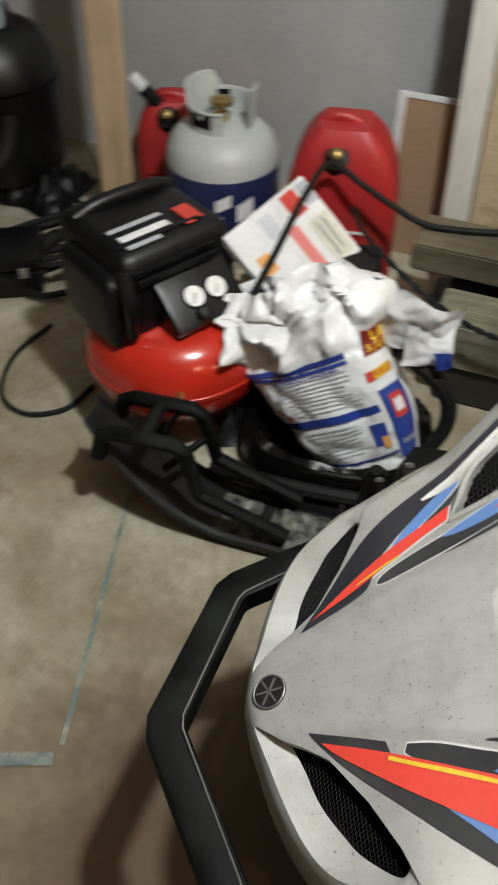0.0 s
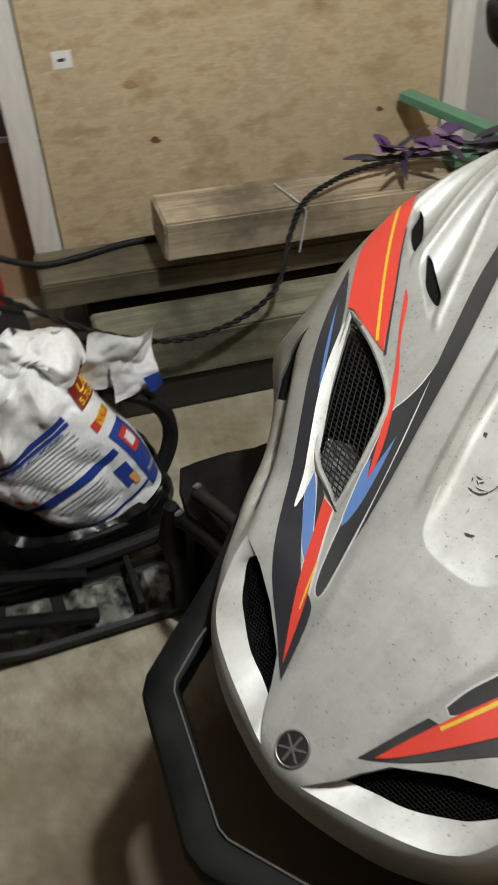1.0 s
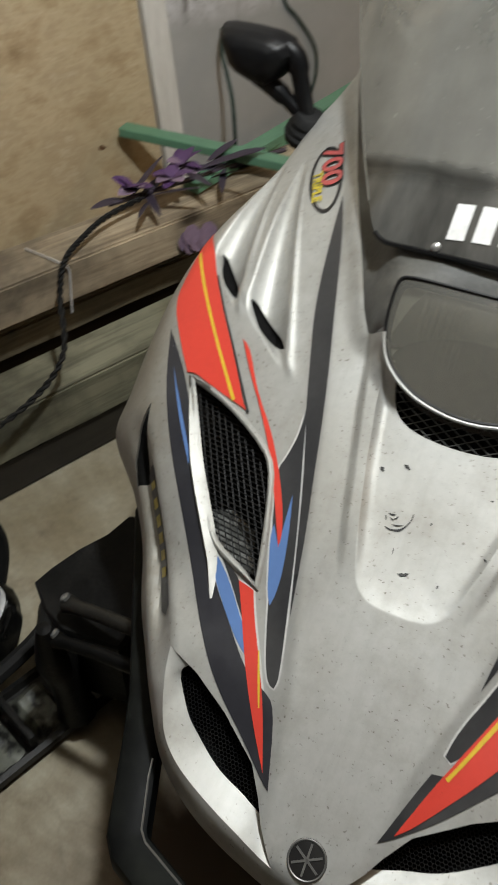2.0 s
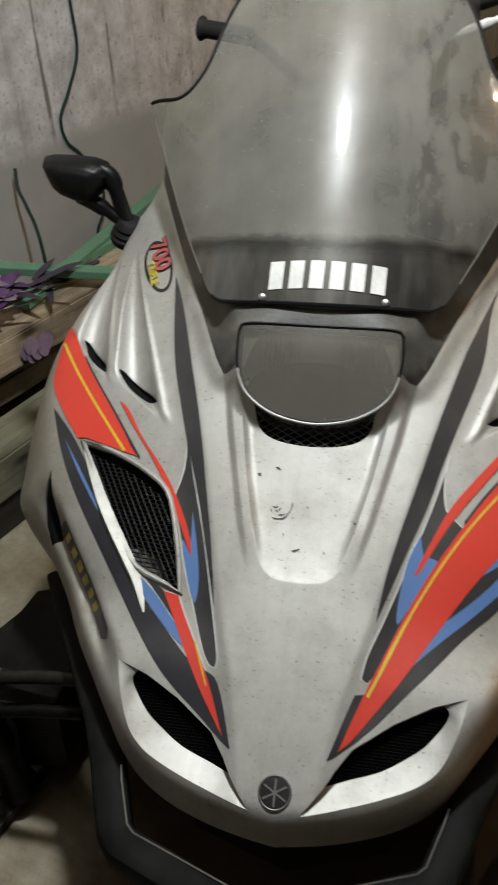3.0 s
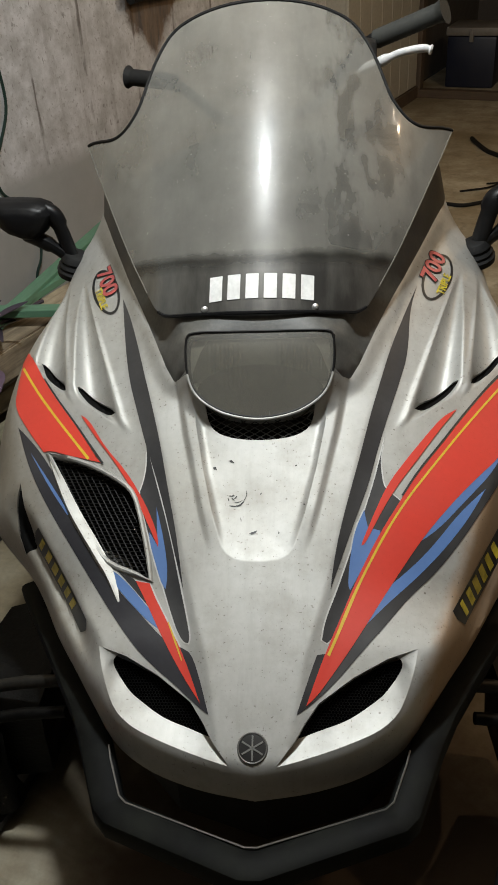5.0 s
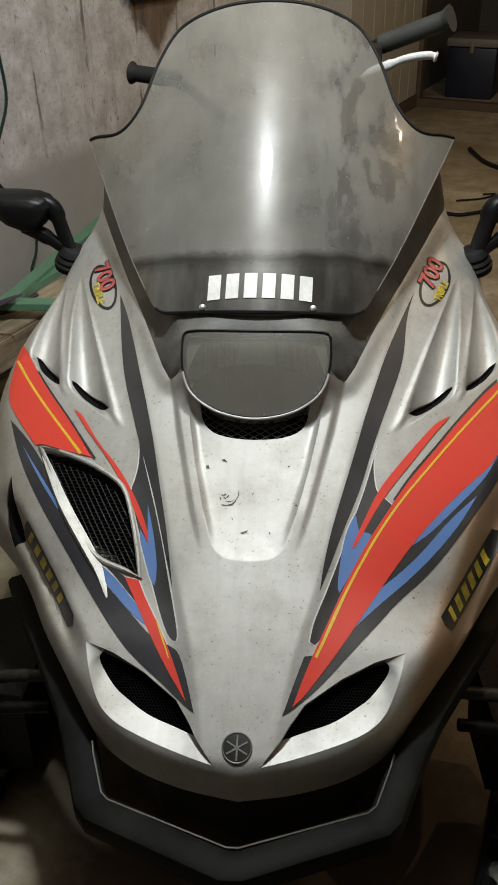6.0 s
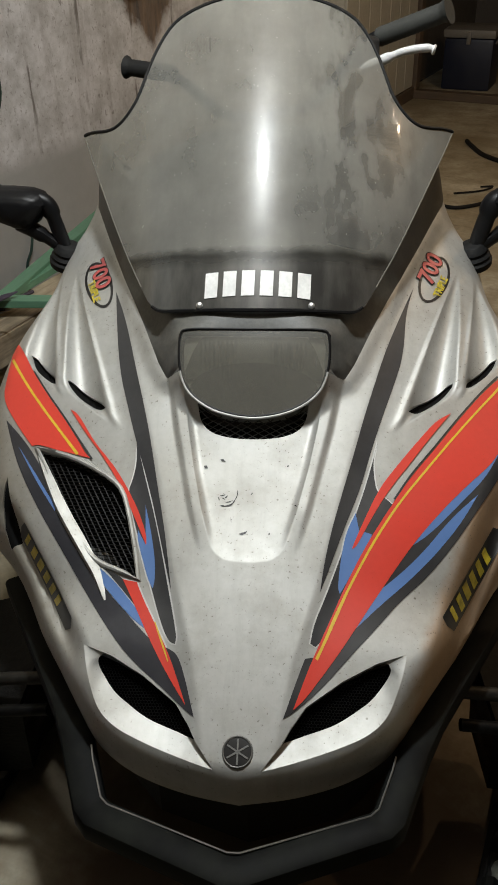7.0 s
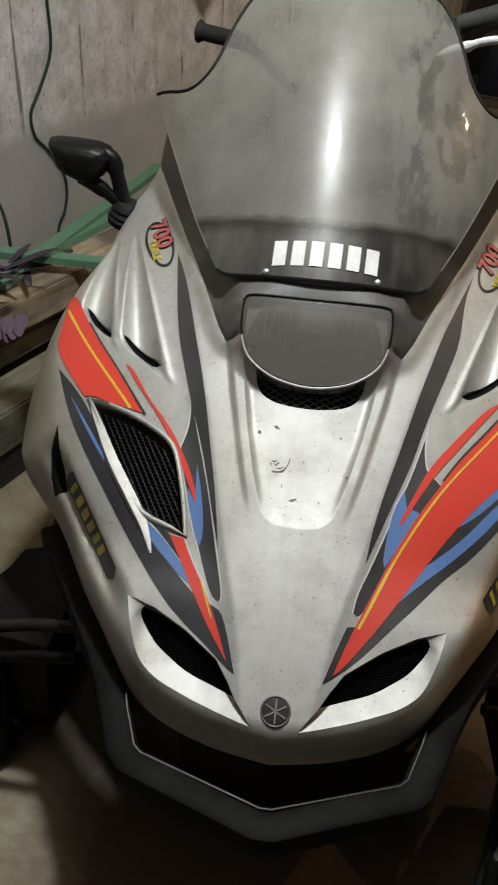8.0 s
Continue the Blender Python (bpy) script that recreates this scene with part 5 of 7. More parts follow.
bowl_grey = surface("grey_reflector_bowl", (0.20, 0.19, 0.16), (0.13, 0.125, 0.105), 0.4, 0.3, 14, 90, 0.6, 0.05)
shell_ring = [(x, s) for x, s in flat_ring(HEAD, 0.95)]
part("reflector", height_mesh(shell_ring, [], lambda x, s: head_height(x, s) - 0.016, 0.008), head_steel, headlight, "dull pale metal reflector")
bowl_ring = [(0.082, 0.6085), (-0.082, 0.6085), (-0.094, 0.592), (-0.108, 0.559), (-0.106, 0.545), (0.106, 0.545), (0.108, 0.559), (0.094, 0.592)]
part("upper_bowl", height_mesh(bowl_ring, [], lambda x, s: head_height(x, s) - 0.0128 + 0.0011 * math.sin(x * 900) * step(0.02, 0.035, abs(x)) * (1 - step(0.075, 0.09, abs(x))) * step(0.553, 0.562, s) * (1 - step(0.594, 0.604, s)), 0.0021), bowl_grey, headlight, "fluted grey reflector bowl")
# dark arch: a reflection in the bowl, put into the colour of this part
arc = [(0.1 * math.cos(a), 0.531 + (0.036 if i <= 20 else 0.004) * math.sin(a)) for i, a in ((i, math.pi * i / 20) for i in range(40))]
part("lower_shell", height_mesh(arc, [], lambda x, s: head_height(x, s) - 0.0112 + 0.0007 * math.sin(x * 900) * step(0.015, 0.03, abs(x)) * (1 - step(0.045, 0.06, abs(x))), 0.0025), shell_dark, headlight, "arched lower reflector with a dark reflection in its colour")
chin = [p for p in flat_ring(HEAD, 0.955) if p[1] < 0.528]
chin = sorted(chin) + [(0.094, 0.5335), (-0.094, 0.5335)]
part("lower_panel", height_mesh(chin, [], lambda x, s: head_height(x, s) - 0.0085, 0.008), shell_dark, headlight, "plain dark panel under the reflector")
bm = rod([slope_place(x, s, head_height(x, s) + 0.0005) for x, s in HEAD], 0.0021, 6, close=True)
low_rim = [p for p in HEAD if p[1] < 0.56]
low_rim = sorted(low_rim)
part("lower_rim", rod([slope_place(x, s - 0.004, head_height(x, s) + 0.0008) for x, s in low_rim], 0.0021, 8), silver, headlight, "thin bright lower rim")
part("bezel", bm, black_plastic, headlight, "thin black rubber bezel")

# windshield
SHIELD = [(0.192, 0.712), (0.176, 0.678), (0.158, 0.660), (0.135, 0.6545), (0.08, 0.6455), (0.0, 0.640), (-0.08, 0.6455), (-0.135, 0.6545), (-0.158, 0.660), (-0.176, 0.678), (-0.192, 0.712), (-0.235, 0.803), (-0.318, 1.0165), (-0.341, 1.081), (-0.337, 1.081),
          (-0.3165, 1.069), (-0.29, 1.05), (-0.268, 1.0405), (-0.246, 1.045), (-0.2236, 1.0665), (-0.21, 1.10), (-0.195, 1.137), (-0.17, 1.174), (-0.144, 1.190), (-0.0825, 1.199), (0.0, 1.2)]
SHIELD = SHIELD + [(-x, s) for x, s in SHIELD[-2:10:-1]]
SHIELD = [p for i, p in enumerate(SHIELD) if p not in SHIELD[:i]]
SHIELD = soften(SHIELD, 2, 2.0)
bm = height_mesh(SHIELD, [], shield_height, 0.014)
skirt(bm, lambda p: Vector((0, 0.002, -0.003)))
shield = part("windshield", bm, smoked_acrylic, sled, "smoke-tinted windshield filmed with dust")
horn = min(range(len(SHIELD)), key=lambda i: SHIELD[i][0])
left = [p for p in SHIELD[horn:] if p[0] <= 0]
edge = [slope_place(x, s, shield_height(x, s)) for x, s in left] + [slope_place(-x, s, shield_height(x, s)) for x, s in left[::-1][1:]]
part("edge_trim", rod(edge, 0.003, 8), rubber, shield, "black rubber edge trim")
flank_edge = [p for p in SHIELD[:horn + 1] if p[0] < 0 and p[1] > 0.70]
for side in (1, -1):
    part("cut_edge", rod([slope_place(-side * x, s, shield_height(x, s)) for x, s in flank_edge], 0.0013, 6), acrylic_edge, shield, "pale cut edge of the acrylic")
lower = [(x, s) for x, s in SHIELD if s < 0.672]
part("lower_trim", rod([slope_place(x, s, shield_height(x, s) - 0.001) for x, s in sorted(lower)], 0.003, 6), black_plastic, shield, "thin black lower seal")
for x in (-0.088, 0.088):
    c = slope_place(x, 0.654, shield_height(x, 0.654) + 0.001)
    m = Matrix.Translation(c) @ pose(0, 0, 0, 48, 0, 0)
    part("screw", lathe([(0.0055, 0), (0.0052, 0.0015), (0.0035, 0.0026), (0.001, 0.003)], 12, at=m), alloy, shield, "round-headed metal screw")
# a maker's word shown as plain white slanted blocks
for i in range(6):
    x0 = -0.0815 + i * 0.0292
    ring = [(x0 + 0.001, 0.6635), (x0 + 0.0215, 0.6635), (x0 + 0.0225, 0.7045), (x0 + 0.002, 0.7045)]
    part("word_block", height_mesh(ring, [], shield_height, 0.012, lift=0.0016), decal_white, shield, "plain white block")

# round nose emblem as plain ring and bars
emblem = part("emblem", lathe([(0.0205, -0.002), (0.0205, 0.0012), (0.018, 0.0016), (0.0005, 0.0016)], 36, at=Matrix.Translation(slope_place(0, 0.001, hood_height(0, 0.001))) @ pose(0, 0, 0, 30, 0, 0)), decal_black, sled, "round dark nose emblem")
m = Matrix.Translation(slope_place(0, 0.001, hood_height(0, 0.001) + 0.0016)) @ pose(0, 0, 0, 30, 0, 0)
part("ring", rod([m @ Vector((0.0192 * math.cos(a), 0.0192 * math.sin(a), 0)) for a in (2 * math.pi * i / 36 for i in range(36))], 0.0012, 6, close=True), dull_metal, emblem, "dull metal ring")
for a in (90, 30, 150):
    part("bar", box(-0.016, 0.016, -0.0011, 0.0011, -0.0005, 0.0012, turn=m @ pose(0, 0, 0, 0, 0, a)), dull_metal, emblem, "dull metal bar", smooth=False)

# bumper
def flat_bar(points, half, tall, soft):
    """A level bar of rounded rectangular section along points, with mitred bends."""
    bm, rings = bmesh.new(), []
    pts = [Vector(p) for p in points]
    section = [(half, -tall + soft), (half, tall - soft), (half - soft * 0.3, tall - soft * 0.3), (half - soft, tall), (-half + soft, tall), (-half + soft * 0.3, tall - soft * 0.3), (-half, tall - soft), (-half, -tall + soft), (-half + soft, -tall), (half - soft, -tall)]
    for i, p in enumerate(pts):
        a, b = (p - pts[max(0, i - 1)]), (pts[min(len(pts) - 1, i + 1)] - p)
        d = (a.normalized() + b.normalized()).normalized()
        side = Vector((d.y, -d.x, 0)).normalized()
        rings.append([bm.verts.new(p + side * u + Vector((0, 0, w))) for u, w in section])
    n = len(section)
    for r, q in zip(rings, rings[1:]):
        for j in range(n):
            bm.faces.new((r[j], r[(j + 1) % n], q[(j + 1) % n], q[j]))
    bm.faces.new(rings[0])
    bm.faces.new(rings[-1][::-1])
    return bm


Z = LIFT
bend = [(-0.425, 0.40, Z - 0.095), (-0.345, 0.262, Z - 0.092), (-0.268, 0.13, Z - 0.088), (-0.240, 0.070, Z - 0.087), (-0.226, 0.035, Z - 0.089), (-0.2, -0.030, Z - 0.098), (-0.188, -0.043, Z - 0.098), (-0.010, -0.117, Z - 0.088)]
bend = bend + [(-x, y, z) for x, y, z in bend[::-1]]
bumper = part("bumper", flat_bar(bend, 0.024, 0.021, 0.009), bumper_black, sled, "scuffed black front bumper bar")
inner = [(-0.213, 0.05, Z - 0.064), (-0.207, 0.03, Z - 0.066), (-0.186, -0.022, Z - 0.076), (-0.175, -0.032, Z - 0.077), (-0.008, -0.098, Z - 0.065)]
inner = inner + [(-x, y, z) for x, y, z in inner[::-1]]
# bright rod in place of the highlight along the bar's inner edge
part("edge_highlight", rod(inner, 0.0014, 6), steel, bumper, "bright rod for the inner edge's highlight")

# belly, tunnel and seat behind the hood
bm = bmesh.new()
ring = [(-0.26, 0.24), (-0.15, 0.12), (0, 0.07), (0.15, 0.12), (0.26, 0.24), (0.37, 0.36), (0.42, 0.50), (0.42, 1.0), (-0.42, 1.0), (-0.42, 0.50), (-0.37, 0.36)]
plate(ring, 0.24, bm, pose(0, 0.02, 0.40))
part("belly_pan", bm, black_plastic, sled, "black plastic belly pan", smooth=False)
part("tunnel", box(-0.22, 0.22, 1.0, 2.55, 0.16, 0.48, 0.02), dark_steel, sled, "dark metal track tunnel")
part("seat", box(-0.17, 0.17, 1.35, 2.45, 0.48, 0.68, 0.06), black_plastic, sled, "black padded seat")
part("track", box(-0.19, 0.19, 0.75, 2.6, 0.0, 0.2, 0.08), rubber, sled, "black rubber drive track")
POD = [(-0.185, 0.80), (-0.185, 0.861), (-0.165, 0.874), (-0.145, 0.880), (-0.12, 0.890), (-0.095, 0.898), (-0.05, 0.901), (0.0, 0.902)]
POD = POD + [(-x, s) for x, s in POD[-2::-1]]
bm = height_mesh(POD, [], lambda x, s: shield_height(x, s) - 0.05 - 0.05 * step(0.84, 0.91, s), 0.02)
skirt(bm, lambda p: -0.05 * OFF)
part("dash", bm, black_plastic, sled, "black instrument pod behind the windshield")

# handlebar, grips and brake lever
bar = part("handlebar", rod(smooth_path([(0.313, 0.985, 1.257), (0.19, 1.045, 1.205), (0.08, 1.11, 1.08), (-0.08, 1.14, 1.05), (-0.19, 1.17, 1.118), (-0.30, 1.21, 1.137)], 5), 0.011, 10), pit_black, sled, "dark steel handlebar")


def grip(a, b):
    a, b = Vector(a), Vector(b)
    pts, rad = [], []
    for i in range(33):
        k = i / 32
        pts.append(a.lerp(b, k))
        rad.append(0.0165 + (0.0007 if i % 2 else 0) + (0.007 * max(0, 1 - k * 12)))
    return rod(pts, rad, 14)


grip_rubber = surface("dusty_grip_rubber", (0.022, 0.023, 0.021), (0.06, 0.06, 0.053), 0.65, 0, 14, 150, 0.6, 0.2, shine=0.25)
part("grip", grip((0.322, 0.981, 1.261), (0.205, 1.038, 1.211)), grip_rubber, bar, "ribbed black rubber grip")
part("grip", grip((-0.307, 1.213, 1.137), (-0.20, 1.172, 1.129)), rubber, bar, "ribbed black rubber grip")
lever_alloy = surface("cast_alloy_lever", (0.86, 0.86, 0.85), (0.66, 0.66, 0.64), 0.36, 0.35, 10, 120, 0.4, 0.03)
part("brake_lever", rod(smooth_path([(0.175, 1.0, 1.165), (0.205, 0.985, 1.178), (0.245, 0.972, 1.196), (0.284, 0.965, 1.203), (0.301, 0.962, 1.200)], 5), [0.011] * 8 + [0.008] * 9 + [0.007] * 2 + [0.0105, 0.008], 10, flat=0.85), lever_alloy, bar, "polished alloy brake lever")
part("lever_perch", box(0.165, 0.205, 0.99, 1.05, 1.165, 1.215, 0.008), dark_steel, bar, "dark lever mount")


# mirrors
def mirror_on(side):
    base = Vector((side * 0.402, 0.905, 0.832))
    def at(x, y, z):
        return base + 0.8 * Vector((side * x, y, z))

    body = part("mirror_boot", lathe([(0.034, -0.012), (0.036, 0.0), (0.031, 0.005), (0.033, 0.010), (0.027, 0.017), (0.029, 0.022), (0.022, 0.034), (0.018, 0.036)], 20, at=Matrix.Translation(base) @ pose(0, 0, 0, 8, -side * 14, 0)), rubber, sled, "ribbed black mirror boot")
    arm = smooth_path([at(*p) for p in ((0.0, 0, 0.02), (0.008, 0.0, 0.06), (0.020, 0.0, 0.11), (0.030, 0.0, 0.14), (0.05, 0.0, 0.152))], 4)
    part("mirror_arm", rod(arm, [0.017] * 9 + [0.021] * 8, 12, flat=0.8), black_plastic, body, "black mirror arm")
    arm = smooth_path([at(*p) for p in ((0.004, 0, 0.025), (0.035, 0.0, 0.052), (0.075, 0.0, 0.078), (0.11, 0.0, 0.096))], 4)
    part("mirror_brace", rod(arm, [0.015] * 6 + [0.019] * 7, 10, flat=0.8), black_plastic, body, "black mirror brace")
    rim = [(0.022, 0.150), (0.034, 0.170), (0.060, 0.180), (0.110, 0.184), (0.160, 0.184), (0.180, 0.180), (0.186, 0.168), (0.178, 0.140), (0.168, 0.116), (0.150, 0.100), (0.110, 0.084), (0.080, 0.082), (0.052, 0.102), (0.034, 0.128)]
    bm, rows = bmesh.new(), []
    for y, grow in ((0.018, 0.93), (0.014, 1.0), (0.0, 1.0), (-0.02, 0.93), (-0.038, 0.76), (-0.048, 0.5), (-0.052, 0.2)):
        rows.append([bm.verts.new(at(0.105 + (x - 0.105) * grow, y, 0.135 + (z - 0.135) * grow)) for x, z in rim])
    for a, b in zip(rows, rows[1:]):
        for j in range(len(rim)):
            bm.faces.new((a[j], a[(j + 1) % len(rim)], b[(j + 1) % len(rim)], b[j]))
    bm.faces.new(rows[0])
    bm.faces.new(rows[-1][::-1])
    bmesh.ops.subdivide_edges(bm, edges=bm.edges[:], cuts=2, smooth=0.6, use_grid_fill=True)
    shell = part("mirror_shell", bm, black_plastic, body, "pointed black mirror shell")
    bm = bmesh.new()
    bm.faces.new([bm.verts.new(at(0.105 + (x - 0.105) * 0.84, 0.0195, 0.135 + (z - 0.135) * 0.84)) for x, z in rim])
    part("mirror_glass", bm, mirror_glass, shell, "silvered mirror glass")


mirror_on(-1)
mirror_on(1)


# skis, turned to one side, with their tip loops
def ski(at):
    base = part("ski", bmesh_ski(), ski_plastic, sled, "black plastic ski with a raised tip")
    base.matrix_local = at
    part("ski_loop", rod([(-0.052, -0.40, 0.165), (-0.052, -0.385, 0.225), (-0.052, -0.36, 0.238), (-0.052, -0.235, 0.243), (-0.052, -0.215, 0.23), (-0.052, -0.19, 0.12), (-0.05, -0.01, 0.055)], 0.016, 8), bumper_black, base, "black tip loop")
    part("ski_loop", rod([(0.052, -0.40, 0.165), (0.052, -0.385, 0.225), (0.052, -0.36, 0.238), (0.052, -0.235, 0.243), (0.052, -0.215, 0.23), (0.052, -0.19, 0.12), (0.05, -0.01, 0.055)], 0.016, 8), bumper_black, base, "black tip loop")
    part("loop_bridge", rod([(-0.052, -0.30, 0.24), (0.052, -0.30, 0.24)], 0.015, 8), bumper_black, base, "black cross bridge")
    part("loop_bridge", rod([(-0.052, -0.205, 0.18), (0.052, -0.26, 0.17)], 0.008, 8), bumper_black, base, "black cross bridge")
    part("spindle_saddle", box(-0.046, 0.046, 0.27, 0.44, 0.02, 0.10, 0.012), greasy_black, base, "oily steel ski saddle")
    for y in (0.075, 0.175):
        part("saddle_bolt", lathe([(0.011, 0.03), (0.011, 0.042), (0.006, 0.044), (0.006, 0.05), (0.001, 0.051)], 8, at=pose(-0.02, y, 0)), dark_steel, base, "oily steel bolt")
        part("saddle_rib", box(-0.06, 0.06, y - 0.006, y + 0.006, 0.02, 0.065, 0.003), oily_black, base, "cast rib")
    for a, b, seed in ((-0.17, -0.085, 1), (-0.06, 0.06, 2), (0.09, 0.155, 3)):
        bm, rows = bmesh.new(), []
        for i in range(19):
            y = a + (b - a) * i / 18
            rise = 0.21 * max(0, (-0.12 - y) / 0.31) ** 1.8
            half = 0.053 + 0.006 * noise.noise(Vector((seed, y * 60, 0)))
            rows.append([bm.verts.new((half * k / 8, y + 0.004 * noise.noise(Vector((k, seed, 7))), 0.018 + rise + (0.014 + 0.012 * noise.noise(Vector((half * k / 8 * 45, y * 45, seed)))) * min(1.0, (8 - abs(k)) / 3) * min(1.0, min(i, 18 - i) / 3))) for k in range(-8, 9)])
        for r, q in zip(rows, rows[1:]):
            for k in range(16):
                bm.faces.new((r[k], r[k + 1], q[k + 1], q[k]))
        part("caked_frost", bm, caked_ice, base, "dirty grey frost caked in the ski")
    part("runner", rod([(0, -0.30, 0.035), (0, -0.12, -0.002), (0, 0.55, -0.002)], 0.007, 6), steel, base, "steel wear runner")
    return base


def bmesh_ski():
    bm = bmesh.new()
    rows = []
    for i in range(29):
        y = -0.43 + i * 0.04
        rise = 0.21 * max(0, (-0.12 - y) / 0.31) ** 1.8
        wide = 0.072 * (1 - 0.5 * max(0, (-0.25 - y) / 0.18) ** 2)
        row = []
        for x, z in ((-1, 0.028), (-1.0, 0.012), (-0.8, 0.005), (0, 0.0), (0.8, 0.005), (1.0, 0.012), (1, 0.028), (0.86, 0.03), (0.8, 0.016), (0, 0.012), (-0.8, 0.016), (-0.86, 0.03)):
            row.append(bm.verts.new((x * wide, y, z + rise + 0.003)))
        rows.append(row)
    for a, b in zip(rows, rows[1:]):
        for j in range(12):
            bm.faces.new((a[j], a[(j + 1) % 12], b[(j + 1) % 12], b[j]))
    bm.faces.new(rows[0])
    bm.faces.new(rows[-1][::-1])
    return bm


ski(pose(-0.618, 0.093, 0.0, 0, 0, -19.3))
ski(pose(0.452, 0.093, 0.0, 0, 0, -19.3))
# front suspension
def casing(side):
    """A dark moulded guard between the ski and the hull, narrowing downwards."""
    bm, rings = bmesh.new(), []
    top = [(0.588, 0.285, 0.297), (0.578, 0.315, 0.302), (0.552, 0.362, 0.314), (0.52, 0.405, 0.324), (0.505, 0.452, 0.33), (0.43, 0.47, 0.34), (0.37, 0.36, 0.345), (0.40, 0.24, 0.29), (0.50, 0.232, 0.285), (0.545, 0.25, 0.292)]
    for grow, drop in ((0.96, 0.0), (1.0, 0.006), (0.97, 0.02), (0.88, 0.09), (0.8, 0.2)):
        rings.append([bm.verts.new((side * (0.48 + (x - 0.48) * grow), 0.32 + (y - 0.32) * grow, z - drop)) for x, y, z in top])
    n = len(top)
    for r, q in zip(rings, rings[1:]):
        for k in range(n):
            bm.faces.new((r[k], r[(k + 1) % n], q[(k + 1) % n], q[k]))
    hub = bm.verts.new((side * 0.47, 0.34, 0.305))
    for k in range(n):
        bm.faces.new((rings[0][(k + 1) % n], rings[0][k], hub))
    bm.faces.new(rings[-1])
    bmesh.ops.recalc_face_normals(bm, faces=bm.faces)
    return bm


for side in (-1, 1):
    part("arm_guard", casing(side), greasy_black, sled, "greasy black moulded guard beside the ski leg")
    for a, b, r, mat in (((0.500, 0.258, 0.322), (0.335, 0.240, 0.365), 0.0115, worn_arm), ((0.490, 0.208, 0.300), (0.335, 0.203, 0.33), 0.0105, greasy_black)):
        a, b = Vector((side * a[0], a[1], a[2])), Vector((side * b[0], b[1], b[2]))
        arm = part("suspension_arm", rod([a, a.lerp(b, 0.12), a.lerp(b, 0.5) + Vector((0, 0, 0.004)), b], [r * 1.35, r, r, r], 10), mat, sled, "oily steel suspension arm")
        # bolt head added for the glint at the arm's knuckle
        part("glint_bolt", lathe([(0.0085, 0.0), (0.0085, 0.005), (0.005, 0.007), (0.001, 0.0075)], 6, at=Matrix.Translation(a + Vector((0, 0, r * 1.1))) @ pose(0, 0, 0, 0, side * 35, 0)), dull_metal, arm, "bright bolt for the knuckle's glint")
    bm = lathe([(0.036, 0.05), (0.03, 0.08), (0.026, 0.16), (0.03, 0.2), (0.034, 0.23), (0.022, 0.29), (0.012, 0.325), (0.001, 0.327)], 12, at=pose(side * 0.505, 0.232, 0) @ pose(0, 0, 0, 5, 0, 0))
    part("spindle", bm, greasy_black, sled, "greasy black ski leg")
    # panel and board sit out of view, added to shade the floor
    part("side_panel", box(min(side * 0.36, side * 0.45), max(side * 0.36, side * 0.45), 0.46, 1.15, 0.26, 0.56, 0.02), black_plastic, sled, "black plastic side panel under the hood, added out of view to shade the floor")
    board_ring = [(side * x, y) for x, y in ((0.24, 0.50), (0.44, 0.50), (0.49, 0.56), (0.50, 0.66), (0.50, 2.35), (0.24, 2.35))]
    part("running_board", plate(board_ring, 0.03, at=pose(0, 0, 0.285)), black_plastic, sled, "black ribbed running board, added out of view to shade the floor", smooth=False)
    coil = [(side * (0.43 - 0.18 * k) + 0.032 * math.cos(k * 56), 0.40 + 0.032 * math.sin(k * 56), 0.20 + 0.28 * k) for k in (i / 110 for i in range(111))]
    part("coil_spring", rod(coil, 0.0055, 6), oily_black, sled, "dark coil spring")


# ---- loose things by the wall (room coordinates) ----
def room_thing(name, label, category, x, y, z=0.0, yaw=0.0, group=""):
    return thing(name, label, category, ROOM @ pose(x, y, z, 0, 0, yaw), group)


# propane cylinder
tank = room_thing("propane_cylinder", "white propane cylinder with navy label standing on the floor", "gas cylinder", -1.56, -0.755, 0, 52)
part("body", lathe([(0.105, 0.022), (0.14, 0.03), (0.152, 0.06), (0.1545, 0.10), (0.1545, 0.265), (0.151, 0.295), (0.14, 0.325), (0.118, 0.348), (0.085, 0.362), (0.04, 0.368), (0.001, 0.369)], 44), tank_white, tank, "dull white steel shell")
part("foot_ring", lathe([(0.108, 0.0), (0.108, 0.035), (0.10, 0.035), (0.10, 0.0)], 36), tank_white, tank, "steel foot ring")
part("label", lathe([(0.1552, 0.075), (0.1562, 0.078), (0.1562, 0.262), (0.1552, 0.265)], 44), navy_label, tank, "navy blue wrap label")
for i, (a0, a1, z0, z1, mat) in enumerate(((-0.62, -0.35, 0.19, 0.225, bag_white), (-0.75, -0.5, 0.14, 0.16, bag_white), (-1.3, -1.05, 0.12, 0.19, bag_blue), (-0.25, 0.05, 0.16, 0.21, bag_white))):
    bm = bmesh.new()
    rows = [[bm.verts.new((0.1572 * math.cos(a0 + (a1 - a0) * k / 8), 0.1572 * math.sin(a0 + (a1 - a0) * k / 8), z + 0.02 * (k / 8 - 0.5))) for k in range(9)] for z in (z0, z1)]
    for k in range(8):
        bm.faces.new((rows[0][k], rows[0][k + 1], rows[1][k + 1], rows[1][k]))
    part("label_patch", bm, mat, tank, "plain printed patch")
bm = bmesh.new()
N = 48
rows = []
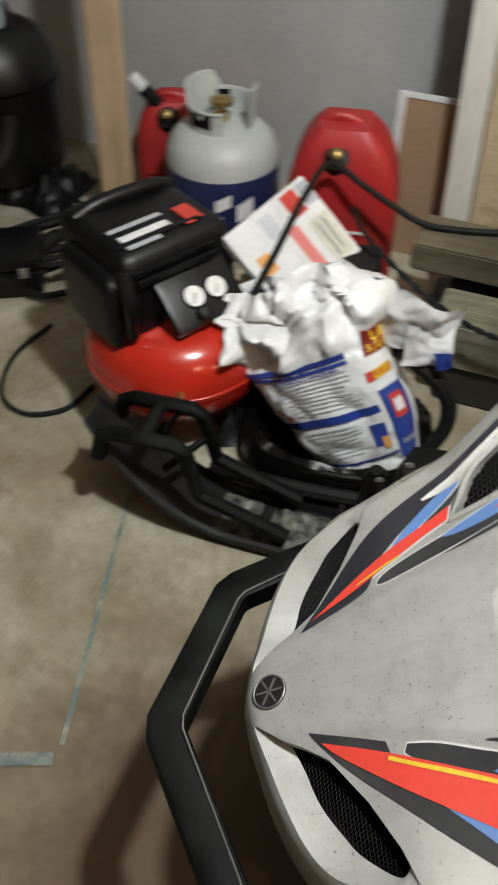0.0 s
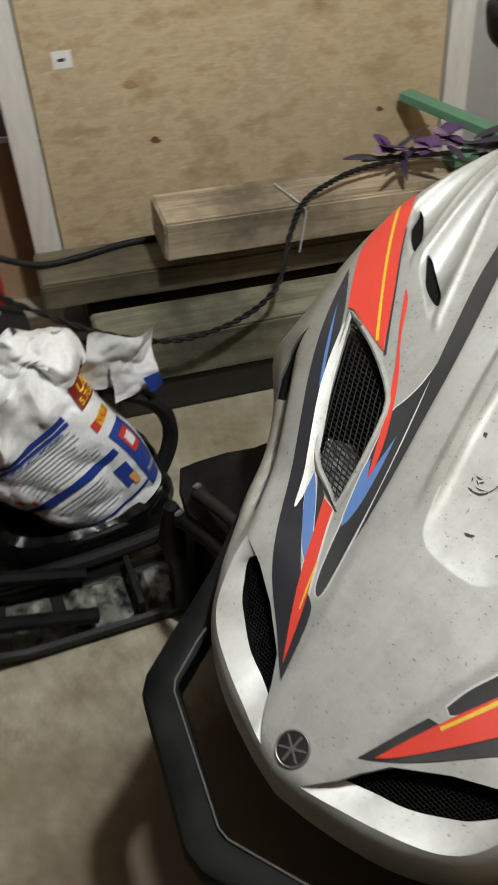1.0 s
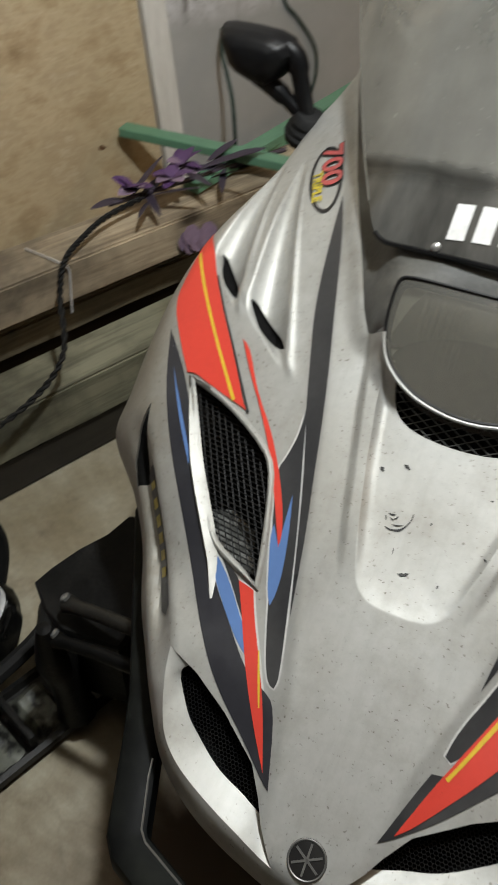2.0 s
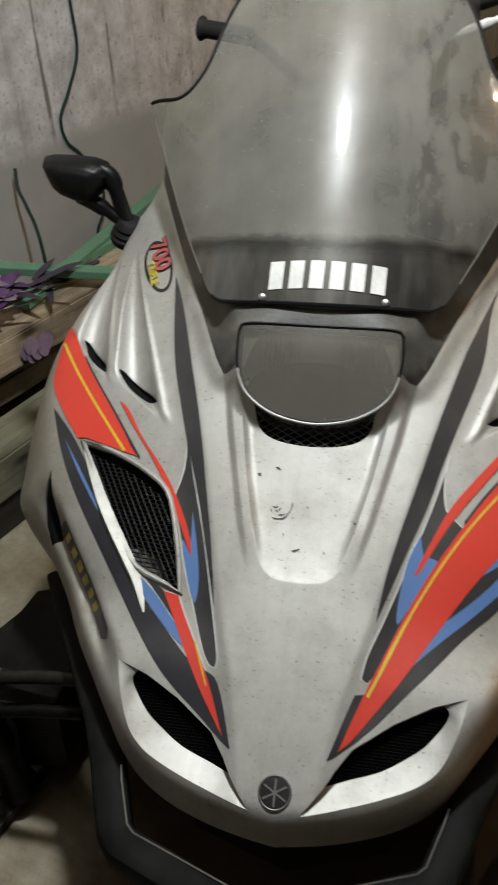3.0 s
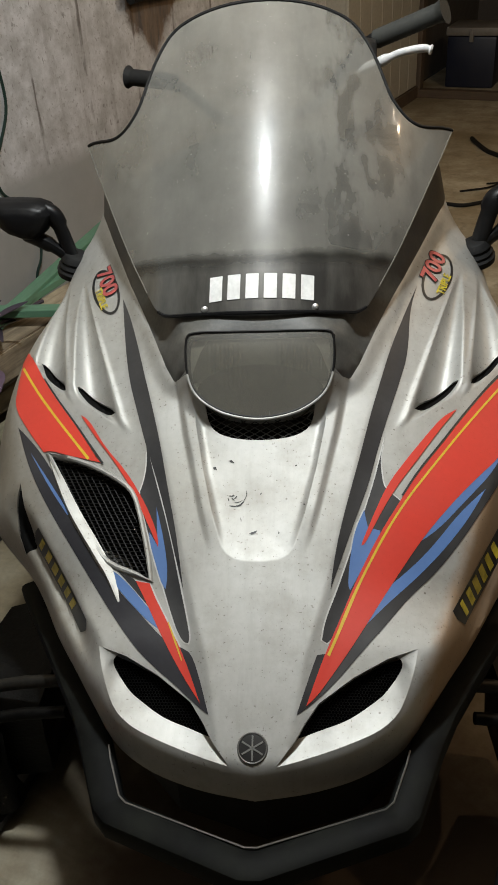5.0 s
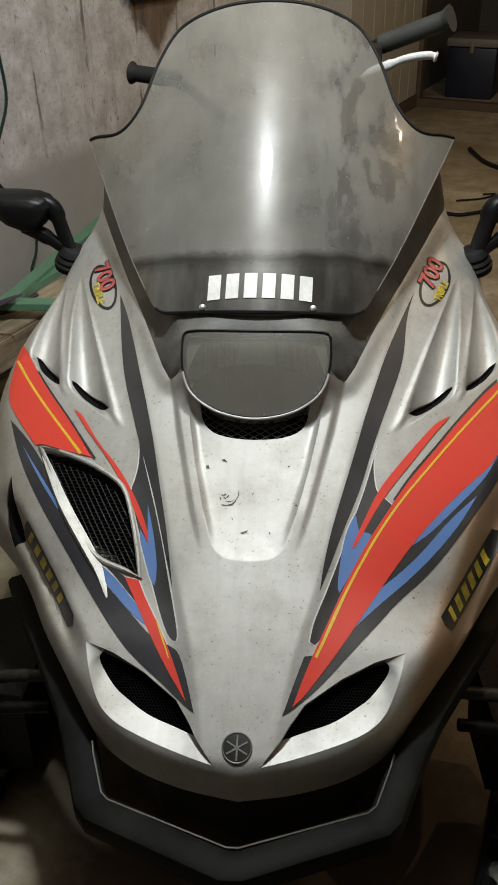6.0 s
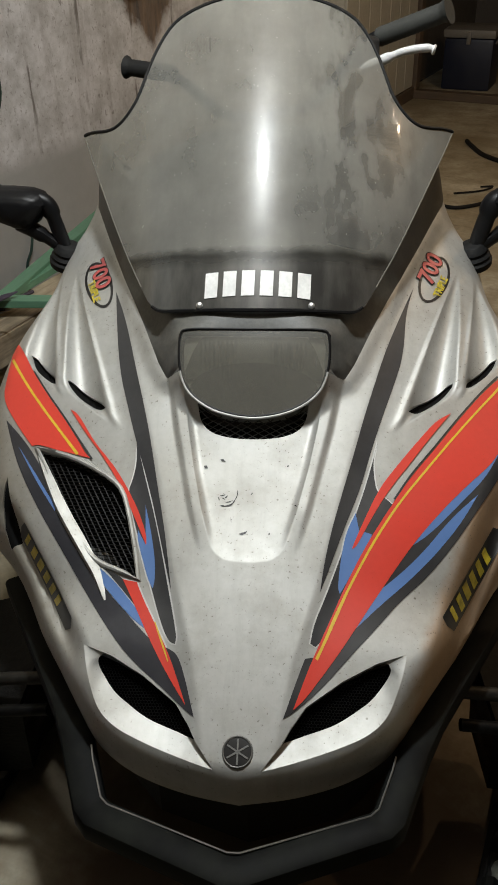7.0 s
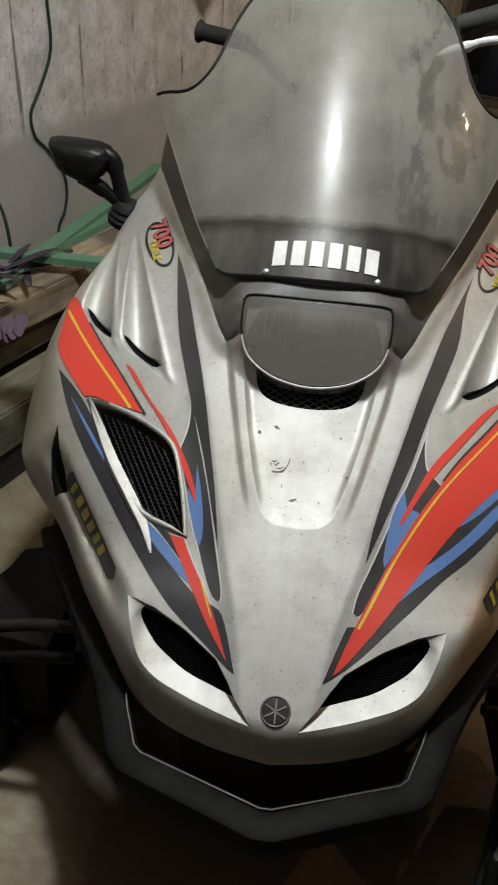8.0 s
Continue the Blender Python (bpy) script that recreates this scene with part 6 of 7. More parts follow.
for r in (0.086, 0.081):
    for top in (0, 1):
        row = []
        for k in range(N + 1):
            a = 0.45 + (2 * math.pi - 0.9) * k / N
            high = 0.418 + 0.044 * step(0.55, 0.8, abs(math.cos(a - 0.5)))
            row.append(bm.verts.new((r * (1 + 0.05 * top) * math.cos(a), r * (1 + 0.05 * top) * math.sin(a), high if top else 0.35)))
        rows.append(row)
for k in range(N):
    for a, b in ((0, 1), (2, 3), (1, 3)):
        bm.faces.new((rows[a][k], rows[a][k + 1], rows[b][k + 1], rows[b][k]))
part("collar", bm, tank_white, tank, "white steel guard collar")
part("collar_rim", rod([(0.0905 * math.cos(a), 0.0905 * math.sin(a), 0.42 + 0.044 * step(0.55, 0.8, abs(math.cos(a - 0.5)))) for a in (0.45 + (2 * math.pi - 0.9) * k / 48 for k in range(49))], 0.0042, 6), tank_white, tank)
for a in (-1.15, 2.6):
    part("collar_opening", box(-0.03, 0.03, -0.0035, 0.0035, 0.378, 0.415, 0.003, turn=pose(0.0855 * math.cos(a), 0.0855 * math.sin(a), 0, 0, 0, math.degrees(a) + 90)), pit_black, tank, "near-black block for the shade of a collar cut-out")
part("valve", lathe([(0.018, 0.365), (0.02, 0.39), (0.012, 0.395), (0.012, 0.41), (0.03, 0.412), (0.03, 0.425), (0.004, 0.43)], 16), brass, tank, "brass valve with knob")


# red fuel cans
def fuel_can(x, y, yaw, wide, deep, high, label):
    can = room_thing("fuel_can", label, "fuel can", x, y, 0, yaw, "red fuel cans")
    bm = bmesh.new()
    rows = []
    for i in range(19):
        k = i / 18
        z = high * k
        f = 1.0 if k < 0.52 else math.sqrt(max(0.0, 1 - 0.86 * ((k - 0.52) / 0.48) ** 2.2))
        waist = 1 - 0.025 * math.exp(-(((k - 0.56) / 0.03) ** 2)) - (0.06 * (1 - k / 0.04) if k < 0.04 else 0)
        shift = -0.05 * wide * max(0, k - 0.6)
        row = []
        for j in range(36):
            a = 2 * math.pi * j / 36
            c, n = math.cos(a), math.sin(a)
            p = 0.36
            row.append(bm.verts.new((math.copysign(abs(c) ** p, c) * deep / 2 * (0.35 + 0.65 * f) * waist, math.copysign(abs(n) ** p, n) * wide / 2 * (0.12 + 0.88 * f) * waist + shift, z)))
        rows.append(row)
    for a, b in zip(rows, rows[1:]):
        for j in range(36):
            bm.faces.new((a[j], a[(j + 1) % 36], b[(j + 1) % 36], b[j]))
    bm.faces.new(rows[0][::-1])
    bm.faces.new(rows[-1])
    body = part("body", bm, red_plastic, can, "faded red blow-moulded body")
    for z in (0.30, 0.36):
        part("rib", box(deep / 2 - 0.004, deep / 2 + 0.004, -wide * 0.36, wide * 0.36, high * z, high * z + 0.012, 0.003), red_plastic, body, "moulded rib")
    part("sticker", box(deep / 2, deep / 2 + 0.002, wide * 0.1, wide * 0.22, high * 0.47, high * 0.487), paper_white, body, "small white sticker", smooth=False)
    m = pose(deep * 0.33, -wide * 0.06, high * 0.84, 0, 48, 0)
    neck = part("spout_neck", lathe([(0.034, -0.015), (0.034, 0.012), (0.030, 0.014), (0.030, 0.032), (0.018, 0.036), (0.018, 0.05)], 20, at=m), black_plastic, can, "black screw collar")
    part("cap", lathe([(0.014, 0.048), (0.015, 0.064), (0.009, 0.069), (0.001, 0.07)], 14, at=m), brass, neck, "yellowish spout cap")
    part("handle", rod(smooth_path([(0.0, wide * 0.18, high * 0.93), (0.0, wide * 0.05, high * 1.0), (0.0, -wide * 0.15, high * 1.01), (0.0, -wide * 0.33, high * 0.9)], 5), 0.014, 10), red_plastic, can, "moulded carrying handle")
    return can


fuel_can(-1.49, -0.385, 12, 0.285, 0.21, 0.465, "large faded red plastic fuel can against the wall")
small_can = fuel_can(-1.75, -0.99, 20, 0.24, 0.18, 0.32, "red fuel can with a long spout behind the cylinder")
part("pour_spout", rod(smooth_path([(0.03, -0.02, 0.28), (0.045, -0.06, 0.33), (0.05, -0.085, 0.36)], 5), 0.02, 10), black_plastic, small_can, "black pouring spout")
part("spout_tip", rod([(0.05, -0.085, 0.36), (0.053, -0.115, 0.395)], 0.019, 10), paper_white, small_can, "white spout tip")

# framed tan board and stud against the wall
board = thing("hardboard_panel", "tan hardboard panel with white edges leaning on the wall", "panel", ROOM @ pose(-1.70, -0.325, 0.0, 0, -5, 0))
part("panel", box(-0.008, 0.0, 0.0, 0.30, 0.0, 0.448, 0.001), tan_board, board, smooth=False)
part("edge_strip", box(-0.009, 0.003, -0.003, 0.018, 0.0, 0.45, 0.001), paper_white, board, "white edge strip", smooth=False)
part("edge_strip", box(-0.009, 0.003, 0.0185, 0.30, 0.437, 0.45, 0.001), paper_white, board, "white edge strip", smooth=False)
solid("wall_stud", box(-0.019, 0.019, -0.046, 0.046, 0.0, 2.2, 0.003), stud, "pale pine stud leaning upright by the wall", "stud", ROOM @ pose(-1.52, -1.08, 0.0, -1.5, -3, 38), smooth=False)

# ---- pancake compressor ----
comp = room_thing("air_compressor", "red pancake air compressor with black shroud and gauges", "compressor", -0.875, -0.560, 0, 62)
comp.matrix_world = comp.matrix_world @ Matrix.Diagonal((1.05, 1.05, 1.05, 1))
tankp = part("air_tank", lathe([(0.03, 0.075), (0.12, 0.078), (0.165, 0.098), (0.19, 0.14), (0.196, 0.18), (0.19, 0.22), (0.165, 0.26), (0.12, 0.28), (0.03, 0.286)], 48), red_enamel, comp, "glossy red pancake tank")
part("weld_band", lathe([(0.195, 0.174), (0.198, 0.176), (0.198, 0.184), (0.195, 0.186)], 48), red_enamel, tankp, "welded seam band")
for a in range(4):
    part("foot", rod([(0.13 * math.cos(a * 1.571 + 0.6), 0.13 * math.sin(a * 1.571 + 0.6), 0.0), (0.12 * math.cos(a * 1.571 + 0.6), 0.12 * math.sin(a * 1.571 + 0.6), 0.10)], 0.02, 10), rubber, comp, "black rubber foot")
part("drain_valve", rod([(0.16, -0.11, 0.2), (0.19, -0.13, 0.2)], 0.009, 8), brass, tankp, "brass drain valve")


def shroud_block(x0, x1, y0, y1, z0, z1, soft, slope=0.0):
    bm = box(x0, x1, y0, y1, z0, z1)
    for v in bm.verts:
        if v.co.z > (z0 + z1) / 2:
            v.co.x -= slope
            v.co.y *= 0.92
    bmesh.ops.bevel(bm, geom=list(bm.edges), offset=soft, segments=3, profile=0.6, affect="EDGES")
    return bm


shroud = part("shroud", shroud_block(-0.19, 0.055, -0.14, 0.135, 0.27, 0.44, 0.035, 0.03), shroud_black, comp, "black moulded motor shroud")
part("side_cover", shroud_block(-0.14, 0.05, -0.175, -0.12, 0.26, 0.40, 0.025, 0.03), shroud_black, shroud, "black side cover")
for k in range(5):
    part("vent_slat", box(-0.012 + 0.0135 * k, -0.004 + 0.0135 * k, -0.11, 0.075, 0.432 - 0.012 * k, 0.446 - 0.012 * k, 0.002), shroud_black, shroud, "black cooling slat")
part("grip_ridge", rod(smooth_path([(-0.17, -0.11, 0.43), (-0.165, -0.05, 0.447), (-0.16, 0.06, 0.447), (-0.165, 0.11, 0.43)], 6), 0.016, 10), shroud_black, shroud, "low moulded carrying grip")
part("corner_rib", rod(smooth_path([(0.03, -0.13, 0.42), (0.05, -0.135, 0.36), (0.052, -0.135, 0.29)], 5), 0.013, 8), shroud_black, shroud, "moulded corner rib")
PANEL = pose(0.082, 0.010, 0.345, 0, 40, 0)
cons = part("gauge_panel", box(-0.065, 0.06, -0.085, 0.085, -0.06, 0.0, 0.014, turn=PANEL), shroud_black, comp, "black sloping gauge panel")
for y in (-0.022, 0.03):
    part("gauge_face", lathe([(0.0215, 0.0), (0.0215, 0.004), (0.001, 0.0045)], 22, at=PANEL @ pose(0.002, y, 0.0005)), gauge_face, cons, "round white pressure gauge")
    part("gauge_rim", rod([PANEL @ pose(0.002, y, 0.003) @ Vector((0.0225 * math.cos(a), 0.0225 * math.sin(a), 0)) for a in (2 * math.pi * i / 22 for i in range(22))], 0.0022, 6, close=True), black_plastic, cons)
    part("needle", box(-0.001, 0.001, -0.015, 0.006, 0.0052, 0.0062, turn=PANEL @ pose(0.002, y, 0, 0, 0, 60)), decal_dark, cons, smooth=False)
part("regulator_knob", lathe([(0.017, 0.0), (0.016, 0.02), (0.012, 0.023), (0.001, 0.024)], 14, at=PANEL @ pose(0.04, -0.022, 0.0)), black_plastic, cons, "black regulator knob")
TOP = pose(-0.06, -0.01, 0.4415, 0, 0, 0)
for x, y, w, l, mat, lab in ((0.025, 0.075, 0.06, 0.035, bag_red, "red printed patch"), (0.03, -0.03, 0.018, 0.11, bag_white, "pale lettering bar"), (0.062, -0.05, 0.012, 0.075, bag_grey, "grey lettering bar"), (0.055, 0.06, 0.012, 0.02, bag_red, "red switch"), (-0.005, -0.03, 0.012, 0.12, bag_grey, "grey trim bar")):
    part("print", box(x - w / 2, x + w / 2, y - l / 2, y + l / 2, 0.0, 0.003, 0.001, turn=TOP), mat, shroud, lab, smooth=False)
for i, (dy, z) in enumerate(((0.15, 0.32), (0.165, 0.285))):
    part("air_outlet", rod([(0.07, 0.12, z), (0.08, dy + 0.02, z)], 0.011, 8), brass, comp, "brass air outlet")

# ---- printed cardboard box lying askew, on a black tool bag ----
bag_black = room_thing("tool_bag", "slumped black fabric tool bag on the floor", "bag", -1.06, -0.30, 0, 8)
bm = box(-0.15, 0.13, -0.13, 0.12, 0.0, 0.33)
bmesh.ops.subdivide_edges(bm, edges=bm.edges[:], cuts=9, use_grid_fill=True)
bmesh.ops.smooth_vert(bm, verts=bm.verts[:], factor=0.5, use_axis_x=True, use_axis_y=True, use_axis_z=False)
bmesh.ops.smooth_vert(bm, verts=bm.verts[:], factor=0.5, use_axis_x=True, use_axis_y=True, use_axis_z=False)
for v in bm.verts:
    v.co += 0.022 * noise.noise_vector(v.co * 8) * (1 if v.co.z > 0.02 else 0)
part("body", bm, rubber, bag_black, "creased black fabric")
part("strap", rod(smooth_path([(0.11, -0.10, 0.30), (0.14, -0.05, 0.36), (0.12, 0.06, 0.345), (0.11, 0.11, 0.30)], 5), 0.012, 8, flat=0.4), rubber, bag_black, "black carrying strap")

A_, B_, C_ = Vector((-0.953, -0.481, 0.425)), Vector((-1.2, -0.402, 0.46)), Vector((-1.128, -0.258, 0.327))
ux, uy = (B_ - A_), (C_ - B_)
nz = ux.cross(uy).normalized()
ux, uy = ux.normalized(), uy.normalized()
nz = ux.cross(uy).normalized()
if nz.z < 0:
    nz = -nz
uy2 = nz.cross(ux).normalized()
BOXM = Matrix((ux, uy2, nz)).transposed().to_4x4()
BOXM.translation = A_
L1, L2 = (B_ - A_).length, (C_ - B_).length
sgn = 1 if (C_ - B_).dot(uy2) > 0 else -1
carton = thing("printed_box", "white and red printed cardboard box lying askew", "box", ROOM @ BOXM)
part("carton", box(0, L1, 0, sgn * L2, -0.02, 0, 0.003) if sgn > 0 else box(0, L1, -L2, 0, -0.02, 0, 0.003), paper_white, carton, "white cardboard", smooth=False)
for u0, u1, v0, v1, mat, lab in ((0.025, 0.06, 0.09, 0.14, orange_print, "pale orange picture patch"), (0.17, 0.215, 0.01, 0.075, bag_red, "red patch"), (0.222, 0.256, 0.01, 0.07, bag_grey, "grey bar code patch"), (0.135, 0.165, 0.085, 0.225, pink_print, "pink lettering bar"), (0.19, 0.25, 0.10, 0.22, cream_print, "pale cream printed panel"), (0.205, 0.212, 0.11, 0.21, bag_grey, "grey lettering bar"), (0.225, 0.232, 0.11, 0.20, bag_grey, "grey lettering bar"), (0.09, 0.125, 0.02, 0.08, bag_pale, "pale grey picture patch")):
    u0, u1, v0, v1 = u0 / 0.26 * L1, u1 / 0.26 * L1, v0 / 0.235 * L2, v1 / 0.235 * L2
    part("print", box(u0, u1, min(sgn * v0, sgn * v1), max(sgn * v0, sgn * v1), 0.0004, 0.0014), mat, carton, lab, smooth=False)

# ---- crumpled white sack leaning on the timbers ----
SACK = ROOM @ pose(-0.81, -0.105, 0.04, 0, 0, 0) @ pose(0, 0, 0, 0, -16, 0) @ pose(0, 0, 0, 30, 0, 0)
sack = thing("paper_sack", "crumpled white printed sack with blue and yellow lettering", "sack", SACK)


def sack_point(u, v, out=0.0):
    """u: -1 to 1 across the front, past that round the back; v: 0 at the foot to 1 at the crumpled mouth."""
    a = u * math.pi / 2
    wide = 0.163 * (0.55 + 0.49 * min(1, v / 0.62) + 0.06 * math.sin(9 * v)) - 0.05 * max(0, v - 0.8) / 0.2
    deep = 0.075 * (0.75 + 0.45 * math.sin(min(1.0, v / 0.7) * 2.4)) * (1 - 0.55 * max(0, v - 0.7) / 0.3)
    c, n = math.cos(a), math.sin(a)
    p = Vector((math.copysign(abs(c) ** 0.75, c) * deep, math.copysign(abs(n) ** 0.7, n) * wide + 0.045 * (1 - min(1, v / 0.62)), 0.435 * v))
    crush = 0.008 + 0.045 * step(0.56, 0.78, v)
    q = p * 8 + Vector((3.1, 0, 1.7))
    p += crush * noise.noise_vector(q)
    ridge = abs(noise.noise(q * 1.5)) + 0.38 * abs(noise.noise(q * 2.9)) + 0.13 * abs(noise.noise(q * 6.1))
    p.x += 1.9 * crush * (ridge - 0.3)
    p.z += 0.5 * crush * (abs(noise.noise(q * 1.2 + Vector((7, 1, 3)))) - 0.3)
    return p + Vector((out, 0, 0.3 * out))


def sack_patch(u0, u1, v0, v1, out, skew=0.0):
    bm = bmesh.new()
    nu, nv = max(3, int(abs(u1 - u0) * 26)), max(2, int(abs(v1 - v0) * 40))
    rows = [[bm.verts.new(sack_point(u0 + (u1 - u0) * i / nu, v0 + (v1 - v0) * j / nv + skew * i / nu, out)) for i in range(nu + 1)] for j in range(nv + 1)]
    for a, b in zip(rows, rows[1:]):
        for i in range(nu):
            bm.faces.new((a[i], a[i + 1], b[i + 1], b[i]))
    return bm


bm = bmesh.new()
NU, NV = 150, 110
rows = [[bm.verts.new(sack_point(-2 + 4 * i / NU, j / NV)) for i in range(NU)] for j in range(NV + 1)]
for a, b in zip(rows, rows[1:]):
    for i in range(NU):
        bm.faces.new((a[i], a[(i + 1) % NU], b[(i + 1) % NU], b[i]))
bm.faces.new(rows[0][::-1])
part("sack_body", bm, bag_white, sack, "crumpled white plastic-paper skin")
for args, mat, lab in (((-0.95, 0.30, 0.575, 0.592, 0.003), bag_blue, "blue stripe"), ((-0.95, 0.30, 0.600, 0.625, 0.003), bag_blue, "blue stripe"),
                       ((-0.75, 0.42, 0.305, 0.345, 0.003), bag_blue, "blue stripe"), ((-0.45, 0.48, 0.075, 0.088, 0.003), bag_blue, "thin navy stripe"),
                       ((0.50, 0.98, 0.04, 0.40, 0.003), bag_blue, "navy side panel"), ((0.60, 0.86, 0.24, 0.36, 0.0045), bag_red, "red oval emblem as a plain patch"),
                       ((0.65, 0.82, 0.27, 0.33, 0.006), bag_white, "white bar"),
                       ((0.20, 0.40, 0.14, 0.25, 0.003), bag_blue, "small blue picture patch"), ((0.30, 0.40, 0.12, 0.18, 0.0045), orange_print, "small orange picture patch"),
                       ((-0.55, -0.45, 0.40, 0.43, 0.003), bag_red, "small red seal")):
    part("print", sack_patch(*args), mat, sack, lab)
rng = random.Random(12)
for i in range(9):
    part("text_line", sack_patch(-0.28, rng.uniform(0.18, 0.33), 0.545 - i * 0.0215, 0.5505 - i * 0.0215, 0.003), bag_grey, sack, "grey lettering bar")
for i in range(8):
    part("text_line", sack_patch(-0.30 + 0.01 * i, rng.uniform(0.05, 0.15), 0.275 - i * 0.021, 0.280 - i * 0.021, 0.003), bag_grey, sack, "grey lettering bar")
for u0, v0 in ((-0.50, 0.50), (-0.46, 0.455), (-0.42, 0.36)):
    part("print", sack_patch(u0, u0 + 0.07, v0, v0 + 0.025, 0.003), bag_grey if v0 > 0.4 else bag_red, sack, "small round pictogram as a plain patch")
flash = part("print", sack_patch(0.46, 0.92, 0.455, 0.505, 0.004), bag_red, sack, "red price flash")
part("print", sack_patch(0.56, 0.92, 0.455, 0.505, 0.0055), bag_yellow, sack, "yellow price flash")
part("print", sack_patch(0.50, 0.90, 0.575, 0.695, 0.005), bag_maroon, sack, "dark red weight panel")


def sack_word(text, u0, u1, v0, v1, out, material, label):
    """A word laid on the sack's face between two heights."""
    curve = bpy.data.curves.new("word", "FONT")
    curve.body, curve.offset = text, 0.02
    ob = new("letters", curve)
    mesh = bpy.data.meshes.new_from_object(ob.evaluated_get(bpy.context.evaluated_depsgraph_get()))
    bpy.data.objects.remove(ob)
    bm = bmesh.new()
    bm.from_mesh(mesh)
    bpy.data.meshes.remove(mesh)
    bmesh.ops.triangulate(bm, faces=bm.faces)
    x1, y1 = max(v.co.x for v in bm.verts), max(v.co.y for v in bm.verts)
    for v in bm.verts:
        v.co = sack_point(u0 + (u1 - u0) * v.co.x / x1, v0 + (v1 - v0) * v.co.y / y1, out)
    return part("word", bm, material, sack, label)


sack_word("VALUE", 0.58, 0.90, 0.463, 0.498, 0.0075, bag_red, "red word VALUE")
sack_word("UE", 0.60, 0.86, 0.635, 0.685, 0.0075, bag_yellow, "yellow letters UE")
sack_word("5.7LB", 0.54, 0.86, 0.588, 0.625, 0.0075, bag_yellow, "yellow weight 5.7 LB")
sack_word("INSTRUCCIONES", -0.30, 0.20, 0.554, 0.570, 0.0035, bag_blue, "navy word INSTRUCCIONES")
sack_word("ORIGINA", 0.60, 0.92, 0.10, 0.125, 0.0065, bag_white, "white word ORIGINA")


def crumpled_flap(corner, ex, ey, seed, amp=0.02, n=36):
    bm = bmesh.new()
    ex, ey = Vector(ex), Vector(ey)
    nrm = ex.cross(ey).normalized()
    rows = []
    for j in range(n + 1):
        row = []
        for i in range(n + 1):
            p = Vector(corner) + ex * (i / n) + ey * (j / n)
            q = p * 12 + Vector((seed, seed * 0.7, 0))
            row.append(bm.verts.new(p + nrm * amp * (0.7 * noise.noise(q) + 1.6 * abs(noise.noise(q * 1.1)) + 0.35 * abs(noise.noise(q * 2.6)) - 0.5) + 0.006 * noise.noise_vector(q * 1.7)))
        rows.append(row)
    for a, b in zip(rows, rows[1:]):
        for i in range(n):
            bm.faces.new((a[i], a[i + 1], b[i + 1], b[i]))
    return bm


FLAP = SACK.inverted() @ ROOM
for c, ex, ey, seed, amp in (((-0.86, -0.12, 0.34), (-0.03, 0.13, -0.03), (0.0, 0.03, 0.12), 2.0, 0.022), ((-0.85, -0.06, 0.30), (-0.02, 0.09, 0.02), (-0.01, 0.0, 0.09), 5.0, 0.02)):
    bm = crumpled_flap(c, ex, ey, seed, amp)
    bm.transform(FLAP)
    part("sack_flap", bm, bag_white, sack, "crumpled white flap of the mouth")
bm = crumpled_flap((-0.852, 0.008, 0.318), (-0.010, 0.034, 0.004), (0.0, -0.010, 0.034), 9.0, 0.008, 8)
bm.transform(FLAP)
part("sack_tip", bm, bag_blue, sack, "blue printed corner")

# ---- black rubber tub round the sack's foot ----
tub = room_thing("rubber_tub", "shallow black rubber tub holding the sack", "tub", -0.865, -0.175, 0, 6)


def tub_ring(grow, z, n=40):
    return [(0.135 * grow * math.copysign(abs(math.cos(a)) ** 0.8, math.cos(a)), 0.172 * grow * math.copysign(abs(math.sin(a)) ** 0.8, math.sin(a)), z + 0.006 * math.sin(3 * a + 1)) for a in (2 * math.pi * i / n for i in range(n))]


bm = bmesh.new()
rows = [[bm.verts.new(p) for p in tub_ring(g, z)] for g, z in ((0.92, 0.002), (0.98, 0.01), (1.12, 0.075), (1.10, 0.077), (0.95, 0.018), (0.1, 0.014))]
for r, q in zip(rows, rows[1:]):
    for j in range(40):
        bm.faces.new((r[j], r[(j + 1) % 40], q[(j + 1) % 40], q[j]))
bm.faces.new(rows[0][::-1])
bm.faces.new(rows[-1])
part("basin", bm, greasy_black, tub, "black rubber basin")
part("rolled_rim", rod(tub_ring(1.12, 0.077), 0.009, 8, close=True), greasy_black, tub, "thick rolled rim")

# ---- a black bin bag slumped round the sack's foot ----
bm, rows = bmesh.new(), []
for r, z in ((0.66, 0.022), (0.84, 0.075), (1.0, 0.105), (1.13, 0.10), (1.2, 0.08), (1.22, 0.045)):
    row = []
    for x, y, _ in tub_ring(r, 0.0, 120):
        q = Vector((x * 16, y * 16, z * 10))
        fold = noise.noise(q) + 0.7 * abs(noise.noise(q * 2.3))
        row.append(bm.verts.new((x * (1 + 0.03 * fold), y * (1 + 0.03 * fold), max(0.02, z + 0.018 * fold - 0.012))))
    rows.append(row)
for r, q in zip(rows, rows[1:]):
    for j in range(120):
        bm.faces.new((r[j], r[(j + 1) % 120], q[(j + 1) % 120], q[j]))
bag = solid("bin_bag", bm, bin_black, "crumpled black plastic bag tucked round the white sack", "bag", ROOM @ pose(-0.865, -0.175, 0, 0, 0, 6))

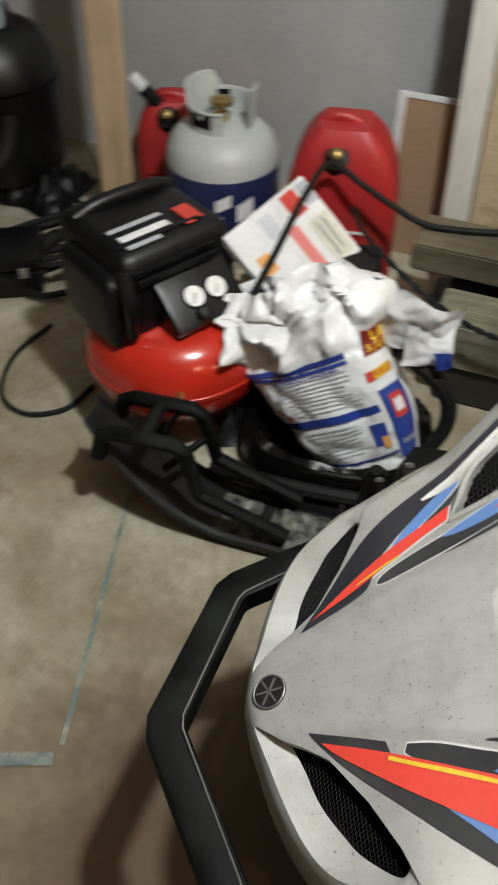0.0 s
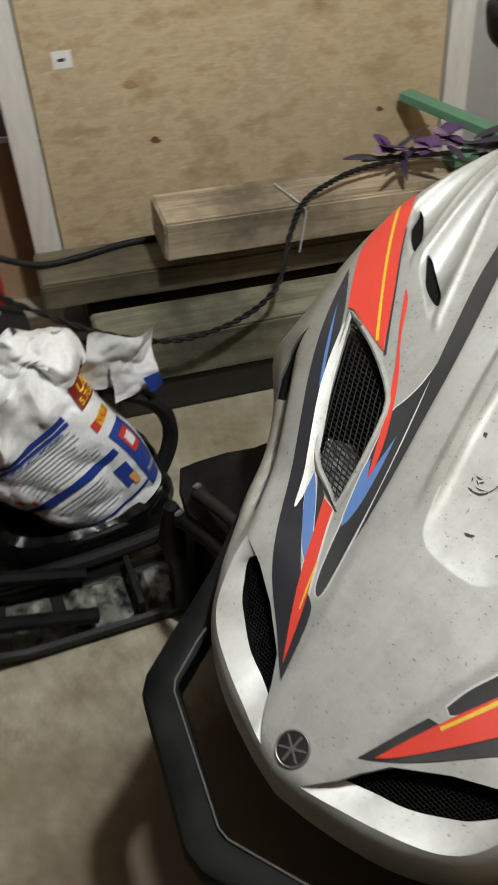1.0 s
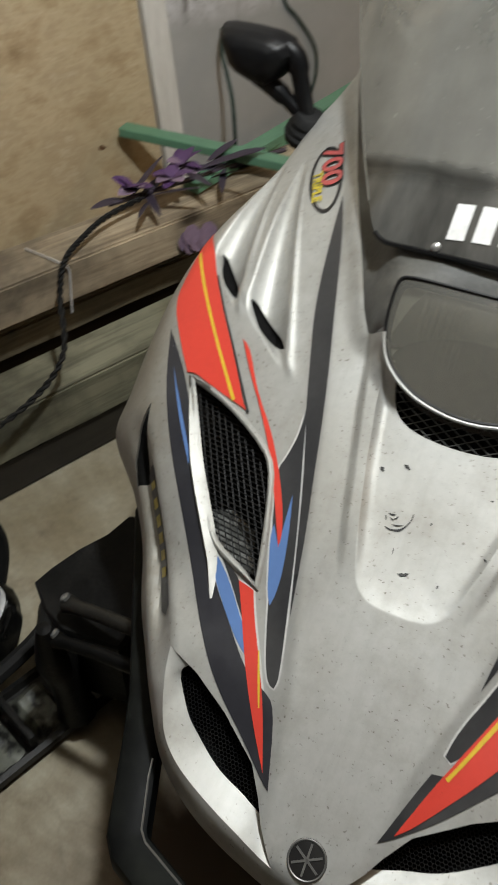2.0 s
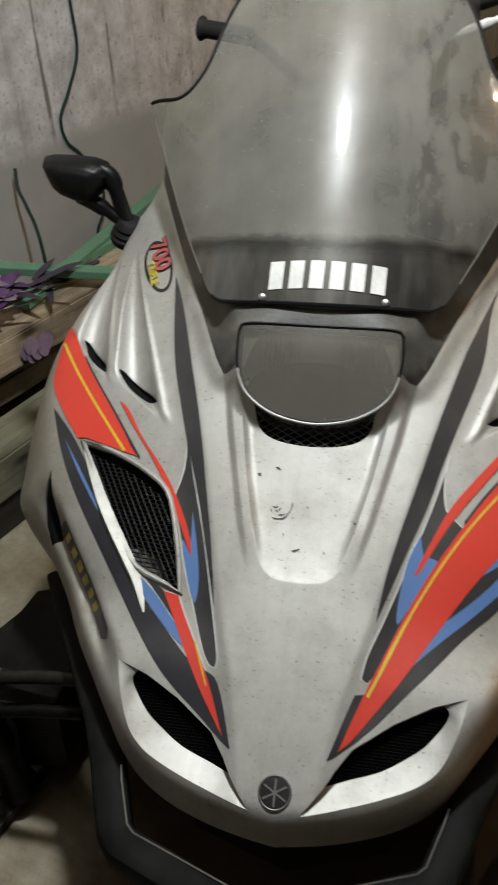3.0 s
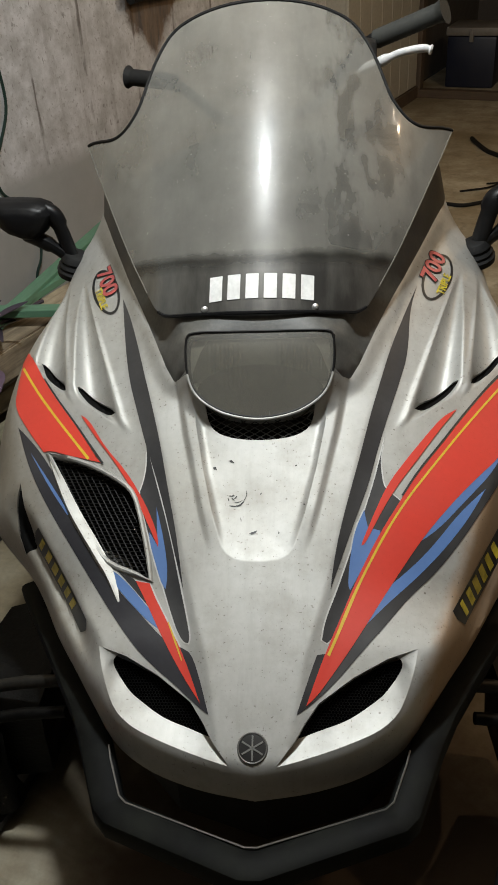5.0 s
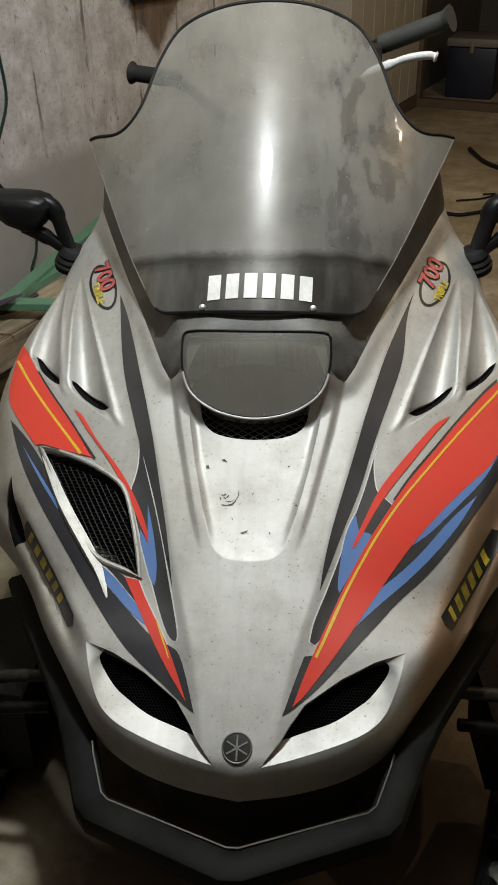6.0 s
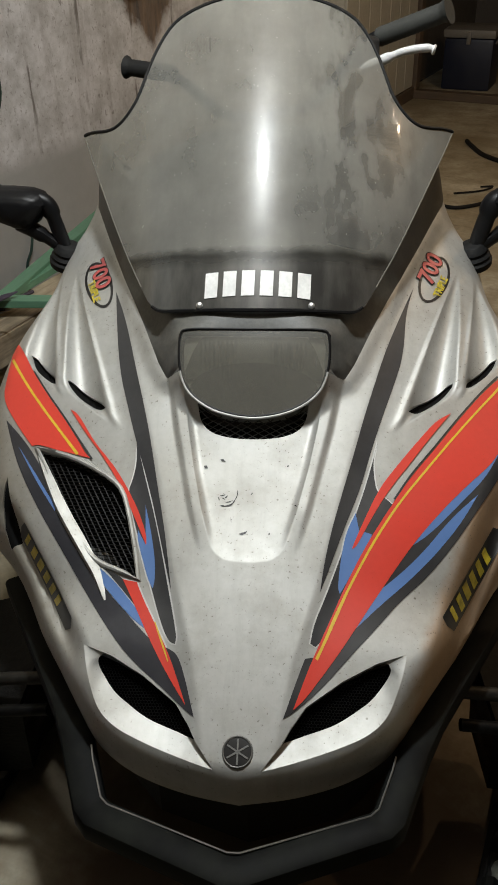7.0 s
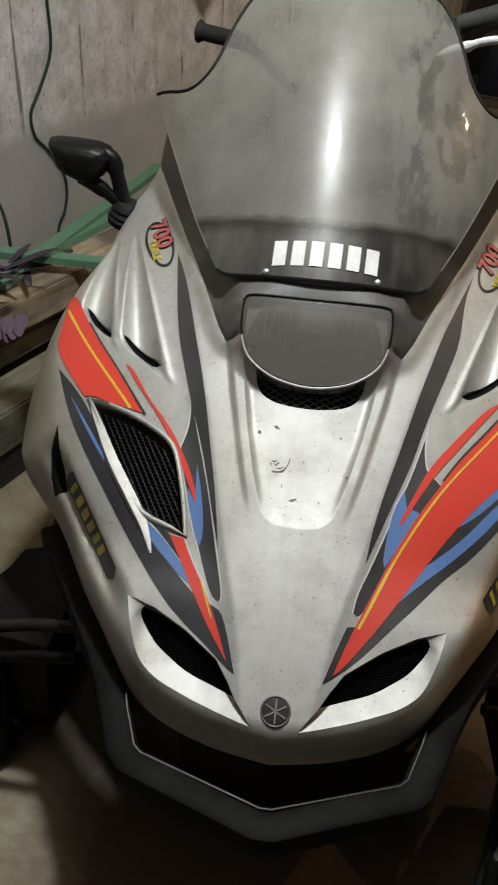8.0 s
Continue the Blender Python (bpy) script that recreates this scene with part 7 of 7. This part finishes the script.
# ---- hoses, cords and rope ----
def cord(name, pts, radius, material, label, category, steps=6, flat=1.0, twist=False):
    path = smooth_path(pts, steps * 5 if twist else steps)
    bm = bmesh.new()
    for turn in ((0.0, math.pi) if twist else (None,)):
        line = path
        if twist:
            line = []
            for i, p in enumerate(path):
                d = (path[min(i + 1, len(path) - 1)] - path[max(i - 1, 0)]).normalized()
                side = d.cross(Vector((0.3, 0.2, 1))).normalized()
                a = i * 0.55 + turn
                line.append(p + 0.5 * radius * (math.cos(a) * side + math.sin(a) * d.cross(side)))
        rod(line, radius * (0.55 if twist else 1.0), 6 if twist else 8, bm, flat=flat)
    return solid(name, bm, material, label, category, ROOM)


cord("rubber_hose", [(-0.84, -0.06, 0.02), (-0.86, 0.0, 0.05), (-0.88, 0.045, 0.13), (-0.88, 0.045, 0.21), (-0.87, 0.01, 0.275), (-0.88, -0.05, 0.30), (-0.93, -0.1, 0.28), (-0.98, -0.13, 0.2), (-1.0, -0.14, 0.02)], 0.017, rubber, "bent black rubber hose standing in a loop", "hose")
cord("rubber_hose", [(-0.70, -0.40, 0.02), (-0.68, -0.25, 0.05), (-0.69, -0.1, 0.06), (-0.73, 0.03, 0.05), (-0.80, 0.08, 0.02)], 0.016, rubber, "black rubber hose lying on the floor", "hose")
rope_pts = [(-0.62, -0.53, 0.02), (-0.68, -0.49, 0.12), (-0.74, -0.45, 0.215), (-0.85, -0.405, 0.305), (-0.95, -0.372, 0.40), (-1.15, -0.373, 0.445), (-1.33, -0.378, 0.43), (-1.335, -0.30, 0.392), (-1.34, -0.22, 0.35), (-1.345, -0.14, 0.318), (-1.36, -0.05, 0.314), (-1.39, 0.06, 0.314), (-1.40, 0.2, 0.314)]
cord("air_hose", rope_pts, 0.0075, rubber, "thin black air hose draped over the can", "hose")
cord("twisted_cord", [(-1.28, -0.30, 0.36), (-1.16, -0.22, 0.36), (-1.08, -0.05, 0.30), (-1.06, 0.10, 0.262), (-1.08, 0.25, 0.27), (-1.10, 0.35, 0.33), (-1.19, 0.41, 0.405), (-1.222, 0.45, 0.457), (-1.25, 0.52, 0.478), (-1.28, 0.60, 0.484), (-1.30, 0.72, 0.486)], 0.0068, rubber, "black twisted cord draped over the timbers", "cord", twist=True)
cord("strap", [(-1.33, 0.415, 0.449), (-1.23, 0.44, 0.451), (-1.216, 0.452, 0.437), (-1.216, 0.450, 0.40), (-1.22, 0.445, 0.33)], 0.0035, paper_white, "thin white strap round the timber", "strap", flat=0.5)
cord("floor_cable", [(-0.84, -0.78, 0.008), (-0.74, -0.80, 0.008), (-0.69, -0.88, 0.008), (-0.73, -0.97, 0.008), (-0.86, -1.02, 0.008), (-1.0, -1.0, 0.01)], 0.006, rubber, "thin black cable curling on the floor", "cable")
cord("wall_cable", [(-1.94, 1.80, 1.6), (-1.941, 1.81, 1.15), (-1.941, 1.824, 1.0), (-1.941, 1.826, 0.844), (-1.941, 1.76, 0.729), (-1.941, 1.70, 0.647), (-1.941, 1.713, 0.566), (-1.94, 1.766, 0.512), (-1.938, 1.84, 0.42), (-1.936, 1.86, 0.34), (-1.93, 1.835, 0.262), (-1.93, 1.79, 0.19), (-1.92, 1.77, 0.01)], 0.0055, green_cord, "dark green rope hanging down the concrete wall", "cable")
cord("garden_rope", [(-1.90, 1.42, 0.56), (-1.88, 1.40, 0.50), (-1.83, 1.38, 0.45), (-1.75, 1.34, 0.36), (-1.72, 1.33, 0.01)], 0.006, green_cord, "dark green rope by the wall", "rope")
cord("floor_cable", [(-1.05, 5.02, 0.012), (-0.98, 4.90, 0.012), (-0.85, 4.72, 0.012), (-0.62, 4.58, 0.012), (-0.3, 4.5, 0.012)], 0.014, rubber, "thick black cable end on the floor", "cable")
cord("floor_cable", [(-0.84, 3.72, 0.01), (-0.74, 3.72, 0.01), (-0.66, 3.80, 0.01), (-0.55, 3.95, 0.01), (-0.3, 4.0, 0.01)], 0.010, rubber, "black cable on the floor", "cable")
cord("floor_cable", [(-0.82, 3.95, 0.008), (-0.70, 4.05, 0.008), (-0.66, 4.15, 0.008), (-0.72, 4.12, 0.008)], 0.005, rubber, "short black cable on the floor", "cable")

cord("wall_pipe", [(-1.90, 2.62, 1.10), (-1.90, 2.74, 1.105), (-1.90, 2.86, 1.10), (-1.90, 3.05, 1.10)], 0.024, rubber, "black pipe clipped along the concrete wall", "pipe")

# ---- painted green slats and artificial flowers on the timbers ----
for x, y, z, rx, rz, l in ((-1.60, 0.855, 0.492, -1.5, -63.0, 0.75), (-1.30, 0.84, 0.453, 1.6, 12.0, 1.1), (-1.36, 0.98, 0.450, 0.6, 3.0, 1.1)):
    solid("painted_board", box(-0.022, 0.022, 0, l, 0, 0.022, 0.003), green_paint, "mint green painted narrow board on the timbers", "board", ROOM @ pose(x, y, z, rx, 0, rz), "painted boards", smooth=False)


def petal(length, width, droop, bm, m):
    rows = []
    for i in range(6):
        k = i / 5
        w = width * math.sin(math.pi * min(0.97, k * 0.9 + 0.08)) ** 0.7
        z = droop * k * k
        rows.append([bm.verts.new(m @ Vector((length * k, w * s, z + 0.15 * w * abs(s)))) for s in (-1, -0.4, 0.4, 1)])
    for a, b in zip(rows, rows[1:]):
        for j in range(3):
            bm.faces.new((a[j], a[j + 1], b[j + 1], b[j]))
    return bm


rng = random.Random(7)
flowers = room_thing("artificial_flowers", "bunch of purple cloth flowers with dark leaves on the timber", "artificial flowers", -1.31, 0.72, 0.456)
for cx, cy, cz in ((0.0, -0.03, 0.05), (0.02, 0.06, 0.055), (-0.03, 0.13, 0.05)):
    for k in range(9):
        m = pose(cx, cy, cz, rng.uniform(-25, 25), rng.uniform(-50, 5), k * 40 + rng.uniform(-12, 12))
        part("petal", petal(rng.uniform(0.038, 0.055), 0.017, -0.012, bmesh.new(), m), petal_purple if k % 7 else petal_pale, flowers)
for k in range(18):
    m = pose(rng.uniform(-0.03, 0.03), rng.uniform(-0.05, 0.25), 0.02 + rng.uniform(0, 0.02), rng.uniform(-30, 30), rng.uniform(-35, 5), rng.uniform(20, 150) if k % 3 else rng.uniform(-60, 20))
    part("leaf", petal(rng.uniform(0.09, 0.15), 0.010, -0.01, bmesh.new(), m), leaf_dark, flowers)
part("stem", rod(smooth_path([(0.0, -0.10, 0.035), (0.0, 0.0, 0.03), (0.0, 0.2, 0.02), (0.01, 0.42, 0.015)], 5), 0.006, 6), leaf_dark, flowers)
for k in range(6):
    m = pose(0.094, 0.05 + rng.uniform(-0.05, 0.06), -0.03 + rng.uniform(-0.03, 0.012), rng.uniform(-20, 20), rng.uniform(82, 92), rng.uniform(-8, 8))
    part("petal", petal(0.05, 0.024, 0.004, bmesh.new(), m), petal_pale, flowers, "pale lilac petal")

# ---- dark clutter by the far corner ----
case = room_thing("tool_case", "black plastic tool case on the floor", "case", -1.13, -1.235, 0, 30)
case.matrix_world = case.matrix_world @ Matrix.Diagonal((0.72, 0.72, 0.72, 1))
part("case_body", box(-0.12, 0.12, -0.16, 0.16, 0.0, 0.11, 0.012), shroud_black, case)
part("case_lid", box(-0.12, 0.12, -0.16, 0.16, 0.114, 0.165, 0.012), shroud_black, case)
part("case_handle", rod(smooth_path([(0.12, -0.05, 0.10), (0.155, -0.045, 0.11), (0.155, 0.045, 0.11), (0.12, 0.05, 0.10)], 4), 0.009, 8), black_plastic, case)
for y in (-0.1, 0.1):
    part("latch", box(0.118, 0.128, y - 0.015, y + 0.015, 0.09, 0.13, 0.003), grey_lid, case, "grey latch")
vac = room_thing("shop_vacuum", "black shop vacuum standing in the corner", "vacuum", -1.62, -1.52, 0, 0)
part("drum", lathe([(0.16, 0.06), (0.17, 0.08), (0.185, 0.30), (0.19, 0.33), (0.19, 0.345), (0.001, 0.346)], 32), shroud_black, vac)
part("motor_head", lathe([(0.185, 0.35), (0.18, 0.40), (0.14, 0.47), (0.09, 0.50), (0.001, 0.505)], 32), shroud_black, vac)
part("handle", rod(smooth_path([(0.0, -0.09, 0.49), (0.0, -0.06, 0.55), (0.0, 0.06, 0.55), (0.0, 0.09, 0.49)], 5), 0.014, 8), black_plastic, vac)
for k in range(4):
    part("castor", lathe([(0.028, 0.0), (0.03, 0.03), (0.02, 0.07)], 12, at=pose(0.13 * math.cos(k * 1.571), 0.13 * math.sin(k * 1.571), 0)), rubber, vac)
part("vacuum_hose", rod(smooth_path([(0.12, 0.12, 0.28), (0.24, 0.16, 0.22), (0.34, 0.05, 0.1), (0.40, -0.1, 0.05), (0.5, 0.05, 0.04), (0.42, 0.28, 0.04), (0.28, 0.34, 0.04)], 8), [0.021 + 0.002 * (i % 2) for i in range(49)], 10), rubber, vac, "ribbed black hose")
bottle = room_thing("spray_bottle", "pale blue bottle on top of the vacuum", "bottle", -1.58, -1.46, 0.50, 0)
part("bottle_body", lathe([(0.03, 0.0), (0.033, 0.01), (0.033, 0.09), (0.02, 0.115), (0.012, 0.12), (0.012, 0.14), (0.001, 0.141)], 18), surface("pale_blue_plastic", (0.35, 0.42, 0.47), (0.25, 0.3, 0.34), 0.35, 0, 8, 90, 0.4, 0.02), bottle)
for i in range(6):
    x, y = -1.30 + 0.10 * math.cos(i * 2.3), -1.05 + 0.13 * math.sin(i * 1.9)
    cord("jumper_cable", [(x - 0.22, y - 0.1, 0.015 + 0.012 * i), (x - 0.05, y + 0.08, 0.03 + 0.014 * i), (x + 0.12, y - 0.02, 0.03 + 0.012 * i), (x + 0.03, y - 0.2, 0.015 + 0.012 * i), (x - 0.2, y - 0.05, 0.02 + 0.012 * i)], 0.009, rubber, "tangled black cable heaped on the floor", "cable")

def heap(x, y, wide, deep, high, seed, yaw, label):
    ob = room_thing("black_tarp", label, "tarp", x, y, 0, yaw)
    bm, rows, n = bmesh.new(), [], 30
    for j in range(n + 1):
        row = []
        for i in range(n + 1):
            u, v = i / n * 2 - 1, j / n * 2 - 1
            r = min(1.0, max(abs(u), abs(v)))
            q = Vector((u * 2.2 + seed, v * 2.2, seed))
            z = high * (1 - r ** 2.2) * (0.55 + 0.9 * abs(noise.noise(q)) + 0.5 * abs(noise.noise(q * 2.3)))
            k = 1 + 0.25 * noise.noise(Vector((u, v, seed * 3)))
            row.append(bm.verts.new((u * wide * k, v * deep * k, max(0.003, z))))
        rows.append(row)
    for a, b in zip(rows, rows[1:]):
        for i in range(n):
            bm.faces.new((a[i], a[i + 1], b[i + 1], b[i]))
    part("sheet", bm, shroud_black, ob, "creased black plastic")


heap(-0.905, -0.40, 0.11, 0.085, 0.13, 3.0, 25, "creased black plastic bag slumped beside the sack")
heap(-1.60, -1.38, 0.13, 0.11, 0.10, 8.0, 0, "black plastic tarp heaped beside the vacuum")

# ---- cooler and oddments in the storage bay ----
cooler = room_thing("cooler", "dark blue cooler with a grey lid in the dim bay", "cooler", -1.53, 6.78, -0.01, 4)
cooler.matrix_world = cooler.matrix_world @ Matrix.Diagonal((0.8, 0.9, 0.95, 1))
part("cooler_body", box(-0.24, 0.24, -0.20, 0.20, 0.0, 0.40, 0.025), blue_plastic, cooler)
part("cooler_lid", box(-0.255, 0.255, -0.215, 0.215, 0.403, 0.47, 0.02), grey_lid, cooler, "grey plastic lid")
part("cooler_handle", rod(smooth_path([(0.25, -0.13, 0.36), (0.275, -0.12, 0.40), (0.275, 0.12, 0.40), (0.25, 0.13, 0.36)], 4), 0.010, 8), grey_lid, cooler, "grey handle")
part("latch", box(-0.02, 0.02, -0.232, -0.2, 0.36, 0.45, 0.006), grey_lid, cooler)
lumber = room_thing("scrap_board", "brown scrap board lying in the dim bay", "board", -0.85, 6.75, -0.01, 25)
part("plank", box(-0.12, 0.12, -0.35, 0.35, 0.0, 0.04, 0.004), sill_wood, lumber, smooth=False)
crate = room_thing("wooden_crate", "small brown wooden crate in the dim bay", "crate", -0.62, 7.05, -0.01, 15)
for k in range(3):
    part("slat", box(-0.18, 0.18, -0.2, -0.185, 0.02 + k * 0.1, 0.10 + k * 0.1, 0.003), sill_wood, crate, smooth=False)
    part("slat", box(-0.18, 0.18, 0.185, 0.2, 0.02 + k * 0.1, 0.10 + k * 0.1, 0.003), sill_wood, crate, smooth=False)
    part("slat", box(-0.195, -0.18, -0.2, 0.2, 0.02 + k * 0.1, 0.10 + k * 0.1, 0.003), sill_wood, crate, smooth=False)
part("base", box(-0.18, 0.18, -0.185, 0.185, 0.0, 0.015), sill_wood, crate, smooth=False)
